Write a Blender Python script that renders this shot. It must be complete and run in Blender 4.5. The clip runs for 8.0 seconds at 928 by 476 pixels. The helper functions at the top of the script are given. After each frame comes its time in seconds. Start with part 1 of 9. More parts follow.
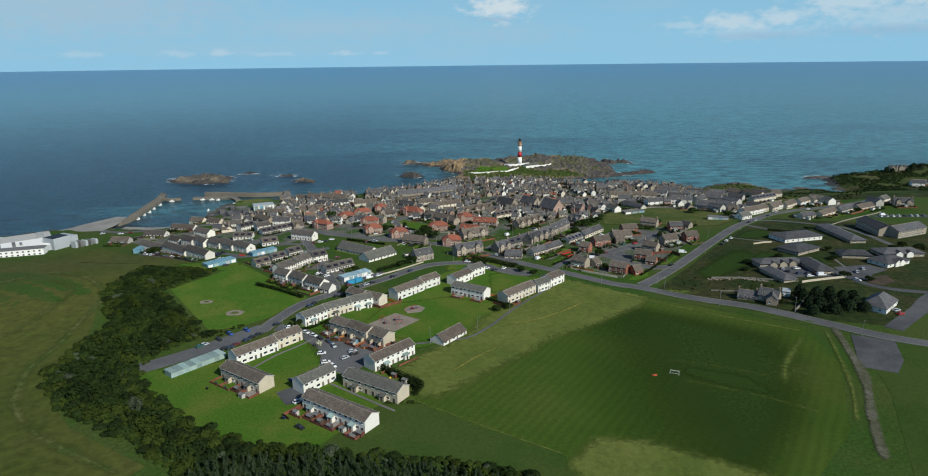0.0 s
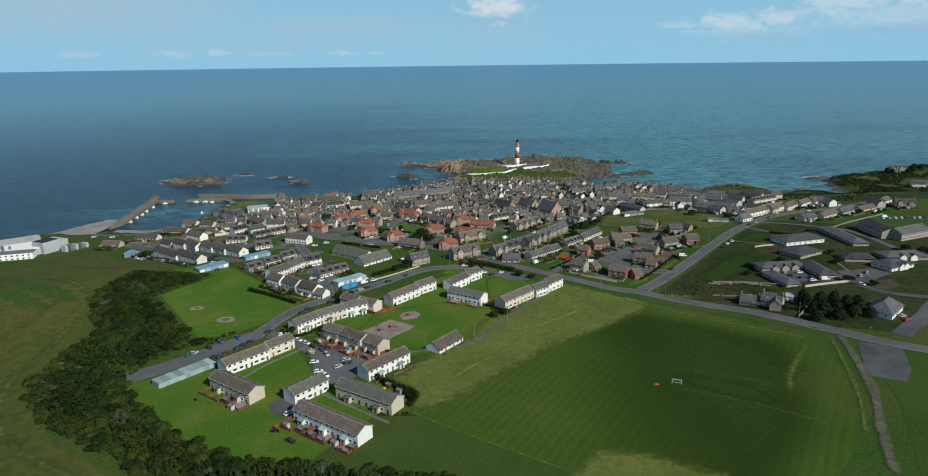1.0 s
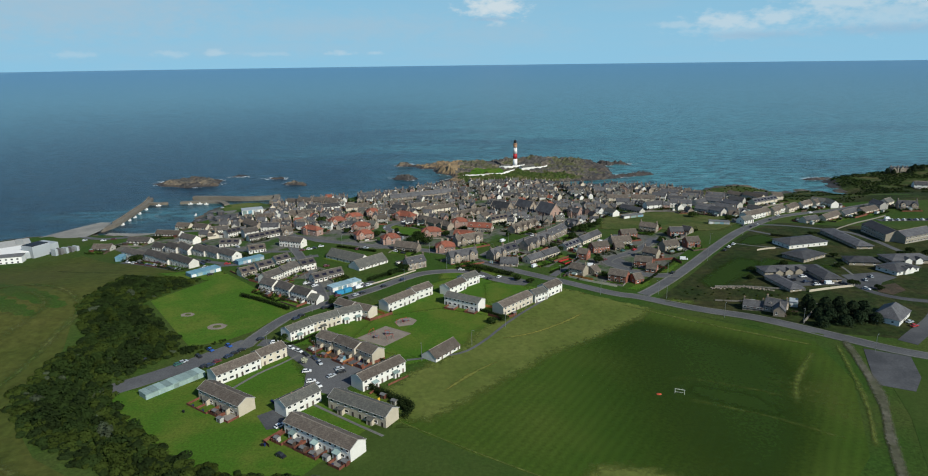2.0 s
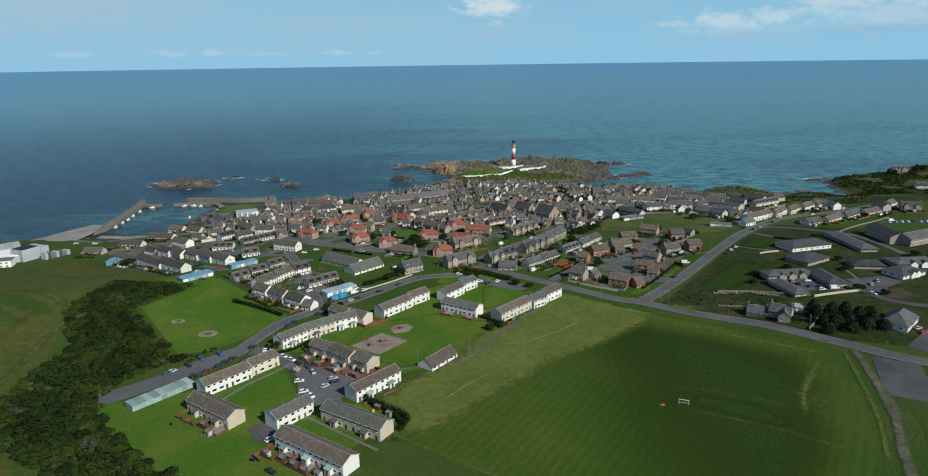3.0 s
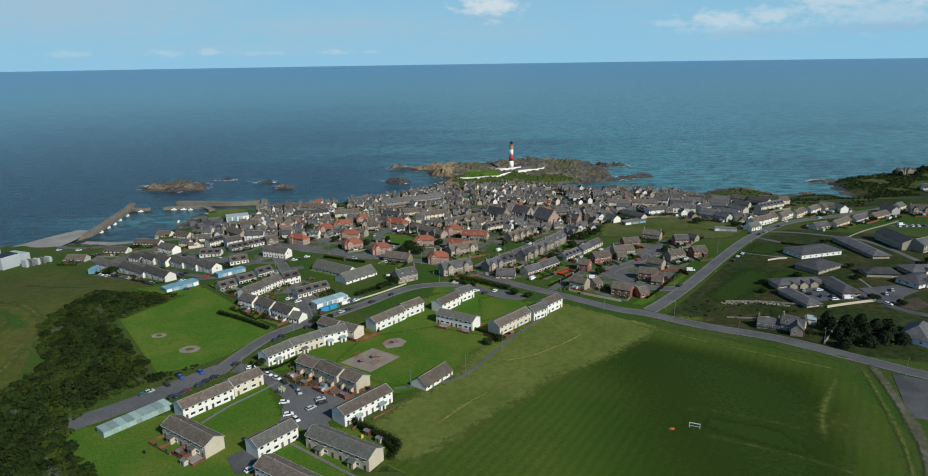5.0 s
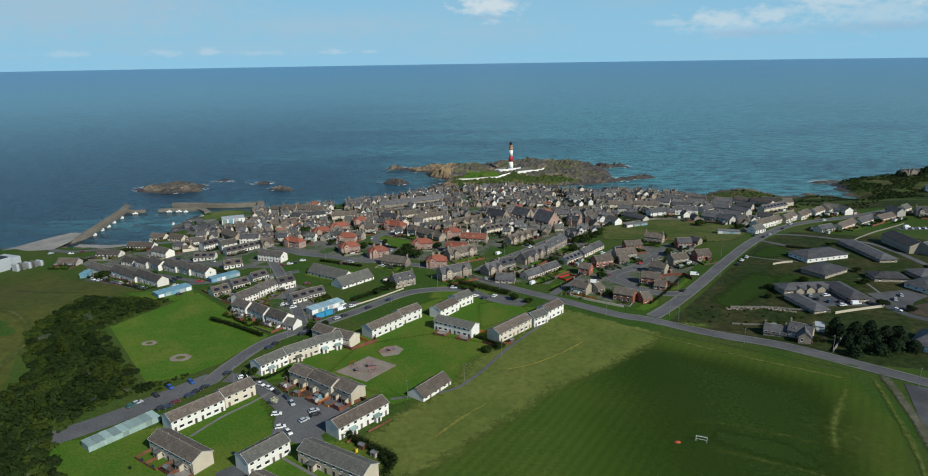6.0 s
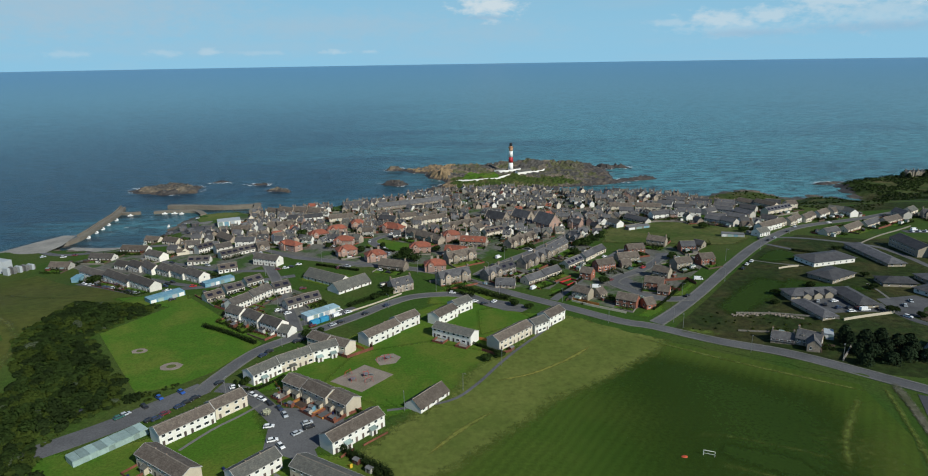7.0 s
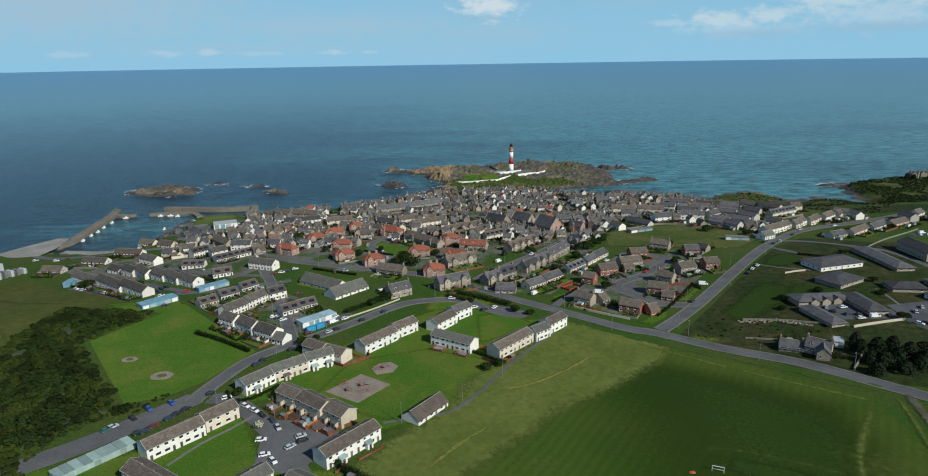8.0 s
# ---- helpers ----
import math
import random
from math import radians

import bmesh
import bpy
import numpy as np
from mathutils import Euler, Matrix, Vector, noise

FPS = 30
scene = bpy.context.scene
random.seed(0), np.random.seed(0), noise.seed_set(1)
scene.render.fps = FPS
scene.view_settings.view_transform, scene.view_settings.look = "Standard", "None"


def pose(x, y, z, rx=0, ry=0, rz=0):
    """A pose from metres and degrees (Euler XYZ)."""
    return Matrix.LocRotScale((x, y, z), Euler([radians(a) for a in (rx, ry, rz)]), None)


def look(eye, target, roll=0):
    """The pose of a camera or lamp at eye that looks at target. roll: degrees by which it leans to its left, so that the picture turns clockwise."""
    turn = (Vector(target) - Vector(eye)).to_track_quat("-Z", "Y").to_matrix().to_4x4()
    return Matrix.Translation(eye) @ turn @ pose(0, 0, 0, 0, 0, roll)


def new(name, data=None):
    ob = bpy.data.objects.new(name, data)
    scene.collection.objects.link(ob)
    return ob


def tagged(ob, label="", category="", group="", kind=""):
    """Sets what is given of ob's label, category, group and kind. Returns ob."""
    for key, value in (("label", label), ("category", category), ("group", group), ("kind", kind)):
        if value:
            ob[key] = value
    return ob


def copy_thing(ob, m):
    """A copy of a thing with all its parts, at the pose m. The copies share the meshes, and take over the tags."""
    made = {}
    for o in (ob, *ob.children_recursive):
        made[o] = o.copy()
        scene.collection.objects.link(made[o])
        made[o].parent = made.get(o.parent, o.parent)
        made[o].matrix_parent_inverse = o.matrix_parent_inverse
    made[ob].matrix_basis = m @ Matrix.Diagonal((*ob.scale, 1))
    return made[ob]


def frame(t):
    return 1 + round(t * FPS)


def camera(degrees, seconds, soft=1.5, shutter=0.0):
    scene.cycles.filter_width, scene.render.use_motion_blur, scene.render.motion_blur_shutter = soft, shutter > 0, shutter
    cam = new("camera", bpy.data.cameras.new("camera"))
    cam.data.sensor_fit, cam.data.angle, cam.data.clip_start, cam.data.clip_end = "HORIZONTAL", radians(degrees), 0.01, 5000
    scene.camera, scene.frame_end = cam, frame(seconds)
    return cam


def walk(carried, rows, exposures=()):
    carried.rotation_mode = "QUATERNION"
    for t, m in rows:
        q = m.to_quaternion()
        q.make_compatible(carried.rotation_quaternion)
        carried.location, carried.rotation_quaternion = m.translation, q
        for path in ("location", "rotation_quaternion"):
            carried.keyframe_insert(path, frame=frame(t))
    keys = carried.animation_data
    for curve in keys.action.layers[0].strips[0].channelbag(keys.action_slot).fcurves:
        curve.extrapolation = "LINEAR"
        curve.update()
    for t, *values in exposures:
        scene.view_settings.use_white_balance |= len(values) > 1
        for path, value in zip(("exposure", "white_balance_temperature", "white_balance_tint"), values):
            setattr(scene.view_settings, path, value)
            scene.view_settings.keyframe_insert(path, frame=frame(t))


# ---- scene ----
from mathutils.bvhtree import BVHTree

cam = camera(72.0, 8.0, soft=1.05)
# seconds; place of the eye in metres; yaw, pitch and roll in degrees
ROWS = [
    (0.0, 0.00, 0.00, 146.00, 0.000, -15.417, -0.689),
    (0.5, 0.32, 4.03, 146.15, -0.114, -15.415, -0.711),
    (1.0, 0.64, 8.14, 146.29, -0.220, -15.420, -0.732),
    (1.5, 0.96, 12.30, 146.43, -0.318, -15.430, -0.753),
    (2.0, 1.28, 16.53, 146.56, -0.407, -15.443, -0.772),
    (2.5, 1.59, 20.81, 146.68, -0.488, -15.460, -0.790),
    (3.0, 1.91, 25.13, 146.80, -0.561, -15.479, -0.808),
    (3.5, 2.22, 29.48, 146.90, -0.625, -15.499, -0.825),
    (4.0, 2.52, 33.86, 147.00, -0.680, -15.519, -0.840),
    (4.5, 2.83, 38.27, 147.07, -0.727, -15.538, -0.856),
    (5.0, 3.13, 42.68, 147.14, -0.765, -15.554, -0.870),
    (5.5, 3.43, 47.10, 147.18, -0.794, -15.567, -0.883),
    (6.0, 3.73, 51.52, 147.21, -0.815, -15.576, -0.896),
    (6.5, 4.03, 55.92, 147.21, -0.828, -15.579, -0.908),
    (7.0, 4.32, 60.31, 147.20, -0.831, -15.575, -0.919),
    (7.5, 4.61, 64.67, 147.16, -0.826, -15.564, -0.929),
    (8.0, 4.90, 69.00, 147.09, -0.812, -15.544, -0.939),
]


def aim(x, y, z, yaw, pitch, roll):
    return pose(x, y, z, 90 + pitch, 0, yaw) @ pose(0, 0, 0, 0, 0, roll)


walk(cam, [(t, aim(*row)) for t, *row in ROWS])

# ---- sky and sun ----
SUN_TO = Vector((0.60, -0.62, 0.62)).normalized()
world = bpy.data.worlds.new("world")
scene.world = world
world.use_nodes = True
wn, wl = world.node_tree.nodes, world.node_tree.links
wn.clear()


def wnode(kind, **values):
    n = wn.new(kind)
    for k, v in values.items():
        n.inputs[k].default_value = v
    return n


def wmath(op, a, b=0.0):
    n = wn.new("ShaderNodeMath")
    n.operation = op
    n.use_clamp = False
    for i, v in enumerate((a, b)):
        if isinstance(v, (int, float)):
            n.inputs[i].default_value = v
        else:
            wl.new(v, n.inputs[i])
    return n.outputs[0]


def wramp(value, lo, hi):
    n = wn.new("ShaderNodeMapRange")
    n.interpolation_type = "SMOOTHSTEP"
    wl.new(value, n.inputs[0])
    n.inputs[1].default_value, n.inputs[2].default_value = lo, hi
    return n.outputs[0]


sky = wn.new("ShaderNodeTexSky")
sky.sky_type = "NISHITA"
sky.sun_disc = False
sky.sun_elevation = math.asin(SUN_TO.z)
sky.sun_rotation = math.atan2(SUN_TO.x, SUN_TO.y)
sky.altitude = 100
sky.air_density, sky.dust_density, sky.ozone_density = 1.0, 0.6, 2.0
coords = wn.new("ShaderNodeTexCoord")
stretch = wn.new("ShaderNodeMapping")
stretch.inputs["Scale"].default_value = (3.0, 3.0, 16.0)
wl.new(coords.outputs["Generated"], stretch.inputs["Vector"])
veil = wnode("ShaderNodeTexNoise", Scale=1.6, Detail=5.0, Roughness=0.6)
wl.new(stretch.outputs[0], veil.inputs["Vector"])
puff = wnode("ShaderNodeTexNoise", Scale=14.0, Detail=7.0, Roughness=0.62)
lump = wn.new("ShaderNodeMapping")
lump.inputs["Scale"].default_value = (3.0, 3.0, 6.5)
wl.new(coords.outputs["Generated"], lump.inputs["Vector"])
wl.new(lump.outputs[0], puff.inputs["Vector"])
parts_xyz = wn.new("ShaderNodeSeparateXYZ")
wl.new(coords.outputs["Generated"], parts_xyz.inputs[0])
azimuth = wmath("ARCTAN2", parts_xyz.outputs[0], parts_xyz.outputs[1])


def bank(az, el, wide, high, rough, soft):
    """A ragged patch of cloud: centre azimuth (right of ahead) and height in radians, half width and half height."""
    side = wmath("DIVIDE", wmath("SUBTRACT", azimuth, az), wide)
    rise = wmath("DIVIDE", wmath("SUBTRACT", parts_xyz.outputs[2], el), high)
    far = wmath("SQRT", wmath("ADD", wmath("MULTIPLY", side, side), wmath("MULTIPLY", rise, rise)))
    rag = wmath("ADD", far, wmath("MULTIPLY", wmath("SUBTRACT", puff.outputs[0], 0.5), -rough))
    return wramp(wmath("SUBTRACT", 1.25, rag), 0.0, soft)


# thin grey veils over the left half, then heaped cumulus with shaded bases
thin = wmath("MULTIPLY", wramp(veil.outputs[0], 0.40, 0.80), 0.35)
for az, el, wide, high, strong in ((-0.52, 0.075, 0.30, 0.060, 0.85), (-0.18, 0.050, 0.30, 0.030, 0.60), (-0.30, 0.022, 0.40, 0.018, 0.40), (0.05, 0.040, 0.16, 0.030, 0.45)):
    thin = wmath("MAXIMUM", thin, wmath("MULTIPLY", bank(az, el, wide, high, 1.5, 1.4), strong))
cloud = 0.0
for az, el, wide, high, strong in ((0.056, 0.0800, 0.050, 0.0230, 0.95), (0.325, 0.0460, 0.036, 0.0060, 0.33), (0.385, 0.0480, 0.058, 0.0144, 0.63), (0.440, 0.0530, 0.043, 0.0132, 0.59), (0.405, 0.0360, 0.090, 0.0120, 0.33),
                                   (0.520, 0.0670, 0.074, 0.0240, 0.59), (0.575, 0.0510, 0.120, 0.0204, 0.41), (0.610, 0.0730, 0.054, 0.0204, 0.74), (0.650, 0.0590, 0.054, 0.0264, 0.63),
                                   (-0.400, 0.0150, 0.026, 0.0050, 0.27), (-0.345, 0.0160, 0.014, 0.0055, 0.36), (-0.270, 0.0140, 0.040, 0.0036, 0.18), (-0.170, 0.0140, 0.022, 0.0040, 0.36), (-0.120, 0.0140, 0.012, 0.0034, 0.30), (-0.520, 0.0150, 0.036, 0.0042, 0.24)):
    cloud = wmath("MAXIMUM", cloud, wmath("MULTIPLY", bank(az, el, wide, high, 2.9, 1.1), strong))
shade = None
for az, el, wide, high in ((0.420, 0.0300, 0.080, 0.0070), (0.580, 0.0330, 0.110, 0.0085), (0.050, 0.0600, 0.040, 0.0040)):
    m = bank(az, el, wide, high, 1.6, 1.2)
    shade = m if shade is None else wmath("MAXIMUM", shade, m)
tint = wn.new("ShaderNodeMix")
tint.data_type = "RGBA"
wl.new(cloud, tint.inputs[0])
cool = wn.new("ShaderNodeMix")
cool.data_type, cool.blend_type = "RGBA", "MULTIPLY"
cool.inputs[0].default_value = 1.0
cool.inputs[7].default_value = (0.36, 0.56, 0.78, 1)
wl.new(sky.outputs[0], cool.inputs[6])
haze = wn.new("ShaderNodeMix")
haze.data_type = "RGBA"
wl.new(wramp(parts_xyz.outputs[2], 0.42, -0.02), haze.inputs[0])
wl.new(cool.outputs[2], haze.inputs[6])
haze.inputs[7].default_value = (2.95, 5.95, 8.1, 1)
grey = wn.new("ShaderNodeMix")
grey.data_type = "RGBA"
wl.new(thin, grey.inputs[0])
wl.new(haze.outputs[2], grey.inputs[6])
grey.inputs[7].default_value = (4.0, 5.7, 7.0, 1)
wl.new(grey.outputs[2], tint.inputs[6])
tint.inputs[7].default_value = (6.6, 7.7, 8.3, 1)
back = wnode("ShaderNodeBackground", Strength=0.092)
base_grey = wn.new("ShaderNodeMix")
base_grey.data_type = "RGBA"
wl.new(wmath("MULTIPLY", shade, 0.6), base_grey.inputs[0])
wl.new(tint.outputs[2], base_grey.inputs[6])
base_grey.inputs[7].default_value = (3.3, 5.2, 7.0, 1)
wl.new(base_grey.outputs[2], back.inputs[0])
wout = wn.new("ShaderNodeOutputWorld")
wl.new(back.outputs[0], wout.inputs[0])

sun_data = bpy.data.lights.new("sun", "SUN")
sun_data.energy, sun_data.angle, sun_data.color = 4.45, radians(1.2), (1.0, 0.985, 0.87)
sun = new("sun", sun_data)
sun.matrix_world = look(SUN_TO * 900, (0, 0, 0))
scene.view_settings.exposure = 0.0


# ---- materials ----
def material(name, colour, rough=0.8, vary=0.25, grain=1.0, stain=0.08, bump=0.2, second=None, share=0.5, soft=0.12, metal=0.0,
             random_tone=0.0, space="Object", courses=0.0, spec=0.35, stripes=0.0, fade=False, leafy=0.0):
    """Two noises at real size, metres a cycle: grain and stain; a second colour where the stain is strong; courses: rows up the slope."""
    m = bpy.data.materials.new(name)
    m.use_nodes = True
    nt = m.node_tree
    n, l = nt.nodes, nt.links
    bsdf = n["Principled BSDF"]
    bsdf.inputs["Roughness"].default_value = rough
    bsdf.inputs["Metallic"].default_value = metal
    bsdf.inputs["Specular IOR Level"].default_value = spec
    tc = n.new("ShaderNodeTexCoord")
    if space == "World":
        geo = n.new("ShaderNodeNewGeometry")
        place = geo.outputs["Position"]
    else:
        place = tc.outputs["Object"]
    big = n.new("ShaderNodeTexNoise")
    big.inputs["Scale"].default_value, big.inputs["Detail"].default_value, big.inputs["Roughness"].default_value = stain, 6, 0.62
    fine = n.new("ShaderNodeTexNoise")
    fine.inputs["Scale"].default_value, fine.inputs["Detail"].default_value, fine.inputs["Roughness"].default_value = grain, 5, 0.7
    l.new(place, big.inputs["Vector"])
    l.new(place, fine.inputs["Vector"])
    mix = n.new("ShaderNodeMix")
    mix.data_type = "RGBA"
    other = second or tuple(c * (1 - vary) for c in colour)
    mix.inputs[6].default_value = (*colour, 1)
    mix.inputs[7].default_value = (*other, 1)
    rng = n.new("ShaderNodeMapRange")
    rng.inputs[1].default_value, rng.inputs[2].default_value = share - soft, share + soft
    l.new(big.outputs[0], rng.inputs[0])
    l.new(rng.outputs[0], mix.inputs[0])
    tone = n.new("ShaderNodeMapRange")
    tone.inputs[1].default_value, tone.inputs[2].default_value = 0.3, 0.7
    tone.inputs[3].default_value, tone.inputs[4].default_value = 1 - vary, 1 + vary
    l.new(fine.outputs[0], tone.inputs[0])
    value = tone.outputs[0]
    if random_tone:
        info = n.new("ShaderNodeObjectInfo")
        rr = n.new("ShaderNodeMapRange")
        rr.inputs[3].default_value, rr.inputs[4].default_value = 1 - random_tone, 1 + random_tone
        l.new(info.outputs["Random"], rr.inputs[0])
        mul = n.new("ShaderNodeMath")
        mul.operation = "MULTIPLY"
        l.new(value, mul.inputs[0])
        l.new(rr.outputs[0], mul.inputs[1])
        value = mul.outputs[0]
    if courses:
        wave = n.new("ShaderNodeTexWave")
        wave.bands_direction = "Z"
        wave.inputs["Scale"].default_value, wave.inputs["Distortion"].default_value = courses, 0.6
        l.new(place, wave.inputs["Vector"])
        cr = n.new("ShaderNodeMapRange")
        cr.inputs[3].default_value, cr.inputs[4].default_value = 0.93, 1.04
        l.new(wave.outputs["Fac"], cr.inputs[0])
        mul = n.new("ShaderNodeMath")
        mul.operation = "MULTIPLY"
        l.new(value, mul.inputs[0])
        l.new(cr.outputs[0], mul.inputs[1])
        value = mul.outputs[0]
    if stripes:
        turn = n.new("ShaderNodeMapping")
        turn.inputs["Rotation"].default_value = (0, 0, radians(stripes))
        l.new(place, turn.inputs["Vector"])
        wave = n.new("ShaderNodeTexWave")
        wave.bands_direction = "Y"
        wave.inputs["Scale"].default_value, wave.inputs["Distortion"].default_value, wave.inputs["Detail"].default_value = 0.085, 2.0, 3.0
        wave.inputs["Detail Scale"].default_value = 0.6
        l.new(turn.outputs[0], wave.inputs["Vector"])
        cr = n.new("ShaderNodeMapRange")
        cr.inputs[3].default_value, cr.inputs[4].default_value = 0.925, 1.075
        l.new(wave.outputs["Fac"], cr.inputs[0])
        mul = n.new("ShaderNodeMath")
        mul.operation = "MULTIPLY"
        l.new(value, mul.inputs[0])
        l.new(cr.outputs[0], mul.inputs[1])
        value = mul.outputs[0]
    scale = n.new("ShaderNodeVectorMath")
    scale.operation = "SCALE"
    l.new(mix.outputs[2], scale.inputs[0])
    l.new(value, scale.inputs["Scale"])
    l.new(scale.outputs[0], bsdf.inputs["Base Color"])
    if fade:
        att = n.new("ShaderNodeAttribute")
        att.attribute_name = "fade"
        add = n.new("ShaderNodeMath")
        add.operation = "ADD"
        l.new(att.outputs["Fac"], add.inputs[0])
        l.new(fine.outputs[0], add.inputs[1])
        cut = n.new("ShaderNodeMapRange")
        cut.interpolation_type = "SMOOTHSTEP"
        cut.inputs[1].default_value, cut.inputs[2].default_value = 0.6, 1.35
        cut.inputs[4].default_value = 0.95
        l.new(add.outputs[0], cut.inputs[0])
        clear = n.new("ShaderNodeBsdfTransparent")
        join = n.new("ShaderNodeMixShader")
        l.new(cut.outputs[0], join.inputs[0])
        l.new(clear.outputs[0], join.inputs[1])
        l.new(bsdf.outputs[0], join.inputs[2])
        l.new(join.outputs[0], n["Material Output"].inputs["Surface"])
    if leafy:
        through_leaf = n.new("ShaderNodeBsdfTranslucent")
        l.new(scale.outputs[0], through_leaf.inputs["Color"])
        join = n.new("ShaderNodeMixShader")
        join.inputs[0].default_value = leafy
        l.new(bsdf.outputs[0], join.inputs[1])
        l.new(through_leaf.outputs[0], join.inputs[2])
        l.new(join.outputs[0], n["Material Output"].inputs["Surface"])
    if bump:
        b = n.new("ShaderNodeBump")
        b.inputs["Strength"].default_value, b.inputs["Distance"].default_value = bump, 0.3 / max(grain, 0.3)
        l.new(fine.outputs[0], b.inputs["Height"])
        l.new(b.outputs[0], bsdf.inputs["Normal"])
    return m


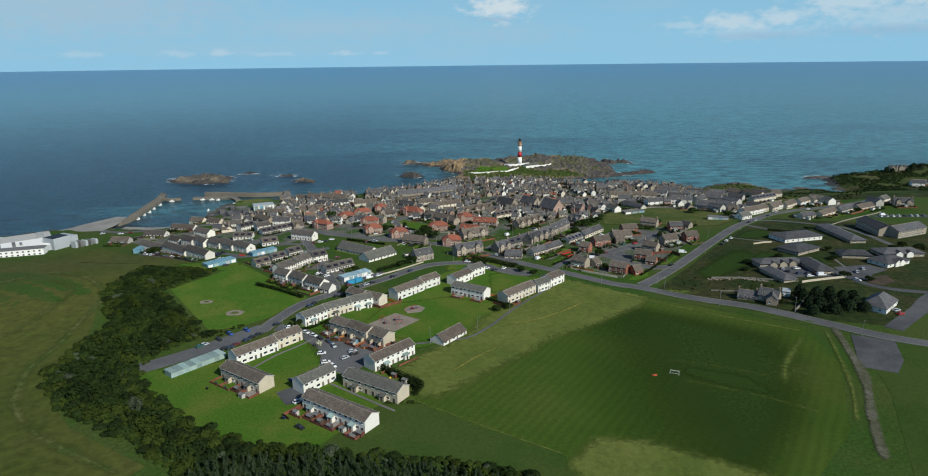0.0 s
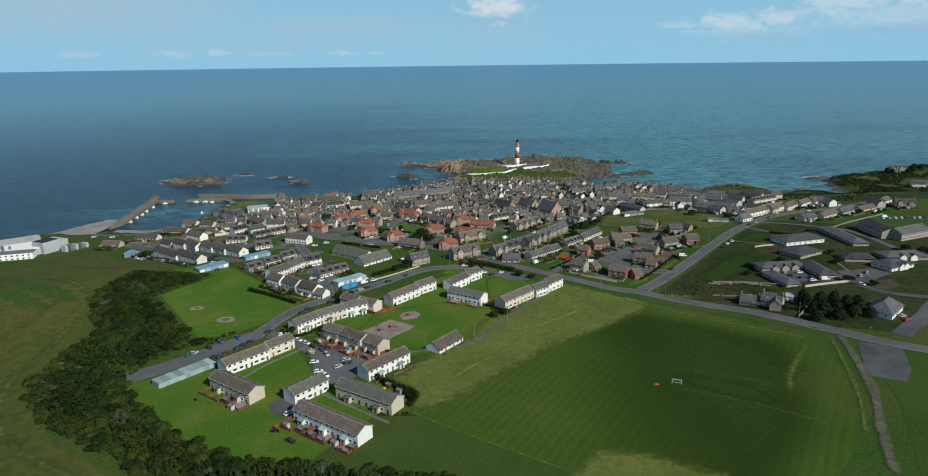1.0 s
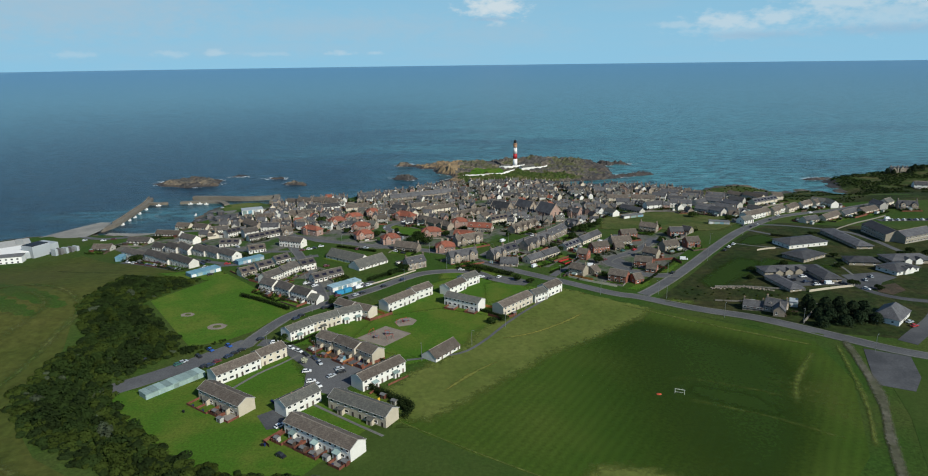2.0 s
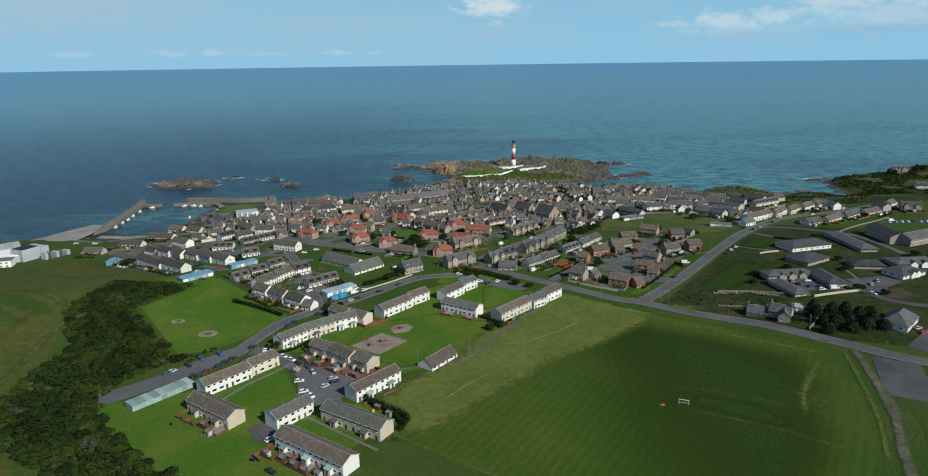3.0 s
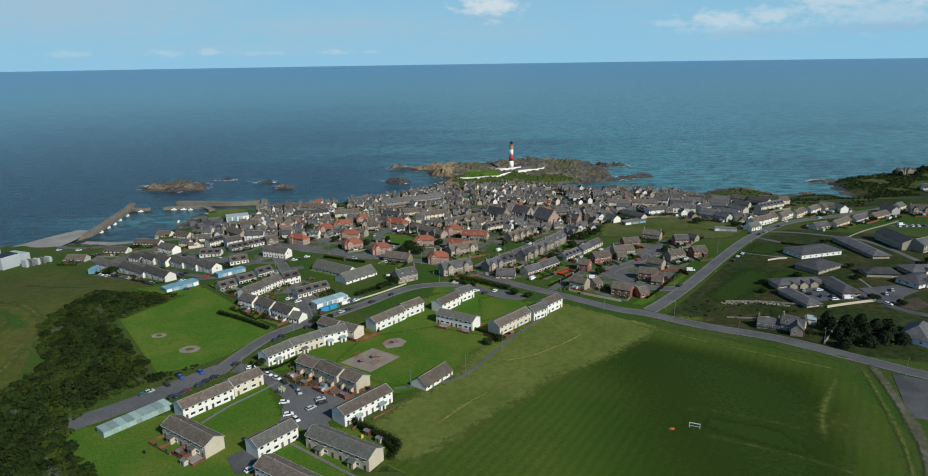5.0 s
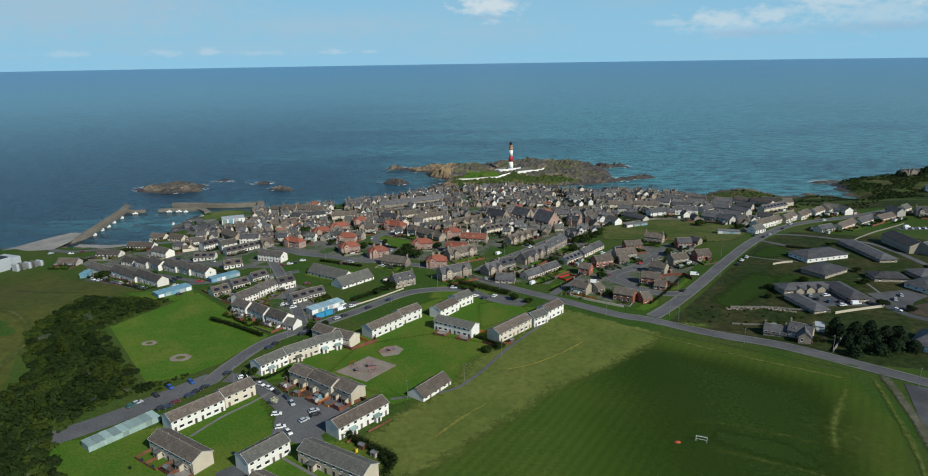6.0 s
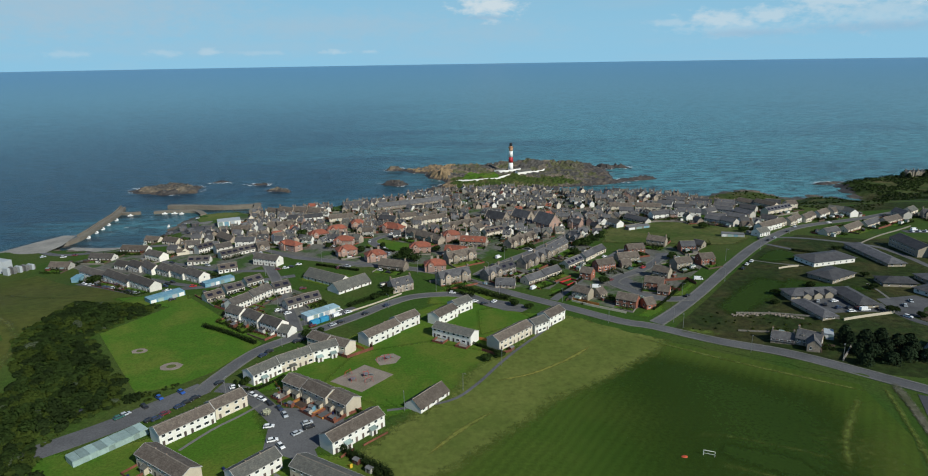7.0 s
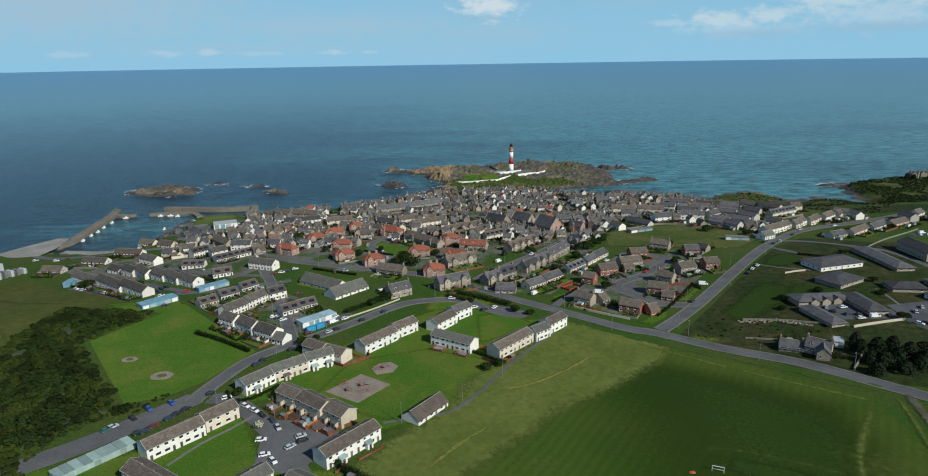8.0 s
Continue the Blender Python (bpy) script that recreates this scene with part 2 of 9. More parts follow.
M = {
    # walls
    "white": material("white_render", (0.70, 0.685, 0.635), 0.85, 0.06, 3.0, 0.35, 0.1, random_tone=0.06),
    "harl": material("off_white_harling", (0.69, 0.66, 0.595), 0.9, 0.1, 3.0, 0.35, 0.2, random_tone=0.14),
    "cream": material("cream_render", (0.62, 0.55, 0.44), 0.85, 0.08, 3.0, 0.35, 0.1, random_tone=0.12),
    "beige": material("beige_roughcast", (0.50, 0.44, 0.34), 0.9, 0.1, 4.0, 0.3, 0.2, random_tone=0.08),
    "grey": material("grey_roughcast", (0.42, 0.40, 0.36), 0.9, 0.1, 4.0, 0.3, 0.2, random_tone=0.12),
    "tan": material("tan_roughcast", (0.30, 0.26, 0.20), 0.9, 0.12, 4.0, 0.3, 0.2, random_tone=0.1),
    "stone": material("granite_wall", (0.345, 0.280, 0.215), 0.9, 0.3, 2.2, 0.3, 0.5, (0.19, 0.168, 0.145), random_tone=0.25),
    "pink": material("pink_granite_wall", (0.36, 0.23, 0.18), 0.9, 0.25, 2.2, 0.3, 0.5, (0.28, 0.19, 0.16), random_tone=0.1),
    "brick": material("red_brick_wall", (0.30, 0.098, 0.062), 0.9, 0.22, 2.5, 0.4, 0.3, (0.20, 0.09, 0.06), random_tone=0.15),
    # roofs
    "brown": material("brown_roof_tiles", (0.092, 0.074, 0.060), 0.85, 0.45, 1.6, 0.35, 0.4, (0.124, 0.103, 0.084), 0.54, 0.07, random_tone=0.2, courses=1.1),
    "grey_roof": material("weathered_grey_tiles", (0.092, 0.092, 0.082), 0.85, 0.4, 1.6, 0.35, 0.4, (0.120, 0.116, 0.100), 0.54, 0.07, random_tone=0.18, courses=1.1),
    "tile": material("dark_brown_tiles", (0.066, 0.058, 0.052), 0.8, 0.45, 1.8, 0.35, 0.4, (0.090, 0.080, 0.070), 0.54, 0.07, random_tone=0.3, courses=1.1),
    "slate": material("dark_slate_roof", (0.090, 0.089, 0.092), 0.7, 0.45, 2.2, 0.3, 0.3, (0.056, 0.055, 0.060), random_tone=0.45, courses=1.4),
    "red": material("red_clay_tiles", (0.27, 0.082, 0.048), 0.8, 0.3, 2.2, 0.25, 0.4, (0.175, 0.066, 0.045), random_tone=0.14, courses=1.1),
    "chimney": material("chimney_stone", (0.26, 0.22, 0.18), 0.9, 0.25, 3.0, 0.5, 0.4, random_tone=0.2),
    "clay": material("chimney_pot_clay", (0.42, 0.22, 0.13), 0.8, 0.2, 4.0, 0.5),
    "frame": material("white_window_frame", (0.72, 0.72, 0.70), 0.5, 0.04, 3.0, 0.5, 0.0),
    "trim": material("pale_verge_board", (0.44, 0.43, 0.40), 0.7, 0.1, 2.0, 0.5, 0.0),
    "glass": material("dark_window_glass", (0.03, 0.035, 0.04), 0.08, 0.1, 1.0, 0.5, 0.0, spec=0.5),
    "panel": material("solar_panel", (0.018, 0.017, 0.028), 0.2, 0.1, 2.0, 0.5, 0.0, spec=0.5),
    "door": material("painted_door", (0.11, 0.085, 0.075), 0.6, 0.15, 3.0, 0.5, 0.1, random_tone=0.6),
    "lead": material("flat_felt_roof", (0.16, 0.16, 0.16), 0.8, 0.2, 1.5, 0.3),
    "mint": material("pale_green_sheet", (0.27, 0.36, 0.34), 0.6, 0.15, 1.5, 0.4, 0.1, random_tone=0.35),
    "sky_sheet": material("pale_blue_sheet", (0.30, 0.44, 0.50), 0.6, 0.12, 1.2, 0.3, 0.1, random_tone=0.2),
    "blue": material("blue_painted_sheet", (0.11, 0.26, 0.36), 0.6, 0.15, 1.2, 0.3, 0.1, (0.19, 0.33, 0.39)),
    # ground
    "ground": material("green_rough_grass", (0.034, 0.073, 0.011), 0.95, 0.4, 0.9, 0.02, 0.5, (0.054, 0.076, 0.017), 0.52, 0.1, space="World", spec=0.1),
    "meadow": material("olive_meadow_grass", (0.050, 0.070, 0.013), 0.95, 0.32, 0.22, 0.012, 0.4, (0.078, 0.082, 0.020), 0.5, 0.14, space="World", spec=0.1),
    "field": material("mown_field_grass", (0.036, 0.074, 0.008), 0.95, 0.2, 0.7, 0.012, 0.2, (0.058, 0.088, 0.013), 0.52, 0.12, space="World", spec=0.1, stripes=-56.0),
    "lawn": material("garden_lawn", (0.054, 0.122, 0.012), 0.95, 0.3, 1.0, 0.05, 0.25, (0.096, 0.134, 0.020), 0.53, 0.10, space="World", spec=0.1),
    "lawn_dark": material("long_green_grass", (0.030, 0.064, 0.010), 0.95, 0.2, 0.7, 0.03, 0.3, (0.046, 0.074, 0.015), space="World", spec=0.1),
    "slope": material("olive_rough_slope", (0.022, 0.036, 0.009), 0.95, 0.55, 0.3, 0.045, 0.7, (0.044, 0.044, 0.016), 0.53, 0.09, space="World", spec=0.1),
    "lawn_soft": material("soft_edged_lawn", (0.054, 0.122, 0.012), 0.95, 0.3, 1.0, 0.05, 0.25, (0.096, 0.134, 0.020), 0.53, 0.10, space="World", spec=0.1, fade=True),
    # dark green turf; on the pitch its low colour carries painted cloud shade
    "turf_soft": material("dark_and_shaded_turf", (0.021, 0.046, 0.006), 0.95, 0.25, 0.7, 0.02, 0.2, (0.025, 0.050, 0.007), 0.52, 0.14, space="World", spec=0.1, fade=True),
    "lane_earth": material("worn_lane_earth", (0.125, 0.120, 0.088), 0.95, 0.35, 0.6, 0.08, 0.4, (0.070, 0.075, 0.040), 0.5, 0.12, space="World", spec=0.1, fade=True),
    "heath": material("reddish_bare_earth", (0.085, 0.058, 0.045), 0.95, 0.4, 0.6, 0.06, 0.4, (0.05, 0.045, 0.03), space="World", spec=0.1),
    "verge": material("dry_verge_grass", (0.115, 0.125, 0.038), 0.95, 0.3, 0.8, 0.05, 0.5, (0.075, 0.105, 0.026), 0.5, 0.1, space="World", spec=0.1),
    "verge_soft": material("rough_pasture_grass", (0.100, 0.108, 0.034), 0.95, 0.3, 0.3, 0.05, 0.4, (0.055, 0.085, 0.018), 0.5, 0.12, space="World", spec=0.1, fade=True),
    "straw_bright": material("yellow_ridge_grass", (0.210, 0.200, 0.046), 0.95, 0.3, 0.5, 0.06, 0.3, (0.130, 0.150, 0.034), 0.5, 0.14, space="World", spec=0.1, fade=True),
    "straw": material("straw_coloured_grass", (0.120, 0.142, 0.034), 0.95, 0.25, 0.4, 0.03, 0.3, (0.080, 0.112, 0.022), 0.5, 0.14, space="World", spec=0.1, fade=True),
    "asphalt": material("worn_asphalt", (0.116, 0.117, 0.121), 0.9, 0.25, 1.5, 0.06, 0.2, (0.086, 0.087, 0.091), space="World", spec=0.2),
    "dark_asphalt": material("dark_asphalt", (0.058, 0.060, 0.065), 0.9, 0.2, 1.2, 0.06, 0.2, (0.095, 0.097, 0.102), space="World", spec=0.2),
    "paving": material("concrete_paving", (0.155, 0.152, 0.142), 0.9, 0.25, 1.2, 0.12, 0.2, (0.125, 0.125, 0.115), space="World", spec=0.2),
    "yard": material("gravel_yard", (0.120, 0.118, 0.104), 0.95, 0.4, 0.45, 0.05, 0.3, (0.042, 0.080, 0.020), 0.52, 0.06, space="World", spec=0.1),
    "gravel": material("pinkish_play_gravel", (0.25, 0.212, 0.175), 0.95, 0.2, 1.5, 0.2, 0.2, space="World", spec=0.1),
    "sand": material("pale_concrete_slip", (0.27, 0.26, 0.235), 0.9, 0.25, 0.6, 0.06, 0.2, (0.19, 0.185, 0.17), space="World"),
    "harbour_stone": material("harbour_stone", (0.180, 0.162, 0.130), 0.9, 0.25, 0.8, 0.08, 0.5, (0.145, 0.125, 0.10), space="World"),
    "rock": material("weathered_shore_rock", (0.150, 0.120, 0.084), 0.9, 0.6, 0.3, 0.03, 1.0, (0.060, 0.057, 0.052), 0.48, 0.07, space="World"),
    "isle_turf": material("thin_turf_over_rock", (0.078, 0.084, 0.038), 0.95, 0.5, 0.4, 0.06, 0.8, (0.092, 0.084, 0.064), 0.5, 0.08, space="World", spec=0.1),
    "warm_rock": material("bare_orange_brown_rock", (0.22, 0.155, 0.085), 0.9, 0.5, 0.3, 0.05, 1.0, (0.12, 0.085, 0.055), 0.56, 0.07, space="World"),
    "dark_rock": material("dark_wet_rock", (0.050, 0.045, 0.042), 0.7, 0.5, 0.3, 0.05, 1.0, (0.095, 0.075, 0.055), 0.56, 0.06, space="World"),
    "headland": material("headland_turf", (0.040, 0.060, 0.014), 0.95, 0.5, 0.25, 0.04, 0.6, (0.085, 0.078, 0.034), 0.56, 0.08, space="World", spec=0.1),
    "foam": material("sea_foam", (0.72, 0.76, 0.78), 0.8, 0.15, 0.8, 0.2, 0.2, space="World"),
    # plants
    "leaf": material("broadleaf_foliage", (0.040, 0.067, 0.017), 0.9, 0.35, 0.35, 0.045, 0.0, (0.030, 0.051, 0.015), 0.5, 0.12, space="World", spec=0.05, leafy=0.45),
    "hedge": material("hedge_foliage", (0.029, 0.047, 0.015), 0.9, 0.35, 0.8, 0.1, 0.0, space="World", spec=0.05, leafy=0.4),
    "shrub": material("light_garden_foliage", (0.066, 0.096, 0.020), 0.9, 0.35, 0.8, 0.1, 0.0, space="World", spec=0.05, leafy=0.45),
    "willow": material("grey_green_willow_foliage", (0.080, 0.102, 0.058), 0.85, 0.3, 0.8, 0.1, 0.0, space="World", spec=0.15, leafy=0.3),
    "conifer": material("conifer_foliage", (0.016, 0.029, 0.012), 0.85, 0.4, 0.8, 0.1, 0.0, space="World", spec=0.1),
    "blossom": material("pale_blossom", (0.42, 0.42, 0.30), 0.85, 0.3, 0.8, 0.3, 0.0, space="World"),
    "young": material("young_conifer_foliage", (0.036, 0.052, 0.027), 0.85, 0.35, 0.5, 0.06, 0.0, (0.026, 0.040, 0.020), space="World", spec=0.1, leafy=0.2),
    "bark": material("grey_bark", (0.10, 0.08, 0.06), 0.95, 0.3, 3.0, 0.5),
    # small things
    "metal": material("galvanised_pole", (0.33, 0.34, 0.34), 0.5, 0.1, 3.0, 0.5, 0.0, metal=0.6),
    "rubber": material("black_rubber", (0.02, 0.02, 0.02), 0.8, 0.2, 3.0, 0.5, 0.0),
    "fence": material("red_brown_fence_stain", (0.17, 0.060, 0.038), 0.85, 0.3, 2.0, 0.4, 0.2, random_tone=0.3),
    "orange_fence": material("orange_fence_stain", (0.40, 0.17, 0.045), 0.85, 0.2, 2.0, 0.4, 0.2, random_tone=0.15),
    "decking": material("dark_timber_decking", (0.09, 0.06, 0.045), 0.85, 0.3, 2.0, 0.3, 0.2, random_tone=0.3),
    "slabs": material("pinkish_patio_slabs", (0.22, 0.20, 0.18), 0.9, 0.2, 1.2, 0.3, 0.2, random_tone=0.25),
    "wall_stone": material("boundary_wall_stone", (0.22, 0.20, 0.17), 0.95, 0.25, 1.5, 0.2, 0.4),
    "whitewash": material("whitewashed_masonry", (0.80, 0.79, 0.76), 0.8, 0.05, 1.0, 0.2, 0.05),
    "ochre": material("ochre_sandstone", (0.46, 0.27, 0.16), 0.85, 0.15, 1.5, 0.3, 0.2),
    "signal_red": material("red_paint", (0.42, 0.025, 0.03), 0.6, 0.08, 1.0, 0.2, 0.0),
    "plastic_orange": material("orange_plastic", (0.46, 0.075, 0.03), 0.5, 0.1, 2.0, 0.4, 0.0),
    "bright_blue": material("bright_blue_steel", (0.04, 0.27, 0.46), 0.5, 0.12, 1.5, 0.4, 0.05),
    "blue_bin": material("blue_bin_plastic", (0.012, 0.02, 0.09), 0.5, 0.1, 2.0, 0.4, 0.0),
    "yellow": material("yellow_paint", (0.65, 0.42, 0.04), 0.5, 0.1, 2.0, 0.4, 0.0),
    "black": material("black_paint", (0.015, 0.015, 0.016), 0.5, 0.1, 2.0, 0.4, 0.0),
    "sheet": material("pale_grey_cladding", (0.37, 0.40, 0.42), 0.55, 0.08, 0.8, 0.1, 0.05),
}


def sea_material():
    m = bpy.data.materials.new("sea_water")
    m.use_nodes = True
    n, l = m.node_tree.nodes, m.node_tree.links
    bsdf = n["Principled BSDF"]
    bsdf.inputs["Roughness"].default_value = 0.28
    bsdf.inputs["Specular IOR Level"].default_value = 0.42
    geo = n.new("ShaderNodeNewGeometry")
    mp = n.new("ShaderNodeMapping")
    mp.inputs["Scale"].default_value = (0.7, 2.0, 1.0)
    mp.inputs["Rotation"].default_value = (0, 0, 0.25)
    l.new(geo.outputs["Position"], mp.inputs["Vector"])
    swell = n.new("ShaderNodeTexNoise")
    swell.inputs["Scale"].default_value, swell.inputs["Detail"].default_value, swell.inputs["Roughness"].default_value = 0.055, 10, 0.80
    wide = n.new("ShaderNodeTexNoise")
    wide.inputs["Scale"].default_value, wide.inputs["Detail"].default_value = 0.0030, 6
    l.new(mp.outputs[0], swell.inputs["Vector"])
    l.new(mp.outputs[0], wide.inputs["Vector"])
    mix = n.new("ShaderNodeMix")
    mix.data_type = "RGBA"
    mix.inputs[6].default_value = (0.004, 0.026, 0.046, 1)
    mix.inputs[7].default_value = (0.044, 0.165, 0.185, 1)
    rng = n.new("ShaderNodeMapRange")
    rng.inputs[1].default_value, rng.inputs[2].default_value = 0.32, 0.68
    sep = n.new("ShaderNodeSeparateXYZ")
    l.new(geo.outputs["Position"], sep.inputs[0])
    deep = n.new("ShaderNodeMapRange")
    deep.inputs[1].default_value, deep.inputs[2].default_value = -900, 250
    deep.inputs[3].default_value, deep.inputs[4].default_value = -0.55, 0.17
    l.new(sep.outputs[0], deep.inputs[0])
    more = n.new("ShaderNodeMath")
    more.operation = "ADD"
    l.new(wide.outputs[0], more.inputs[0])
    l.new(deep.outputs[0], more.inputs[1])
    l.new(more.outputs[0], rng.inputs[0])
    l.new(rng.outputs[0], mix.inputs[0])
    # light and dark of the waves, painted into the colour from swell height
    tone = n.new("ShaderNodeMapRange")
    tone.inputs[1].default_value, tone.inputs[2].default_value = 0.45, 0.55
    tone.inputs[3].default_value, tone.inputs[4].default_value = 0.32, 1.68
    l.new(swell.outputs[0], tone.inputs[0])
    # paler, then bluer with distance: sky reflection and haze painted into the colour
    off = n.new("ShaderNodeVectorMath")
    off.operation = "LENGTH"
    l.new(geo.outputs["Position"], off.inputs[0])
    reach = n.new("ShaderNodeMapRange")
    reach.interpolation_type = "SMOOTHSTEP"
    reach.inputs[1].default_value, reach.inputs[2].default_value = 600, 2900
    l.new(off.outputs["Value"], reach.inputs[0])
    far_sheen = n.new("ShaderNodeMix")
    far_sheen.data_type = "RGBA"
    far_sheen.inputs[7].default_value = (0.092, 0.225, 0.280, 1)
    l.new(reach.outputs[0], far_sheen.inputs[0])
    l.new(mix.outputs[2], far_sheen.inputs[6])
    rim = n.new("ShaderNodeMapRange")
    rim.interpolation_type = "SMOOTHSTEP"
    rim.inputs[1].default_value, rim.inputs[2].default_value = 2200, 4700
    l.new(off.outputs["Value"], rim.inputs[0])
    far_haze = n.new("ShaderNodeMix")
    far_haze.data_type = "RGBA"
    far_haze.inputs[7].default_value = (0.055, 0.190, 0.330, 1)
    l.new(rim.outputs[0], far_haze.inputs[0])
    l.new(far_sheen.outputs[2], far_haze.inputs[6])
    # the painted wave tone evens out with distance
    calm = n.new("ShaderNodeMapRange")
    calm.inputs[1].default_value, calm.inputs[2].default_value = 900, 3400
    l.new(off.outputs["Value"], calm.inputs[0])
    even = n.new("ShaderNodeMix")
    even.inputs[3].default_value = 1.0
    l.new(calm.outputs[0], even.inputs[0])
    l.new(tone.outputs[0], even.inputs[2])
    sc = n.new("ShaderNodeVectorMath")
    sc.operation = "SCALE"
    l.new(far_haze.outputs[2], sc.inputs[0])
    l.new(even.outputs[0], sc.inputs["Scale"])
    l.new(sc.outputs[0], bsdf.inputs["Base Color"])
    b = n.new("ShaderNodeBump")
    b.inputs["Distance"].default_value = 4.0
    ripple = n.new("ShaderNodeMapRange")
    ripple.inputs[1].default_value, ripple.inputs[2].default_value = 700, 3400
    ripple.inputs[3].default_value, ripple.inputs[4].default_value = 0.85, 0.22
    l.new(off.outputs["Value"], ripple.inputs[0])
    l.new(ripple.outputs[0], b.inputs["Strength"])
    l.new(swell.outputs[0], b.inputs["Height"])
    l.new(b.outputs[0], bsdf.inputs["Normal"])
    return m


M["sea"] = sea_material()


# ---- helpers of the place ----
def smooth(u):
    u = np.clip(u, 0, 1)
    return u * u * (3 - 2 * u)


COAST = [
    (-5000, 100), (-900, 380), (-600, 470), (-430, 535), (-387, 566), (-345, 590), (-337, 612), (-318, 577), (-290, 570), (-266, 573),
    (-259, 598), (-259, 640), (-258, 681), (-235, 698), (-200, 700), (-193, 688), (-168, 684), (-123, 702), (-75, 722), (-25, 757),
    (-4, 770), (58, 776), (110, 760), (153, 736), (215, 720), (252, 716), (273, 738), (312, 762), (343, 770), (353, 735),
    (363, 713), (385, 738), (407, 724), (420, 706), (430, 735), (447, 790), (503, 815), (606, 840), (5000, 1500), (5000, -5000), (-5000, -5000),
]
ISLE = [(-66, 948), (-50, 922), (-34, 914), (-30, 880), (-8, 862), (-4, 846), (-20, 814), (-2, 796), (61, 796), (120, 800), (160, 808), (205, 822), (212, 925), (200, 962), (165, 968),
        (125, 975), (88, 972), (29, 960), (-32, 972)]


def shore_distance(x, y, outline):
    """Metres inside the outline (outside: minus), for arrays of places."""
    x, y = np.asarray(x, float), np.asarray(y, float)
    best, inside = np.full(x.shape, 1e9), np.zeros(x.shape, bool)
    for (ax, ay), (bx, by) in zip(outline, outline[1:] + outline[:1]):
        ex, ey = bx - ax, by - ay
        u = np.clip(((x - ax) * ex + (y - ay) * ey) / (ex * ex + ey * ey), 0, 1)
        best = np.minimum(best, np.hypot(x - ax - u * ex, y - ay - u * ey))
        if ey:
            inside ^= ((ay > y) != (by > y)) & (x < ax + (y - ay) * ex / ey)
    return np.where(inside, best, -best)


def bump_at(x, y, cx, cy, rx, ry, high):
    return high * np.exp(-((x - cx) / rx) ** 2 - ((y - cy) / ry) ** 2)


def land(x, y):
    z = 14.0 + 6 * smooth((x - 110) / 110) * (1 - 0.6 * smooth((y - 430) / 150))
    z = z - 9 * smooth((-120 - x) / 160) * smooth((y - 360) / 130)
    z = z + bump_at(x, y, -255, 365, 70, 75, 7) - bump_at(x, y, -340, 582, 40, 42, 2.6)
    z = z - 5 * smooth((y - 470) / 160) * smooth((x + 260) / 80)
    z = z + 6 * smooth((x - 330) / 90) * smooth((y - 480) / 120) * (1 - smooth((y - 600) / 90))
    z = z - 5 * smooth((x - 200) / 60) * smooth((y - 620) / 70) + 7 * smooth((x - 500) / 120) * smooth((y - 700) / 60)
    z = z - 4.5 * smooth((x - 230) / 50) * smooth((y - 640) / 50) * (1 - smooth((x - 425) / 35))
    z = z + bump_at(x, y, 318, 726, 32, 20, 2.5) + bump_at(x, y, 376, 682, 28, 18, 5)
    return z


def height(x, y):
    """The ground's height, for numbers or arrays."""
    x, y = np.asarray(x, float), np.asarray(y, float)
    d = shore_distance(x, y, COAST)
    d = d + 3.0 * np.sin(x * 0.31 + 2 * np.sin(y * 0.13)) * np.sin(y * 0.27 + 1.3 * np.sin(x * 0.17))
    return np.where(d > 0, 0.2 + (land(x, y) - 0.2) * smooth(d / 22), -7 * smooth(-d / 25))


GRID_X, GRID_Y, GRID_STEP = -660.0, 90.0, 3.0
_gx, _gy = np.meshgrid(np.arange(GRID_X, 690, GRID_STEP), np.arange(GRID_Y, 930, GRID_STEP))
GRID_Z = height(_gx, _gy).tolist()
GRID_D = shore_distance(_gx, _gy, COAST).tolist()


def on_grid(grid, x, y):
    u, v = (x - GRID_X) / GRID_STEP, (y - GRID_Y) / GRID_STEP
    i, j = min(max(int(u), 0), len(grid[0]) - 2), min(max(int(v), 0), len(grid) - 2)
    u, v = u - i, v - j
    a, b = grid[j], grid[j + 1]
    return (a[i] * (1 - u) + a[i + 1] * u) * (1 - v) + (b[i] * (1 - u) + b[i + 1] * u) * v


def gz(x, y):
    """The ground's height at one place."""
    return on_grid(GRID_Z, float(x), float(y))


def inland(x, y):
    """Metres to the shore at one place; minus in the water."""
    return on_grid(GRID_D, float(x), float(y))


def part(name, bm, mats, parent=None, label=""):
    """One mesh object from a bmesh, under its parent."""
    me = bpy.data.meshes.new(name)
    bm.to_mesh(me)
    bm.free()
    return share(name, me, mats, parent, label)


def share(name, me, mats=None, parent=None, label="", m=None):
    if mats is not None:
        for s in mats if isinstance(mats, (list, tuple)) else [mats]:
            me.materials.append(s if not isinstance(s, str) else M[s])
    ob = new(name, me)
    if parent is not None:
        ob.parent = parent
    if m is not None:
        ob.matrix_basis = m
    if label:
        ob["label"] = label
    return ob


def box(bm, x0, x1, y0, y1, z0, z1, mi=0):
    v = [bm.verts.new((x, y, z)) for z in (z0, z1) for y in (y0, y1) for x in (x0, x1)]
    for q in ((0, 2, 3, 1), (4, 5, 7, 6), (0, 1, 5, 4), (1, 3, 7, 5), (3, 2, 6, 7), (2, 0, 4, 6)):
        bm.faces.new([v[i] for i in q]).material_index = mi
    return v


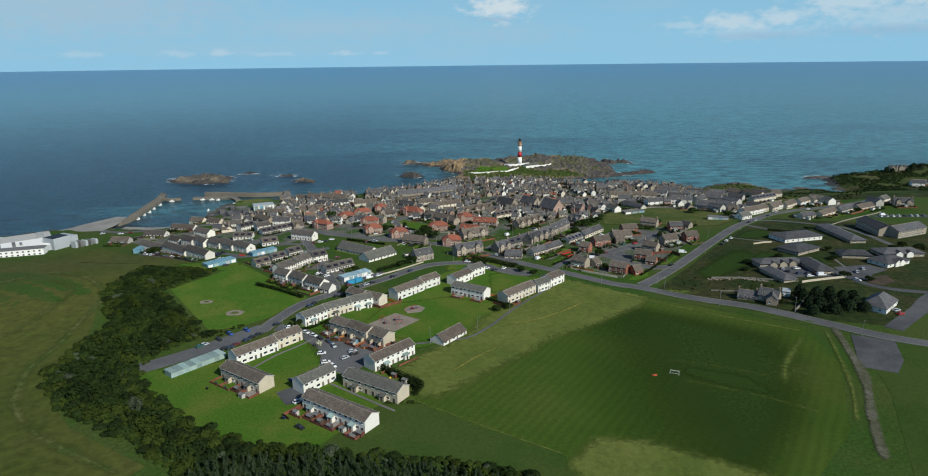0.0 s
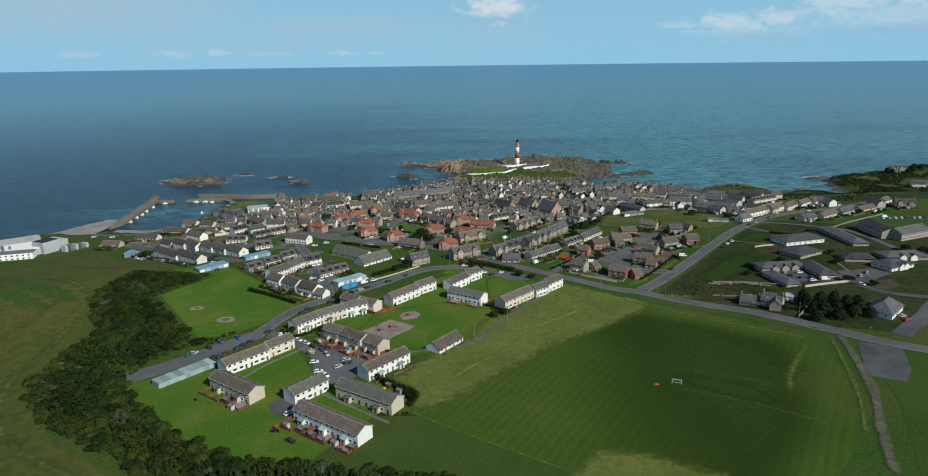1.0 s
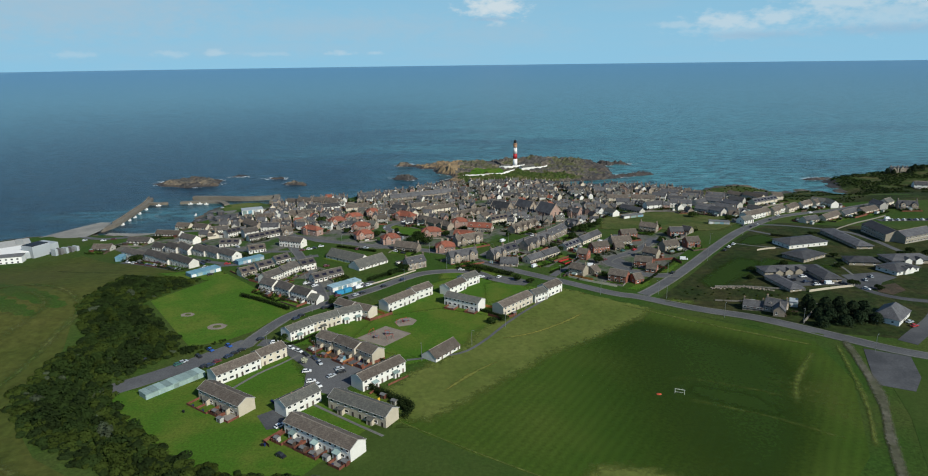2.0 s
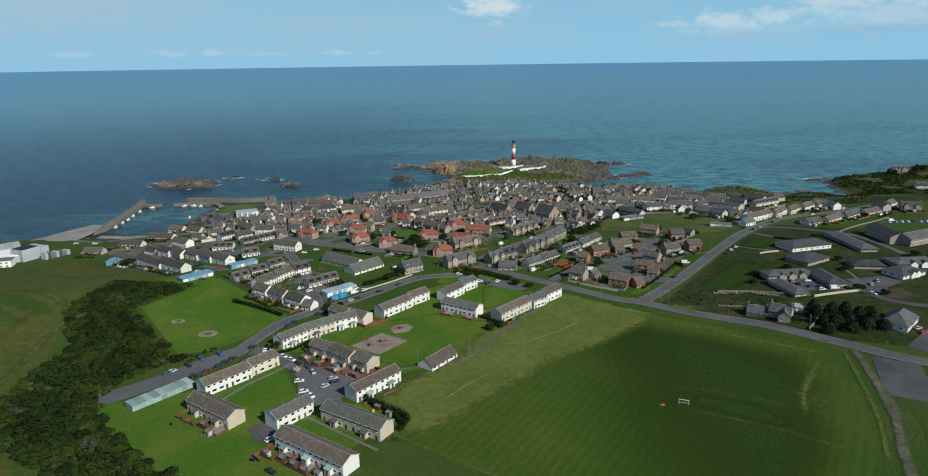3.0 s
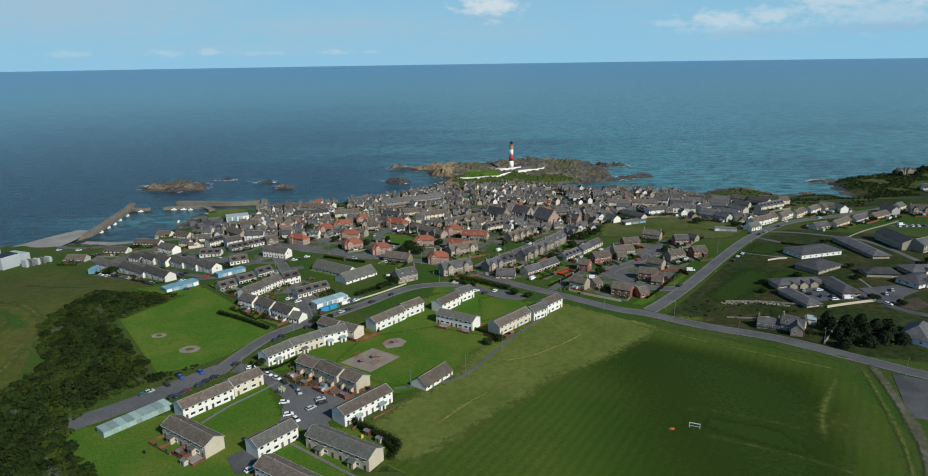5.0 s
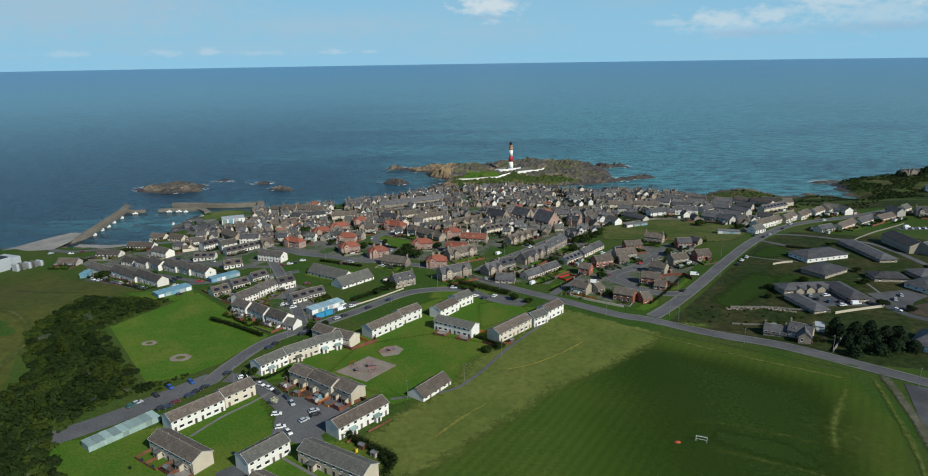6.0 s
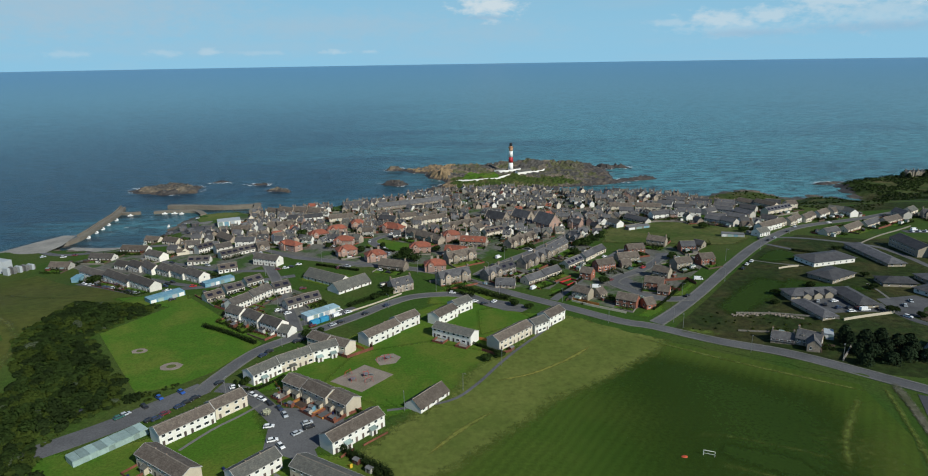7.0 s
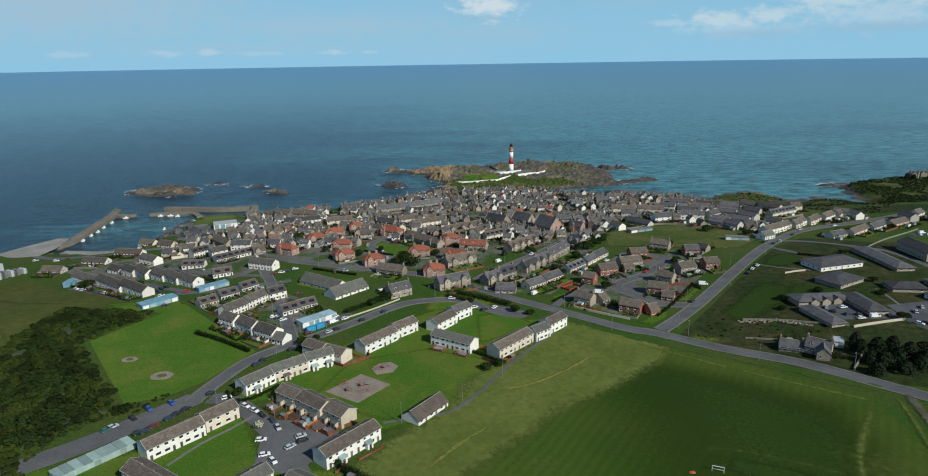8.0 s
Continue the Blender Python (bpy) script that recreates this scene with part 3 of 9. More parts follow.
def tube(bm, x, y, z0, z1, r0, r1, n=8, mi=0, caps=True):
    a = [bm.verts.new((x + r0 * math.cos(i * math.tau / n), y + r0 * math.sin(i * math.tau / n), z0)) for i in range(n)]
    b = [bm.verts.new((x + r1 * math.cos(i * math.tau / n), y + r1 * math.sin(i * math.tau / n), z1)) for i in range(n)]
    for i in range(n):
        bm.faces.new((a[i], a[(i + 1) % n], b[(i + 1) % n], b[i])).material_index = mi
    if caps:
        bm.faces.new(b).material_index = mi
        bm.faces.new(a[::-1]).material_index = mi


def prism(bm, profile, x0, x1, mi=0):
    """A profile of (y, z), drawn out along x."""
    a = [bm.verts.new((x0, y, z)) for y, z in profile]
    b = [bm.verts.new((x1, y, z)) for y, z in profile]
    n = len(profile)
    for i in range(n):
        bm.faces.new((a[i], a[(i + 1) % n], b[(i + 1) % n], b[i])).material_index = mi
    bm.faces.new(a[::-1]).material_index = mi
    bm.faces.new(b).material_index = mi
    bmesh.ops.recalc_face_normals(bm, faces=bm.faces)


def mesh_of(name, verts, faces, mats, smooth_faces=False):
    me = bpy.data.meshes.new(name)
    me.from_pydata([tuple(v) for v in verts], [], [tuple(f) for f in faces])
    if smooth_faces:
        me.polygons.foreach_set("use_smooth", [True] * len(me.polygons))
    me.update()
    return share(name, me, mats)


def spline(points, step=4.0):
    """A smooth line through points, as places about step apart."""
    p = np.array([points[0], *points, points[-1]], float)
    out = []
    for i in range(1, len(p) - 2):
        n = max(1, int(np.hypot(*(p[i + 1] - p[i])) / step))
        for u in np.arange(n) / n:
            a, b, c, d = p[i - 1], p[i], p[i + 1], p[i + 2]
            out.append(0.5 * (2 * b + (c - a) * u + (2 * a - 5 * b + 4 * c - d) * u * u + (3 * b - a - 3 * c + d) * u ** 3))
    out.append(p[-2])
    return np.array(out)


def strip(name, points, width, mat, lift, side=0.0, label="", rag=0.0, flat=None, depth=0.3, kind="structure"):
    """A band along a line, laid on the ground, with sides of its own; side: metres to the left; rag: uneven edges."""
    line = spline(points)
    way = np.gradient(line, axis=0)
    way /= np.linalg.norm(way, axis=1)[:, None]
    left = np.stack([-way[:, 1], way[:, 0]], 1)
    verts, faces = [], []
    for i, (p, w) in enumerate(zip(line, left)):
        r = rag * (random.random() - 0.5) if rag else 0
        for s in (-1, 1):
            q = p + w * (side + s * (width / 2 + r))
            z = (gz(*q) if flat is None else flat) + lift
            verts += [(q[0], q[1], z), (q[0], q[1], z - depth)]
        if i:
            a = 4 * i - 4
            b = 4 * i
            faces += [(a, a + 2, b + 2, b), (a + 1, a, b, b + 1), (a + 2, a + 3, b + 3, b + 2)]
    n = len(verts)
    faces += [(0, 1, 3, 2), (n - 2, n - 1, n - 3, n - 4)]
    return tagged(mesh_of(name, verts, faces, mat), label, kind=kind)


def patch(name, outline, mat, lift, label="", kind="structure", step=7.0, flat=None, rag=0.0, level=None):
    """A piece of ground of its own inside an outline, laid on the ground."""
    bm = bmesh.new()
    pts = []
    for (ax, ay), (bx, by) in zip(outline, outline[1:] + outline[:1]):
        n = max(1, int(math.hypot(bx - ax, by - ay) / step))
        for i in range(n):
            j = random.uniform(-rag, rag)
            pts.append((ax + (bx - ax) * i / n + j, ay + (by - ay) * i / n + j))
    vs = [bm.verts.new((x, y, 0)) for x, y in pts]
    es = [bm.edges.new((a, b)) for a, b in zip(vs, vs[1:] + vs[:1])]
    bmesh.ops.triangle_fill(bm, use_beauty=True, edges=es)
    for _ in range(4):
        longs = [e for e in bm.edges if e.calc_length() > step * 1.6]
        if not longs:
            break
        bmesh.ops.subdivide_edges(bm, edges=longs, cuts=1)
        bmesh.ops.triangulate(bm, faces=bm.faces)
    co = np.array([v.co[:2] for v in bm.verts])
    zs = height(co[:, 0], co[:, 1]) if flat is None else np.full(len(co), flat)
    for v, z in zip(bm.verts, zs):
        v.co.z = (z if level is None else level(v.co.x, v.co.y)) + lift
    bmesh.ops.recalc_face_normals(bm, faces=bm.faces)
    if sum(f.normal.z for f in bm.faces) < 0:
        bmesh.ops.reverse_faces(bm, faces=bm.faces)
    rim = bmesh.ops.extrude_edge_only(bm, edges=[e for e in bm.edges if e.is_boundary])
    for v in rim["geom"]:
        if isinstance(v, bmesh.types.BMVert):
            v.co.z -= 0.3
    return tagged(part(name, bm, mat), label, kind=kind)


def set_fade(me, values):
    me.attributes.new("fade", "FLOAT", "POINT").data.foreach_set("value", np.asarray(values, np.float32))


def soft_strip(name, points, width, mat, lift, label="", strong=1.0):
    """A band of other grass that thins out towards its edges."""
    line = spline(points, 3.0)
    way = np.gradient(line, axis=0)
    way /= np.linalg.norm(way, axis=1)[:, None]
    verts, faces, fade = [], [], []
    cols = (-1, -0.5, 0, 0.5, 1)
    for i, (p, w) in enumerate(zip(line, way)):
        k = width / 2 * (0.8 + 0.5 * noise.noise((p[0] * 0.05, p[1] * 0.05, 9)))
        for c in cols:
            q = p + np.array((-w[1], w[0])) * c * k
            verts.append((q[0], q[1], gz(*q) + lift))
            fade.append(strong * (1 - abs(c)) * min(1, i / 3, (len(line) - 1 - i) / 3))
        if i:
            faces += [(5 * i - 5 + j, 5 * i - 4 + j, 5 * i + 1 + j, 5 * i + j) for j in range(4)]
    ob = mesh_of(name, verts, faces, mat)
    set_fade(ob.data, fade)
    return tagged(ob, label, kind="structure")


def soft_patch(name, outline, mat, lift, label="", edge=9.0, start=None, run=1.0):
    """A piece of other grass that thins out towards its outline; start, run: it also thickens eastwards over that stretch."""
    xs, ys = [p[0] for p in outline], [p[1] for p in outline]
    gx, gy = np.meshgrid(np.arange(min(xs), max(xs) + 3, 3.0), np.arange(min(ys), max(ys) + 3, 3.0))
    d = shore_distance(gx, gy, outline)
    z = height(gx, gy) + lift
    n = gx.shape[1]
    flat = d.ravel()
    quads = [(j * n + i, j * n + i + 1, j * n + i + 1 + n, j * n + i + n) for j in range(gx.shape[0] - 1) for i in range(n - 1)]
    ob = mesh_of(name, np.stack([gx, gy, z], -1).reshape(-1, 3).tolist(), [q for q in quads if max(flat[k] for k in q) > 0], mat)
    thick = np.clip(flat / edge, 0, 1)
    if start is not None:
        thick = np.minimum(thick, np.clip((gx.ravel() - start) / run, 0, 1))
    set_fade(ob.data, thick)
    return tagged(ob, label, kind="structure")


# ---- ground, sea, island ----
def ground():
    xs = np.concatenate([[-5000, -3000, -1800, -1200, -900, -720], np.arange(-600, 661, 4.5), [720, 900, 1200, 1800, 3000, 5000]])
    ys = np.concatenate([[-4900, -2500, -1200, -600, -250, 0, 80, 120], np.arange(140, 905, 4.5), [1000, 1300, 1600]])
    gx, gy = np.meshgrid(xs, ys)
    z = height(gx, gy)
    d = shore_distance(gx, gy, COAST)
    rough = np.array([noise.noise((x * 0.07, y * 0.07, 0)) + 0.5 * noise.noise((x * 0.2, y * 0.2, 3)) for x, y in zip(gx.ravel(), gy.ravel())]).reshape(gx.shape)
    z = z + rough * 2.2 * np.exp(-((d - 6) / 9) ** 2)
    n = len(xs)
    verts = np.stack([gx, gy, z], -1).reshape(-1, 3)
    faces = [(j * n + i, j * n + i + 1, j * n + i + 1 + n, j * n + i + n) for j in range(len(ys) - 1) for i in range(n - 1)]
    ob = mesh_of("ground", verts.tolist(), faces, ["ground", "rock", "headland", "dark_rock"], True)
    mid = d.ravel()
    for p in ob.data.polygons:
        if max(mid[v] for v in p.vertices) < 13 and min(mid[v] for v in p.vertices) > -60:
            p.material_index = 3 if p.center.x > 395 and noise.noise((p.center.x * 0.05, p.center.y * 0.05, 3)) > -0.25 else 1
        elif p.center.x > 225 and p.center.y > 655 + 20 * noise.noise((p.center.x * 0.03, 0, 0)):
            p.material_index = 1 if p.normal.z < 0.83 else 2
    return tagged(ob, "rough green and straw-coloured grass running down to rocky shore", kind="structure")


ground()


def sea():
    """The water; far out it is drawn up a little, to stand where the true horizon stands."""
    ang = np.linspace(0, math.tau, 145)[:-1]
    rad = [0, 300, 700, 1100, 1500, 1900, 2400, 2900, 3400, 3900, 4400, 4880]
    verts, faces = [(60, 60, 0.0)], []
    for r in rad[1:]:
        z = HORIZON * smooth((r - 1500) / 3380) if r > 1500 else 0.0
        verts += [(60 + r * math.cos(a), 60 + r * math.sin(a), float(z)) for a in ang]
    k = len(ang)
    for i in range(k):
        faces.append((0, 1 + i, 1 + (i + 1) % k))
        for j in range(len(rad) - 2):
            a, b = 1 + j * k + i, 1 + j * k + (i + 1) % k
            faces.append((a, a + k, b + k, b))
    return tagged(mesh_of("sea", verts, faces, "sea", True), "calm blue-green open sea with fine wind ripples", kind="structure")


HORIZON = 119.0
sea()


def rocky(name, outline, high, mat, seed, cell=4.0, skew=0.0, label="", kind="structure", slope=20.0, bumps=()):
    """A rock mass that rises from the water inside an outline."""
    xs0, ys0 = [p[0] for p in outline], [p[1] for p in outline]
    xs, ys = np.arange(min(xs0) - 12, max(xs0) + 12, cell), np.arange(min(ys0) - 12, max(ys0) + 12, cell)
    gx, gy = np.meshgrid(xs, ys)
    d = shore_distance(gx, gy, outline)
    f = np.array([noise.fractal((x * 0.035, y * 0.035, seed), 1.0, 2.0, 5) for x, y in zip(gx.ravel(), gy.ravel())]).reshape(gx.shape)
    g = np.array([abs(noise.noise((x * 0.1 + y * 0.05, y * 0.16 - x * 0.05, seed + 7))) for x, y in zip(gx.ravel(), gy.ravel())]).reshape(gx.shape)
    d = d + 7 * f
    z = high * smooth(d / slope) * (0.75 + 0.35 * f + 0.3 * g) + skew * smooth(d / slope)
    for b in bumps:
        z = z + bump_at(gx, gy, *b) * smooth(d / slope) * (0.7 + 0.5 * f + 0.6 * g)
    k = np.array([abs(noise.noise((x * 0.21 + 3, y * 0.23, seed + 4))) + 0.6 * abs(noise.noise((x * 0.45, y * 0.4, seed + 5))) for x, y in zip(gx.ravel(), gy.ravel())]).reshape(gx.shape)
    z = z + (3.6 * k - 1.1) * smooth(d / 7) * min(1.0, high / 3)
    z = np.where(d > 0, np.maximum(z + 0.3, 0.15), -3 * smooth(-d / 8))
    n = len(xs)
    verts = np.stack([gx, gy, z], -1).reshape(-1, 3)
    dd = d.ravel()
    faces = []
    for j in range(len(ys) - 1):
        for i in range(n - 1):
            q = (j * n + i, j * n + i + 1, j * n + i + 1 + n, j * n + i + n)
            if max(dd[k] for k in q) > -10:
                faces.append(q)
    ob = mesh_of(name, verts.tolist(), faces, mat)
    for p in ob.data.polygons:
        c = p.center
        if c.z < 1.6 + 1.2 * noise.noise((c.x * 0.1, c.y * 0.1, seed)) or noise.noise((c.x * 0.06, c.y * 0.06, seed + 2)) > 0.3:
            p.material_index = 1
    return tagged(ob, label, kind=kind)

ISLAND = rocky("island", ISLE, 4.2, ["rock", "dark_rock", "headland", "warm_rock", "isle_turf"], 3.0, 3.0, 0.0, "rocky brown tidal island with green turf on top", slope=14,
               bumps=((118, 938, 60, 22, 9), (20, 930, 32, 24, 4.5), (-16, 878, 20, 34, 5), (170, 900, 34, 40, 3.5), (55, 862, 60, 26, 3.0)))
for f in ISLAND.data.polygons:
    # warm bare rock at the western end, dark rock round the rim and the eastern reefs, turf over the middle
    c = f.center
    wob = noise.noise((c.x * 0.045, c.y * 0.045, 1)) + 0.6 * noise.noise((c.x * 0.13, c.y * 0.13, 4))
    rim = float(shore_distance(c.x, c.y, ISLE))
    if c.x < 2 + 14 * wob:
        f.material_index = (3 if wob > -0.25 else 0) if c.z > 1.6 + wob else 1
    elif rim < 7 + 6 * wob or c.x > 178 + 20 * wob or (c.y > 935 and f.normal.z < 0.8):
        f.material_index = 1
    elif c.y < 866 - 0.10 * c.x + 14 * wob and c.x < 140 + 30 * wob:
        f.material_index = 2
    else:
        f.material_index = 4 if wob > -0.05 else 0
ISLE_TREE = BVHTree.FromPolygons([v.co for v in ISLAND.data.vertices], [tuple(p.vertices) for p in ISLAND.data.polygons])


def isle_smooth(x, y):
    return sum(isle_z(x + a, y + b) for a in (-7, 0, 7) for b in (-7, 0, 7)) / 9


def isle_z(x, y):
    """The island's height at one place."""
    hit = ISLE_TREE.ray_cast(Vector((x, y, 100)), Vector((0, 0, -1)))[0]
    return hit.z if hit else 0.0


ROCKS = (([(-392, 828), (-360, 806), (-334, 800), (-303, 812), (-306, 850), (-345, 866), (-372, 858)], 4.0, 11.0, 3.0, "low reddish-brown rock islet in the sea", 12, ((-338, 854, 14, 8, 2.5),)),
         ([(-306, 876), (-290, 872), (-288, 886), (-300, 890)], 2.5, 12.0, 2.0, "small dark rock awash in the sea", 7, ()),
         ([(-218, 816), (-193, 806), (-190, 820), (-208, 826)], 3.0, 13.0, 2.0, "small brown rock awash in the sea", 7, ()),
         ([(-250, 858), (-230, 855), (-232, 864)], 2.0, 14.0, 2.0, "small dark rock awash in the sea", 5, ()),
         ([(-86, 843), (-64, 828), (-52, 838), (-60, 856), (-74, 858)], 4.0, 15.0, 2.0, "dark rock islet beside the island", 8, ()),
         ([(-30, 806), (-14, 792), (-6, 800), (-20, 822)], 3.0, 17.0, 2.0, "dark rocks below the island", 7, ()),
         ([(-92, 948), (-66, 934), (-58, 950), (-74, 966)], 5.0, 18.0, 2.0, "brown rocks at the island's tip", 8, ()),
         ([(176, 832), (204, 826), (226, 836), (206, 846)], 3.0, 19.0, 2.0, "low dark reef off the island", 8, ()),
         ([(202, 926), (222, 930), (216, 950), (204, 950)], 5.0, 20.0, 2.0, "dark rocks at the island's end", 8, ()),
         ([(196, 838), (226, 838), (258, 850), (244, 858), (214, 852)], 2.6, 23.0, 2.0, "long low dark reef off the island", 7, ()),
         ([(206, 940), (226, 936), (250, 926), (246, 940), (222, 952)], 4.5, 24.0, 2.0, "dark rocks at the island's end", 8, ()),
         ([(426, 792), (448, 790), (470, 800), (466, 808), (446, 804)], 1.4, 16.0, 2.0, "dark rocks off the headland", 6, ()))
for outline, high, seed, cell, words, slope, bumps in ROCKS:
    rocky("skerry", outline, high, ["rock", "dark_rock"] if cell > 2.5 or "brown" in words else ["dark_rock", "dark_rock"], seed, cell, 0.0, words, slope=slope, bumps=bumps)


def foam(outline, seed, amount, side):
    """Broken white water along the weather side of a rock."""
    rng = random.Random(seed)
    bm = bmesh.new()
    for (ax, ay), (bx, by) in zip(outline, outline[1:] + outline[:1]):
        n = int(math.hypot(bx - ax, by - ay) * amount)
        for _ in range(n):
            u = rng.random()
            x, y = ax + (bx - ax) * u, ay + (by - ay) * u
            if noise.noise((x * 0.06, y * 0.06, seed)) < side:
                continue
            x, y = x + rng.gauss(0, 4.5), y + rng.gauss(0, 3.5)
            k, w = rng.uniform(0.3, 1.3), rng.uniform(1.2, 3.2)
            vs = [bm.verts.new((x + w * k * math.cos(a) * rng.uniform(0.6, 1.1), y + k * math.sin(a) * rng.uniform(0.6, 1.1), 0.12 + 0.02 * rng.random())) for a in (0, 0.9, 1.8, 2.7, 3.6, 4.5, 5.4)]
            bm.faces.new(vs)
    if bm.faces:
        tagged(part("foam", bm, "foam"), "broken white foam round the rocks", kind="stuff")
    else:
        bm.free()


for i, rock in enumerate(ROCKS):
    foam(rock[0], 30 + i, 1.3, 0.05)
foam(ISLE, 50, 0.5, 0.12)
foam([(420, 706), (430, 735), (447, 790), (503, 815), (606, 840)], 53, 0.4, 0.15)

foam_rng = random.Random(77)
flecks = bmesh.new()
for _ in range(150):
    # scattered whitecaps, more of them on the open water to the west
    x, y = foam_rng.uniform(-800, 650), foam_rng.uniform(560, 1250)
    if inland(x, y) > -25 or float(shore_distance(x, y, ISLE)) > -10:
        continue
    k, w = foam_rng.uniform(0.25, 0.7), foam_rng.uniform(2.0, 5.0)
    flecks.faces.new([flecks.verts.new((x + w * k * math.cos(a) * foam_rng.uniform(0.5, 1.1), y + k * math.sin(a) * foam_rng.uniform(0.6, 1.2), 0.14)) for a in (0, 0.9, 1.8, 2.7, 3.6, 4.5, 5.4)])
tagged(part("whitecaps", flecks, "foam"), "scattered small white wave crests on the sea", kind="stuff")


# ---- roads and patches of ground ----
ROADNET = []


def road(name, points, width, label, pavement=1.8, mat="asphalt"):
    ROADNET.append(spline(points, 4.0))
    strip(name, points, width, mat, 0.10, label=label)
    if pavement:
        for s in (-1, 1):
            strip("pavement", points, pavement, "paving", 0.22, side=s * (width / 2 + pavement / 2 + 0.02), label="pale concrete pavement with kerb along the road")


MAIN = [(226, 257), (199, 274.5), (183, 291.5), (156, 322.5), (132, 340.5), (105, 362), (91, 369), (65, 391), (34, 417), (2, 448), (-20, 462), (-60, 477), (-110, 497)]
road("road_main", MAIN, 5.8, "grey asphalt main road between field and village", 0.9)
road("road_side", [(108, 366), (122, 380), (145, 405), (184, 450), (232, 505), (277, 548), (335, 574), (400, 590)], 6.0, "grey asphalt road climbing past the white houses", 1.0)
road("road_estate", [(40, 391), (29, 394), (19, 402), (13, 410), (0, 415), (-21, 412), (-36, 400), (-48, 386), (-66, 368), (-90, 345), (-101, 318), (-104, 305)], 5.8, "grey estate road lined with parked cars", 0.9)
patch("road_turning_head", [(20, 398), (30, 388), (40, 385), (46, 392), (38, 399), (26, 405)], "asphalt", 0.12, "grey asphalt turning head of the crescent")
strip("parking_bay", [(-84, 372), (-66, 384), (-52, 396)], 7.0, "asphalt", 0.09, label="grey asphalt parking strip beside the garages")
strip("road_estate_lane", [(-104, 308), (-116, 294), (-130, 278), (-148, 262)], 11.0, "asphalt", 0.10, label="worn asphalt parking lane beside the wood")
road("road_court", [(-98, 308), (-86, 304), (-70, 287), (-56, 268), (-49, 255)], 8.0, "grey asphalt court between terraces", 0)
patch("road_court_square", [(-70, 290), (-40, 288), (-40, 272), (-52, 254), (-66, 262)], "asphalt", 0.13, "grey asphalt parking square")
road("road_hall", [(-78, 365), (-88, 392), (-100, 420), (-112, 452), (-130, 490), (-150, 530)], 5.2, "grey asphalt lane through the white estate", 1.0)
road("road_west", [(-100, 455), (-140, 440), (-165, 436), (-176, 432)], 5.5, "grey asphalt lane below the long white terrace", 0)
road("road_west_row", [(-268, 506), (-246, 494), (-214, 474), (-182, 452), (-160, 440)], 5.0, "grey asphalt lane between harled rows", 0)
road("road_west_back", [(-224, 528), (-206, 508), (-176, 486), (-150, 470), (-118, 466)], 4.6, "grey asphalt lane behind harled rows", 0)
strip("parking_west", [(-246, 466), (-224, 452), (-204, 438), (-186, 426)], 6.5, "asphalt", 0.09, label="worn asphalt parking below the long terrace")
road("road_street", [(18, 448), (30, 465), (60, 500), (85, 535), (110, 580), (118, 640)], 5.6, "grey village street running to the sea", 1.0)
road("road_brick", [(138, 398), (124, 399), (115, 406), (108, 416), (101, 428), (107, 439), (120, 448), (134, 461), (145, 475)], 5.6, "grey asphalt close among brick houses", 1.0)
patch("close_head", [(138, 470), (144, 466), (154, 474), (154, 484), (144, 484)], "asphalt", 0.12, "grey asphalt turning head of the close")
patch("close_apron", [(98, 424), (108, 418), (114, 432), (110, 442), (100, 438)], "asphalt", 0.12, "grey asphalt parking apron of the close")
soft_patch("lawn_close", [(119, 457), (122, 465), (133, 469), (131, 460)], "lawn_soft", 0.12, "front lawn inside the close", edge=2.5)
soft_patch("lawn_drive", [(126, 404), (132, 408), (146, 424), (150, 420), (136, 402)], "lawn_soft", 0.12, "long front lawn beside the climbing road", edge=2.5)
road("road_brick_lane", [(60, 402), (75, 425), (98, 462), (125, 500)], 5.0, "grey asphalt lane between garden rows", 0)
road("road_harbour", [(-110, 497), (-150, 530), (-200, 560), (-245, 560), (-300, 545), (-330, 560)], 6.0, "grey harbour road", 0)
road("road_red", [(-75, 470), (-45, 500), (-60, 545), (-25, 580), (30, 610)], 5.0, "grey street among red-roofed houses", 1.0)
patch("slope_rough", [(112, 356), (150, 320), (178, 300), (205, 288), (240, 315), (330, 372), (345, 470), (330, 500), (300, 500), (262, 520), (232, 496), (190, 448), (150, 400)], "slope", 0.06, "olive rough grass on the slope")
road("road_upper", [(240, 512), (262, 505), (289, 482), (295, 471), (297, 450), (297, 425), (300, 400)], 4.5, "grey drive behind the low buildings", 0)
road("road_branch", [(224, 490), (232, 477), (238, 469)], 4.0, "grey branch drive to the white hall", 0)
strip("path_slope", [(240, 402), (239, 390), (237, 378)], 1.4, "paving", 0.18, label="pale concrete path between low buildings")
strip("path_slope", [(197, 452), (207, 443), (222, 436)], 1.2, "paving", 0.18, label="pale trodden path to the white hall")
patch("car_park", [(230, 378), (254, 382), (260, 372), (246, 364), (236, 352), (228, 357)], "dark_asphalt", 0.14, "dark asphalt car park of the low buildings")
patch("care_court", [(193, 380), (194, 362), (226, 360), (229, 372), (216, 372), (211, 384)], "dark_asphalt", 0.15, "dark asphalt yard between the care home wings")
patch("bare_earth", [(239, 358), (252, 362), (250, 350), (239, 344), (234, 349)], "heath", 0.16, "reddish bare earth beside the car park", rag=0.6)
patch("coast_slope", [(322, 652), (345, 608), (380, 596), (470, 585), (560, 565), (640, 560), (640, 640), (520, 700), (440, 708), (424, 698), (400, 708), (350, 690)], "slope", 0.05, "dark rough grass on the coastal slope", step=9.0, rag=1.5)
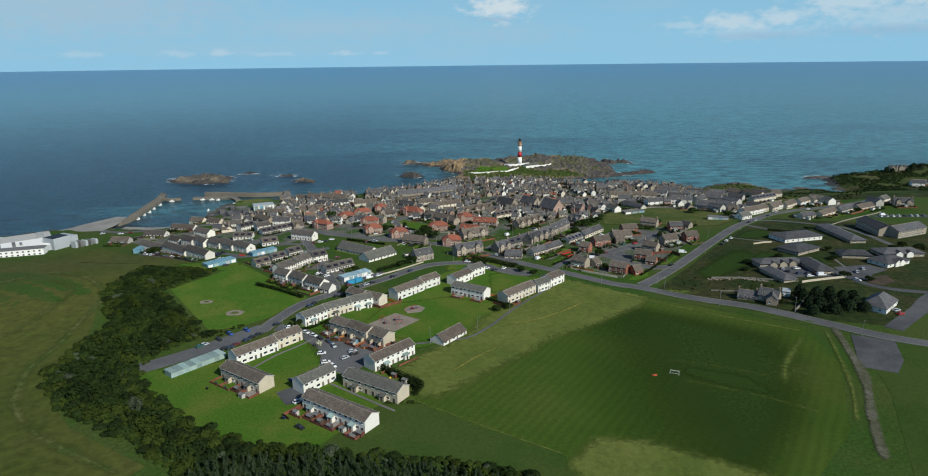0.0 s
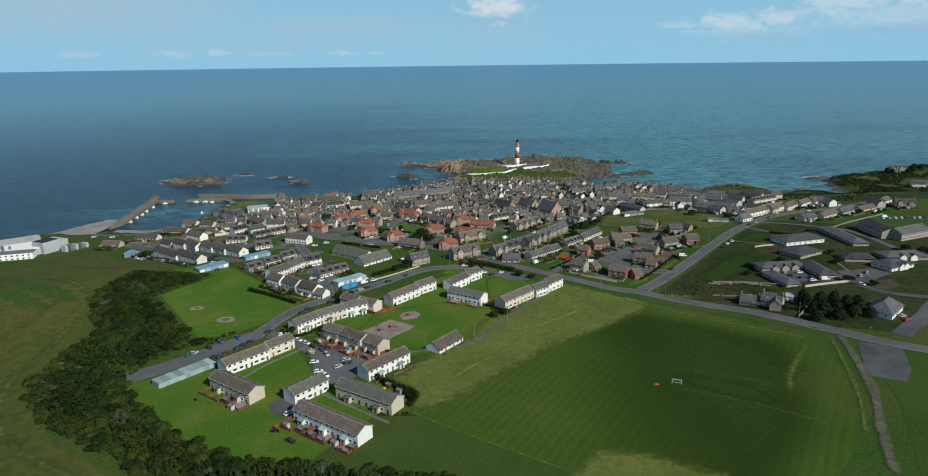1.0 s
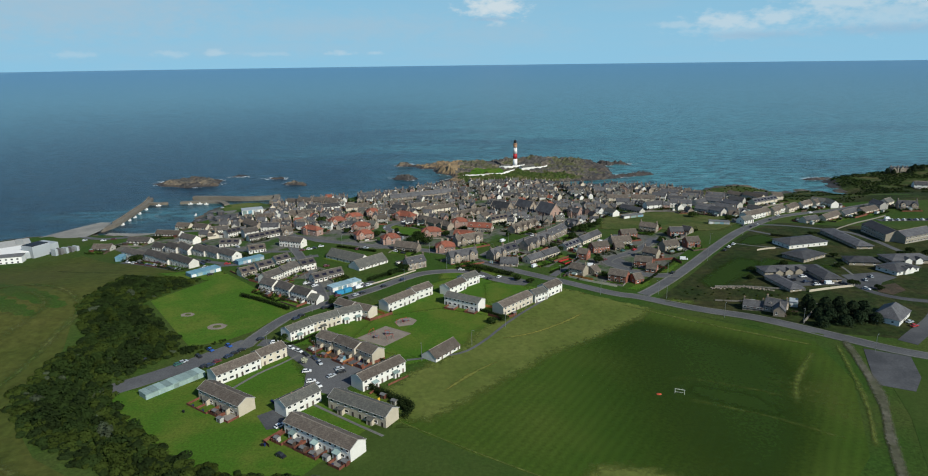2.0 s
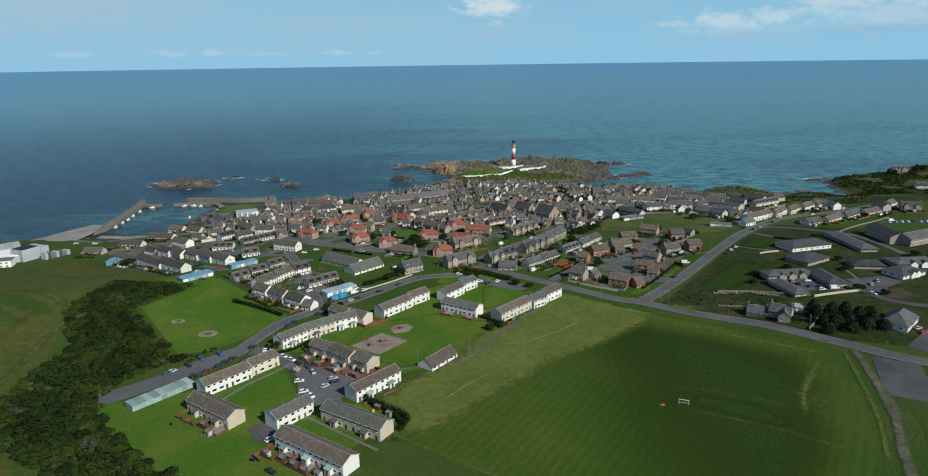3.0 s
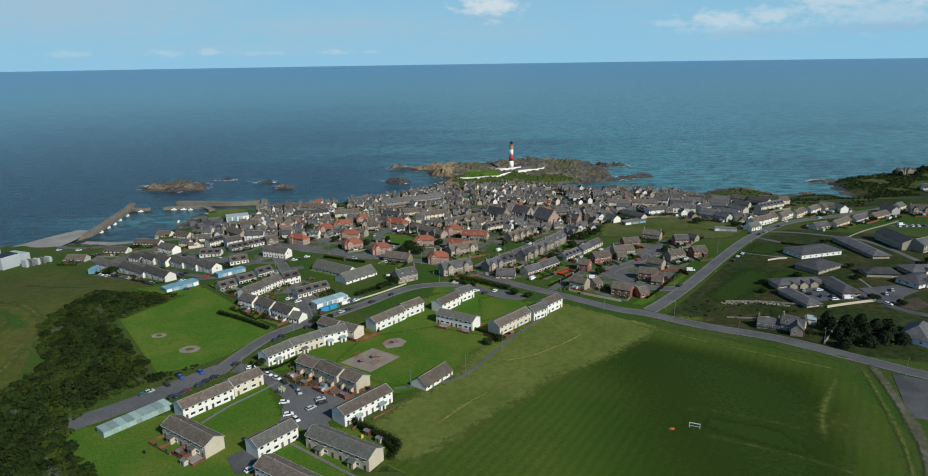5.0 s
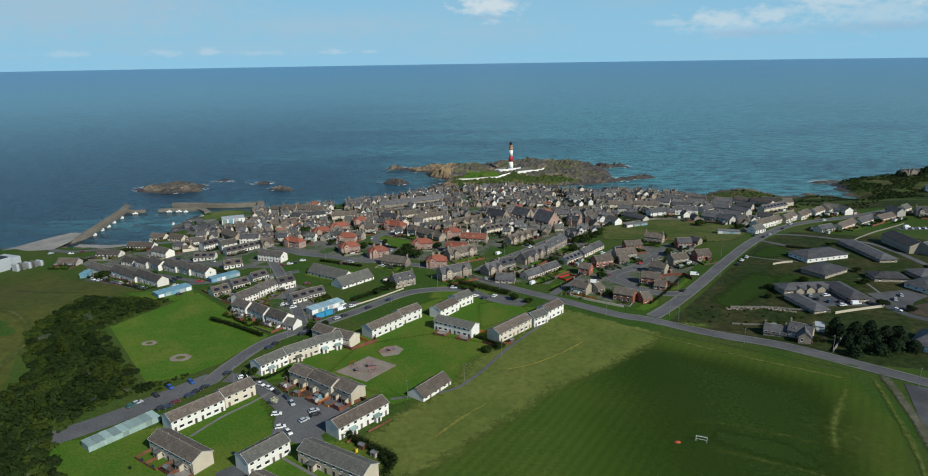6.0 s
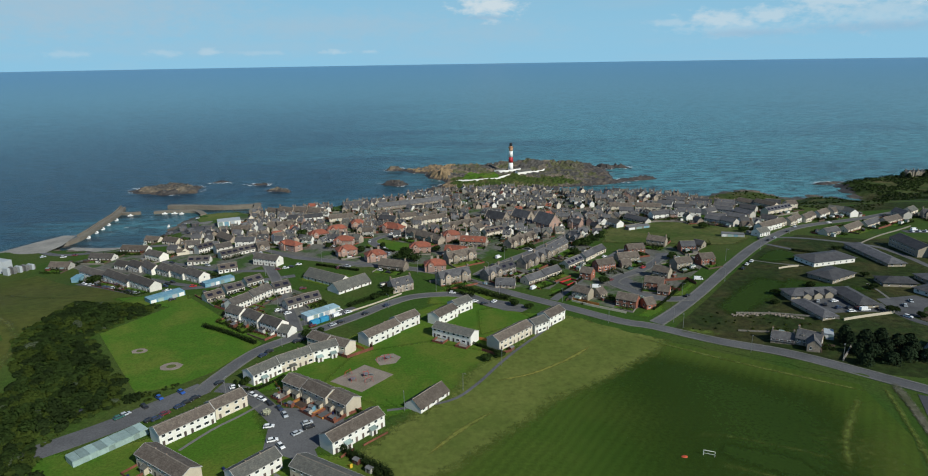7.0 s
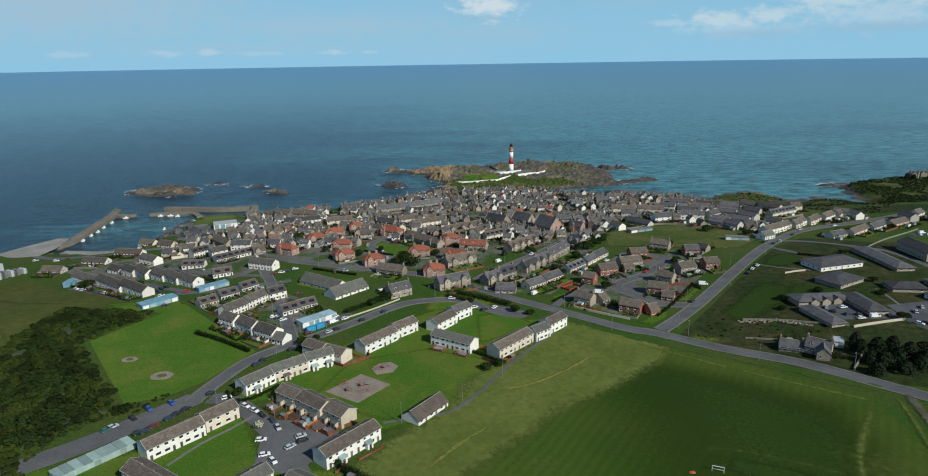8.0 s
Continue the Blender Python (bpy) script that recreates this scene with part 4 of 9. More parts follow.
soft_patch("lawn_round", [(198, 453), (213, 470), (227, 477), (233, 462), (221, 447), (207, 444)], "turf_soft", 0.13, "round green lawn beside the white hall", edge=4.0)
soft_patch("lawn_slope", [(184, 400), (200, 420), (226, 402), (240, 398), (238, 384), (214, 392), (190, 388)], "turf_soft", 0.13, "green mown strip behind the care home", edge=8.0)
soft_patch("heath_patch", [(118, 362), (132, 356), (138, 348), (128, 346), (116, 354)], "straw", 0.13, "dry reddish grass at the road corner", 5.0)
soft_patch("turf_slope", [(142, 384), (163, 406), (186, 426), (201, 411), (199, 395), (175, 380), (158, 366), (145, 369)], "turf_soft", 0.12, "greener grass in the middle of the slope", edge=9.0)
road("road_school", [(262, 330), (240, 338), (230, 350), (229, 366)], 5.0, "dark asphalt drive between low buildings", 0, "dark_asphalt")
road("road_east", [(206, 284), (232, 305), (262, 330), (330, 360)], 8.0, "dark asphalt road beyond the junction", 0, "dark_asphalt")
soft_strip("lane", [(181, 292), (176, 272), (166, 240), (152, 212), (140, 185)], 7.0, "lane_earth", 0.30, "rutted earth farm track beside the field", 1.2)
patch("yard_old_court", [(184, 281), (198, 270), (190, 252), (181, 242), (170, 250)], "dark_asphalt", 0.12, "old dark asphalt court with worn patches")
patch("field", [(62, 381), (88, 356), (132, 326), (168, 292), (164, 255), (140, 205), (100, 165), (20, 150), (-45, 190), (-26, 232), (-18, 262), (6, 288), (34, 328)],
      "field", 0.06, "large mown green playing field with faint stripes")
soft_patch("straw_margin", [(-30, 229), (-36, 260), (-23, 279), (-10, 292), (-2, 302), (3, 318), (29, 348), (45, 369), (62, 388), (92, 366), (113, 347), (103, 330), (85, 315), (65, 298), (49, 289), (37, 275), (11, 249), (-10, 229)],
           "straw", 0.11, "pale dry unmown grass along the field edge", 11.0)
# cloud shade painted as a darker grass sheet, thickening towards the east
soft_patch("pitch_shade", [(30, 322), (60, 340), (84, 352), (130, 324), (165, 291), (161, 255), (137, 206), (104, 168), (30, 165)], "turf_soft", 0.10, "football pitch turf darkened eastwards to imitate cloud shade", 34.0, start=30.0, run=105.0)
patch("field_east", [(187, 284), (196, 276), (240, 246), (270, 150), (132, 150), (148, 185), (168, 226), (176, 250), (182, 244), (192, 254)], "lawn_dark", 0.05, "dark green rough field beyond the old court")
soft_strip("straw_ridge", [(-8, 254), (2, 267), (10, 276), (20, 285)], 4.0, "straw_bright", 0.16, "yellowish grass ridge")
soft_strip("straw_ridge", [(20, 308), (37, 314), (55, 327), (69, 341)], 3.5, "straw_bright", 0.16, "yellowish grass ridge")
strip("verge_road", [(66, 382), (88, 362), (130, 333), (152, 316), (174, 296)], 6.0, "ground", 0.12, label="rough grass bank along the road", rag=2.0)
soft_strip("straw_line", [(90, 352), (122, 326), (150, 302), (168, 286)], 5.0, "straw", 0.14, "pale edge of the mown field", 0.75)
soft_strip("field_line", [(-26, 236), (7, 212), (37, 192)], 1.8, "straw", 0.15, "pale line between mown and unmown grass", 0.75)
patch("dark_meadow", [(-30, 236), (-24, 234), (7, 211), (34, 193), (40, 170), (-20, 170), (-56, 196)], "lawn_dark", 0.11, "darker green unmown strip beside the wood", rag=0.8)
soft_patch("straw_south", [(30, 188), (44, 208), (64, 206), (90, 192), (116, 172), (90, 150), (40, 160)], "straw", 0.14, "pale dry grass at the field corner")
soft_strip("pitch_worn", [(88, 262), (98, 264), (121, 254), (134, 245)], 5.0, "straw", 0.14, "worn pale grass round the football pitch", 0.4)
soft_strip("pitch_worn", [(88, 249), (104, 241), (121, 231), (140, 214)], 5.5, "straw", 0.14, "worn pale grass round the football pitch", 0.4)
soft_strip("pitch_worn", [(164, 285), (150, 268), (140, 254), (132, 238)], 6.0, "straw", 0.15, "worn pale grass round the football pitch", 0.7)
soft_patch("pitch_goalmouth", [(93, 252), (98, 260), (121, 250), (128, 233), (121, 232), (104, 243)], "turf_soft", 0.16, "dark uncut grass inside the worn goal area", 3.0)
soft_patch("pitch_rough", [(124, 248), (138, 214), (152, 210), (164, 240), (174, 282), (162, 288), (146, 268), (124, 276)], "straw", 0.12, "rough pale grass beside the lane", 48.0)
soft_strip("lane_edge", [(176, 290), (170, 270), (158, 236), (144, 208)], 5.0, "straw", 0.24, "straw-coloured grass beside the lane", 0.75)
patch("meadow", [(-620, 150), (-130, 150), (-110, 190), (-150, 214), (-184, 250), (-190, 300), (-214, 355), (-214, 408), (-180, 412), (-196, 440), (-250, 462), (-290, 492), (-330, 455), (-420, 440), (-620, 440)],
      "meadow", 0.05, "olive rough meadow above the harbour", step=9.0)
patch("lawn_pitch", [(-177, 363), (-152, 417), (-92, 352), (-106, 322), (-118, 309), (-132, 305)], "lawn", 0.08, "bright green playing lawn with two worn sand rings")
soft_patch("lawn_estate", [(-130, 264), (-156, 264), (-120, 222), (-84, 200), (-50, 192), (-28, 190), (-16, 222), (-22, 254), (-44, 260), (-62, 264), (-80, 298), (-96, 300), (-112, 272)], "lawn_soft", 0.07, "green lawns round the terraces", edge=4.0)
soft_patch("lawn_block", [(-92, 306), (-84, 318), (-64, 342), (-44, 366), (-26, 386), (-6, 402), (14, 404), (30, 388), (50, 384), (66, 378), (50, 356), (36, 336), (22, 312), (8, 296), (-22, 280), (-34, 282), (-60, 306), (-80, 302)], "lawn_soft", 0.06, "green lawns and verges round the white terraces", edge=3.0)
soft_patch("lawn_park", [(-58, 304), (-24, 286), (8, 292), (26, 322), (18, 340), (-10, 352), (-46, 340)], "lawn_soft", 0.08, "green park lawn between the terraces", edge=4.0)
soft_patch("lawn_crescent", [(14, 352), (48, 374), (36, 396), (14, 392)], "lawn_soft", 0.08, "bright green lawn behind white terraces", edge=4.0)
soft_patch("lawn_roadside", [(-14, 398), (16, 398), (30, 408), (6, 432), (-12, 420)], "lawn_soft", 0.07, "green verge lawn inside the road bend", edge=4.0)
soft_patch("lawn_hall", [(-98, 446), (-62, 424), (-50, 430), (-58, 452), (-88, 468)], "lawn_soft", 0.08, "bright lawn round the hall", edge=4.0)
soft_patch("lawn_brick", [(97, 376), (116, 394), (122, 394), (119, 382), (107, 371)], "lawn_soft", 0.08, "front lawn of the brick houses", edge=4.0)
soft_patch("lawn_corner", [(60, 404), (74, 408), (72, 424), (58, 420)], "lawn_soft", 0.08, "lawn in front of the cottages", edge=4.0)
soft_patch("lawn_red", [(-66, 522), (-34, 504), (-24, 528), (-60, 556)], "lawn_soft", 0.08, "green lawn among red-roofed houses", edge=4.0)
patch("lawn_harbour", [(-240, 654), (-241, 680), (-217, 688), (-205, 673), (-207, 655), (-222, 649), (-233, 643)], "verge", 0.12, "green beside the harbour")
soft_patch("paddock", [(112, 520), (150, 508), (186, 492), (206, 490), (236, 522), (226, 566), (196, 586), (132, 588)], "verge_soft", 0.1, "rough grass slope above the brick houses", 7.0)
soft_patch("lawn_west_slope", [(-205, 420), (-160, 430), (-140, 402), (-158, 400), (-180, 404)], "lawn_soft", 0.07, "green behind the blue garages", edge=4.0)
patch("yard_estate_white", [(-124, 398), (-110, 430), (-96, 430), (-74, 412), (-80, 378), (-104, 366)], "yard", 0.05, "gravel and grass yards between the white rows")
patch("yard_west", [(-260, 545), (-205, 540), (-150, 530), (-118, 492), (-150, 446), (-205, 452), (-250, 490), (-290, 520)], "yard", 0.05, "paved and grassy yards of the harbour estate")
patch("yard_old_town", [(-200, 690), (-120, 690), (-20, 735), (110, 735), (200, 700), (245, 690), (200, 620), (130, 580), (60, 500), (-60, 600), (-160, 560), (-230, 590), (-225, 660)],
      "yard", 0.05, "grey lanes and yards of the old fishing village")
patch("yard_red", [(-130, 505), (-60, 470), (20, 480), (50, 520), (10, 560), (-60, 600), (-120, 570)], "yard", 0.045, "gardens and yards among red-roofed houses")
patch("yard_street", [(20, 430), (60, 420), (112, 495), (100, 520), (70, 510), (30, 462)], "yard", 0.045, "back gardens of the street rows")
patch("yard_brick", [(70, 400), (100, 384), (122, 400), (165, 450), (160, 500), (128, 505), (84, 440)], "yard", 0.045, "drives and gardens of the brick estate")
patch("play_gravel", [(-51, 311), (-38, 326), (-24, 316), (-36, 301)], "gravel", 0.13, "pinkish gravel play area")
patch("play_ring", [(-34, 331), (-31, 336), (-26, 337), (-22, 333), (-24, 327), (-31, 325)], "gravel", 0.13, "round gravel play area")
for rx, ry, rr in ((-148.4, 344.6, 3.6), (-126.6, 328.4, 5.0)):
    ring = [(rx + rr * math.cos(a * math.tau / 14), ry + 0.8 * rr * math.sin(a * math.tau / 14)) for a in range(14)]
    patch("worn_ring", ring, "gravel", 0.15, "worn ring of bare earth in the lawn", rag=0.3)
    patch("worn_ring_middle", [(rx + (x - rx) * 0.45, ry + (y - ry) * 0.45) for x, y in ring], "verge", 0.21, "grass in the middle of the ring")
patch("shore_slip", [(-372, 540), (-364, 562), (-352, 590), (-341, 611), (-330, 610), (-324, 580), (-325, 556), (-338, 548), (-352, 534)], "sand", 0.3, "pale concrete slipway and quay", flat=3.0)
patch("quay_apron", [(-257, 664), (-254, 678), (-244, 682), (-243, 656), (-233, 641), (-222, 646), (-222, 636), (-238, 628), (-252, 640)], "paving", 0.14, "pale concrete harbour apron round the green")
patch("harbour_yard", [(-252, 602), (-252, 636), (-238, 626), (-212, 628), (-212, 604), (-232, 598)], "dark_asphalt", 0.12, "dark harbour yard among store sheds")
patch("shore_sand", [(-318, 566), (-262, 566), (-262, 578), (-290, 576), (-316, 580)], "sand", 0.0, "strip of harbour beach", flat=0.9)
soft_strip("trail", [(-300, 360), (-280, 366), (-266, 384), (-235, 376), (-208, 347), (-203, 316), (-198, 283), (-196, 259), (-182, 231), (-161, 211), (-139, 198), (-114, 184)], 10.0, "verge_soft", 0.14,
           "pale trodden trail beside the wood", 0.7)
soft_strip("trail", [(-230, 290), (-226, 330), (-232, 356), (-256, 372)], 14.0, "verge_soft", 0.14, "pale worn band in the rough grass", 0.5)
soft_strip("trail", [(-280, 440), (-250, 425), (-222, 420)], 9.0, "verge_soft", 0.14, "pale worn band in the rough grass", 0.5)
patch("estate_yard", [(-79, 239.5), (-73, 244.5), (-69, 242), (-66, 231), (-72.5, 229.5)], "dark_asphalt", 0.13, "dark asphalt yard between terraces")
strip("estate_path", [(-58, 247), (-40, 233), (-28, 224)], 1.2, "paving", 0.16, label="narrow concrete path across the lawn")
strip("estate_path", [(-96, 262), (-89, 275), (-81, 285), (-75, 294)], 1.2, "paving", 0.16, label="narrow concrete path along the terrace")
strip("path_park", [(-24, 286), (0, 292), (12, 305), (24, 325), (34, 340), (46, 356), (62, 378)], 1.5, "asphalt", 0.18, label="narrow tarred path along the field edge")


# ---- houses ----
def window_mesh(w, h, glazed=False):
    """A frame with its sill, recessed in front; glazed: the pane is its inner face."""
    bm = bmesh.new()
    box(bm, -w / 2, w / 2, -0.1, 0.02, 0, h)
    front = [f for f in bm.faces if f.calc_center_median().y < -0.09]
    bmesh.ops.recalc_face_normals(bm, faces=bm.faces)
    bmesh.ops.inset_region(bm, faces=front, thickness=0.1, depth=-0.05)
    if glazed:
        front[0].material_index = 1
    sill = [f for f in bm.faces if f.calc_center_median().z < 0.01]
    r = bmesh.ops.extrude_face_region(bm, geom=sill)
    for v in r["geom"]:
        if isinstance(v, bmesh.types.BMVert):
            v.co.z -= 0.1
            v.co.y -= 0.06 if v.co.y < 0 else 0
    me = bpy.data.meshes.new("window")
    bm.to_mesh(me)
    bm.free()
    me.materials.append(M["frame"])
    me.materials.append(M["glass"])
    return me


def pane_mesh(w, h):
    bm = bmesh.new()
    box(bm, -w / 2 + 0.1, w / 2 - 0.1, -0.065, -0.045, 0.1, h - 0.1)
    me = bpy.data.meshes.new("pane")
    bm.to_mesh(me)
    bm.free()
    me.materials.append(M["glass"])
    return me


def block_mesh(name, w, d, h, mats):
    bm = bmesh.new()
    box(bm, -w / 2, w / 2, -d, 0.02, 0, h)
    bmesh.ops.bevel(bm, geom=bm.edges[:], offset=0.02, segments=1, affect="EDGES")
    me = bpy.data.meshes.new(name)
    bm.to_mesh(me)
    bm.free()
    for s in mats:
        me.materials.append(M[s])
    return me


WIN = {(w, h): (window_mesh(w, h), pane_mesh(w, h), window_mesh(w, h, True)) for w, h in ((1.5, 1.15), (2.0, 1.2), (1.0, 1.3), (1.1, 1.0))}
DOOR = block_mesh("door", 0.95, 0.06, 2.05, ["door"])


def porch_mesh():
    bm = bmesh.new()
    box(bm, -1.3, 1.3, -1.7, 0.02, 0, 2.3)
    v = [bm.verts.new(c) for c in ((-1.5, -1.95, 2.28), (1.5, -1.95, 2.28), (1.5, 0, 2.9), (-1.5, 0, 2.9), (-1.5, -1.95, 2.4), (1.5, -1.95, 2.4), (1.5, 0, 3.02), (-1.5, 0, 3.02))]
    for q in ((3, 2, 1, 0), (4, 5, 6, 7), (0, 1, 5, 4), (1, 2, 6, 5), (2, 3, 7, 6), (3, 0, 4, 7)):
        bm.faces.new([v[i] for i in q]).material_index = 1
    box(bm, -0.5, 0.5, -1.75, -1.69, 0.02, 2.0, 2)
    return bm


PORCH = {}
for wall_name in ("white", "cream", "beige"):
    me = bpy.data.meshes.new("porch")
    b = porch_mesh()
    b.to_mesh(me)
    b.free()
    for s in (wall_name, "mint" if wall_name == "white" else "grey_roof", "door"):
        me.materials.append(M[s])
    PORCH[wall_name] = me
SOLAR = block_mesh("solar_panel", 3.0, 0.05, 1.9, ["panel"])


def chimney_mesh(w, d, h):
    bm = bmesh.new()
    box(bm, -w / 2, w / 2, -d / 2, d / 2, -0.9, h)
    box(bm, -w / 2 - 0.08, w / 2 + 0.08, -d / 2 - 0.08, d / 2 + 0.08, h, h + 0.14)
    for i in (-1, 1):
        tube(bm, 0, i * d * 0.25, h + 0.14, h + 0.62, 0.14, 0.11, 6, 1)
    me = bpy.data.meshes.new("chimney")
    bm.to_mesh(me)
    bm.free()
    me.materials.append(M["chimney"])
    me.materials.append(M["clay"])
    return me


TAKEN, HOMES = [], []
CHIMNEY = chimney_mesh(0.75, 1.5, 1.5)
WALL_WORDS = {"white": "white rendered", "cream": "cream rendered", "beige": "beige roughcast", "grey": "grey roughcast", "tan": "tan roughcast",
              "stone": "brown granite", "harl": "off-white harled", "pink": "pink granite", "brick": "red-brick"}
ROOF_WORDS = {"brown": "brown tiled", "grey": "weathered grey tiled", "slate": "dark slate", "tile": "dark brown tiled", "red": "red clay-tiled"}


def base(name, x1, y1, x2, y2, label, category, group=""):
    """The empty of a building that stands along a line; its x runs along the ridge."""
    cx, cy = (x1 + x2) / 2, (y1 + y2) / 2
    ob = new(name)
    ob.empty_display_size = 0.5
    ang = math.degrees(math.atan2(y2 - y1, x2 - x1))
    ob.matrix_basis = pose(cx, cy, gz(cx, cy), 0, 0, ang)
    return tagged(ob, label, category, group), math.hypot(x2 - x1, y2 - y1)


def add_window(parent, size, m, near=False):
    frame_me, pane_me, glazed = WIN[size]
    w = share("window", frame_me if near else glazed, None, parent, "", m)
    if near:
        share("pane", pane_me, None, w)


def gabled(ob, length, depth, eave, ridge, wall, roof, verge=False, sink=1.6, capped=True):
    h = length / 2
    bm = bmesh.new()
    prism(bm, [(-depth / 2, -sink), (depth / 2, -sink), (depth / 2, eave), (0, ridge - 0.12), (-depth / 2, eave)], -h, h)
    part("wall", bm, wall, ob)
    bm = bmesh.new()
    k = (ridge - eave) / (depth / 2)
    o, t, g = 0.35, 0.16, 0.18
    prism(bm, [(-depth / 2 - o, eave - k * o), (-depth / 2 - o, eave - k * o + t), (0, ridge + t), (depth / 2 + o, eave - k * o + t), (depth / 2 + o, eave - k * o), (0, ridge - 0.04)],
          -h - g, h + g)
    part("roof", bm, "grey_roof" if roof == "grey" else roof, ob)
    if capped:
        bm = bmesh.new()
        prism(bm, [(-0.16, ridge + t - 0.06), (0.16, ridge + t - 0.06), (0.07, ridge + t + 0.07), (-0.07, ridge + t + 0.07)], -h - g, h + g)
        part("ridge", bm, "chimney", ob)
    if verge:
        for s in (-1, 1):
            bm = bmesh.new()
            x = s * (h + g)
            prism(bm, [(-depth / 2 - o, eave - k * o - 0.06), (-depth / 2 - o, eave - k * o + t + 0.03), (0, ridge + t + 0.03), (depth / 2 + o, eave - k * o + t + 0.03),
                       (depth / 2 + o, eave - k * o - 0.06), (0, ridge - 0.1)], x - 0.05, x + 0.07)
            part("bargeboard", bm, "trim", ob)
        for s in (-1, 1):
            bm = bmesh.new()
            y = s * (depth / 2 + o + 0.07)
            box(bm, -h, h, y - 0.07, y + 0.07, eave - k * o - 0.02, eave - k * o + 0.1)
            part("gutter", bm, "trim", ob)
    return k


def solar(ob, length, depth, eave, ridge, n):
    k = math.degrees(math.atan2(ridge - eave, depth / 2))
    for i in range(n):
        x = -length / 2 + length * (i + 0.5) / n
        share("solar_panel", SOLAR, None, ob, "", pose(x, -depth / 2 + 0.75, eave + 0.75 * math.tan(radians(k)) + 0.24, k - 90, 0, 0))


def dormers(ob, length, depth, eave, ridge, n, wall, roof):
    for i in range(n):
        x = -length / 2 + length * (i + 0.5) / n
        bm = bmesh.new()
        yb, yf = -0.6, -depth / 2 + 0.9
        v = [bm.verts.new(c) for c in ((x - 0.9, yf, eave), (x + 0.9, yf, eave), (x + 0.9, yf, eave + 1.5), (x, yf, eave + 2.1), (x - 0.9, yf, eave + 1.5),
                                       (x - 0.9, yb, eave), (x + 0.9, yb, eave), (x + 0.9, yb, eave + 1.5), (x, yb, eave + 2.1), (x - 0.9, yb, eave + 1.5))]
        for q in ((0, 1, 2, 3, 4), (1, 6, 7, 2), (5, 0, 4, 9), (9, 8, 7, 6, 5)):
            bm.faces.new([v[j] for j in q])
        for q in ((2, 7, 8, 3), (4, 3, 8, 9)):
            bm.faces.new([v[j] for j in q]).material_index = 1
        d = part("dormer", bm, [M[wall], M["grey_roof" if roof == "grey" else roof]], ob)
        add_window(d, (1.0, 1.3), pose(x, yf - 0.01, eave + 0.15))


def terrace(x1, y1, x2, y2, ridge, units, wall, roof, porch=""):
    """A two-storey council terrace: windows above, window and door below for each house, with porches on the side of the gardens."""
    ob, length = base("terrace", x1, y1, x2, y2, f"{WALL_WORDS[wall]} two-storey terrace with {ROOF_WORDS[roof]} roof", "house", "estate terraces")
    depth, eave = 7.8, ridge - 1.9
    gabled(ob, length, depth, eave, ridge, wall, roof, True)
    u = length / units
    for side, turn in ((-1, 0), (1, 180)):
        for i in range(units):
            x = -length / 2 + u * (i + 0.5)
            flip = 1 if i % 2 else -1
            y = side * (depth / 2 + 0.01)
            add_window(ob, (1.5, 1.15), pose(x - u * 0.22, y, eave - 1.5, 0, 0, turn), side < 0)
            if side < 0:
                add_window(ob, (1.1, 1.0), pose(x + u * 0.24, y, eave - 1.4, 0, 0, turn), True)
            add_window(ob, (2.0, 1.2), pose(x - flip * u * 0.2, y, 0.95, 0, 0, turn), side < 0)
            share("door", DOOR, None, ob, "", pose(x + flip * u * 0.25, y, 0.02, 0, 0, turn))
            if porch and side < 0 and (i % 2 or units < 3):
                share("porch", PORCH[wall], None, ob, "", pose(x + u * (0.05 if units < 3 else -0.5) + random.uniform(-0.4, 0.4), y + 0.02, 0))
    if units > 2:
        for i in range(1, units):
            if random.random() < 0.45:
                share("chimney", CHIMNEY, None, ob, "", pose(-length / 2 + u * i, 0, ridge + 0.02) @ Matrix.Diagonal((0.5, 0.35, 0.3, 1)))
    return ob


def front_gable(ob, x, run, w, h, wall, roof):
    """A gabled bay that stands forward of the front wall, with its own window."""
    k = w * 0.42
    bm = bmesh.new()
    prism(bm, [(-w / 2, -1.6), (w / 2, -1.6), (w / 2, h - k), (0, h - 0.1), (-w / 2, h - k)], 0, run)
    bay = part("front_gable", bm, wall, ob)
    bay.matrix_basis = pose(x, 0, 0, 0, 0, -90)
    bm = bmesh.new()
    prism(bm, [(-w / 2 - 0.25, h - k - 0.2), (-w / 2 - 0.25, h - k - 0.02), (0, h + 0.15), (w / 2 + 0.25, h - k - 0.02), (w / 2 + 0.25, h - k - 0.2), (0, h - 0.04)], -0.1, run + 0.2)
    part("bay_roof", bm, "grey_roof" if roof == "grey" else roof, bay)
    add_window(bay, (1.1, 1.0), pose(run + 0.01, 0, h - k - 1.2, 0, 0, 90))


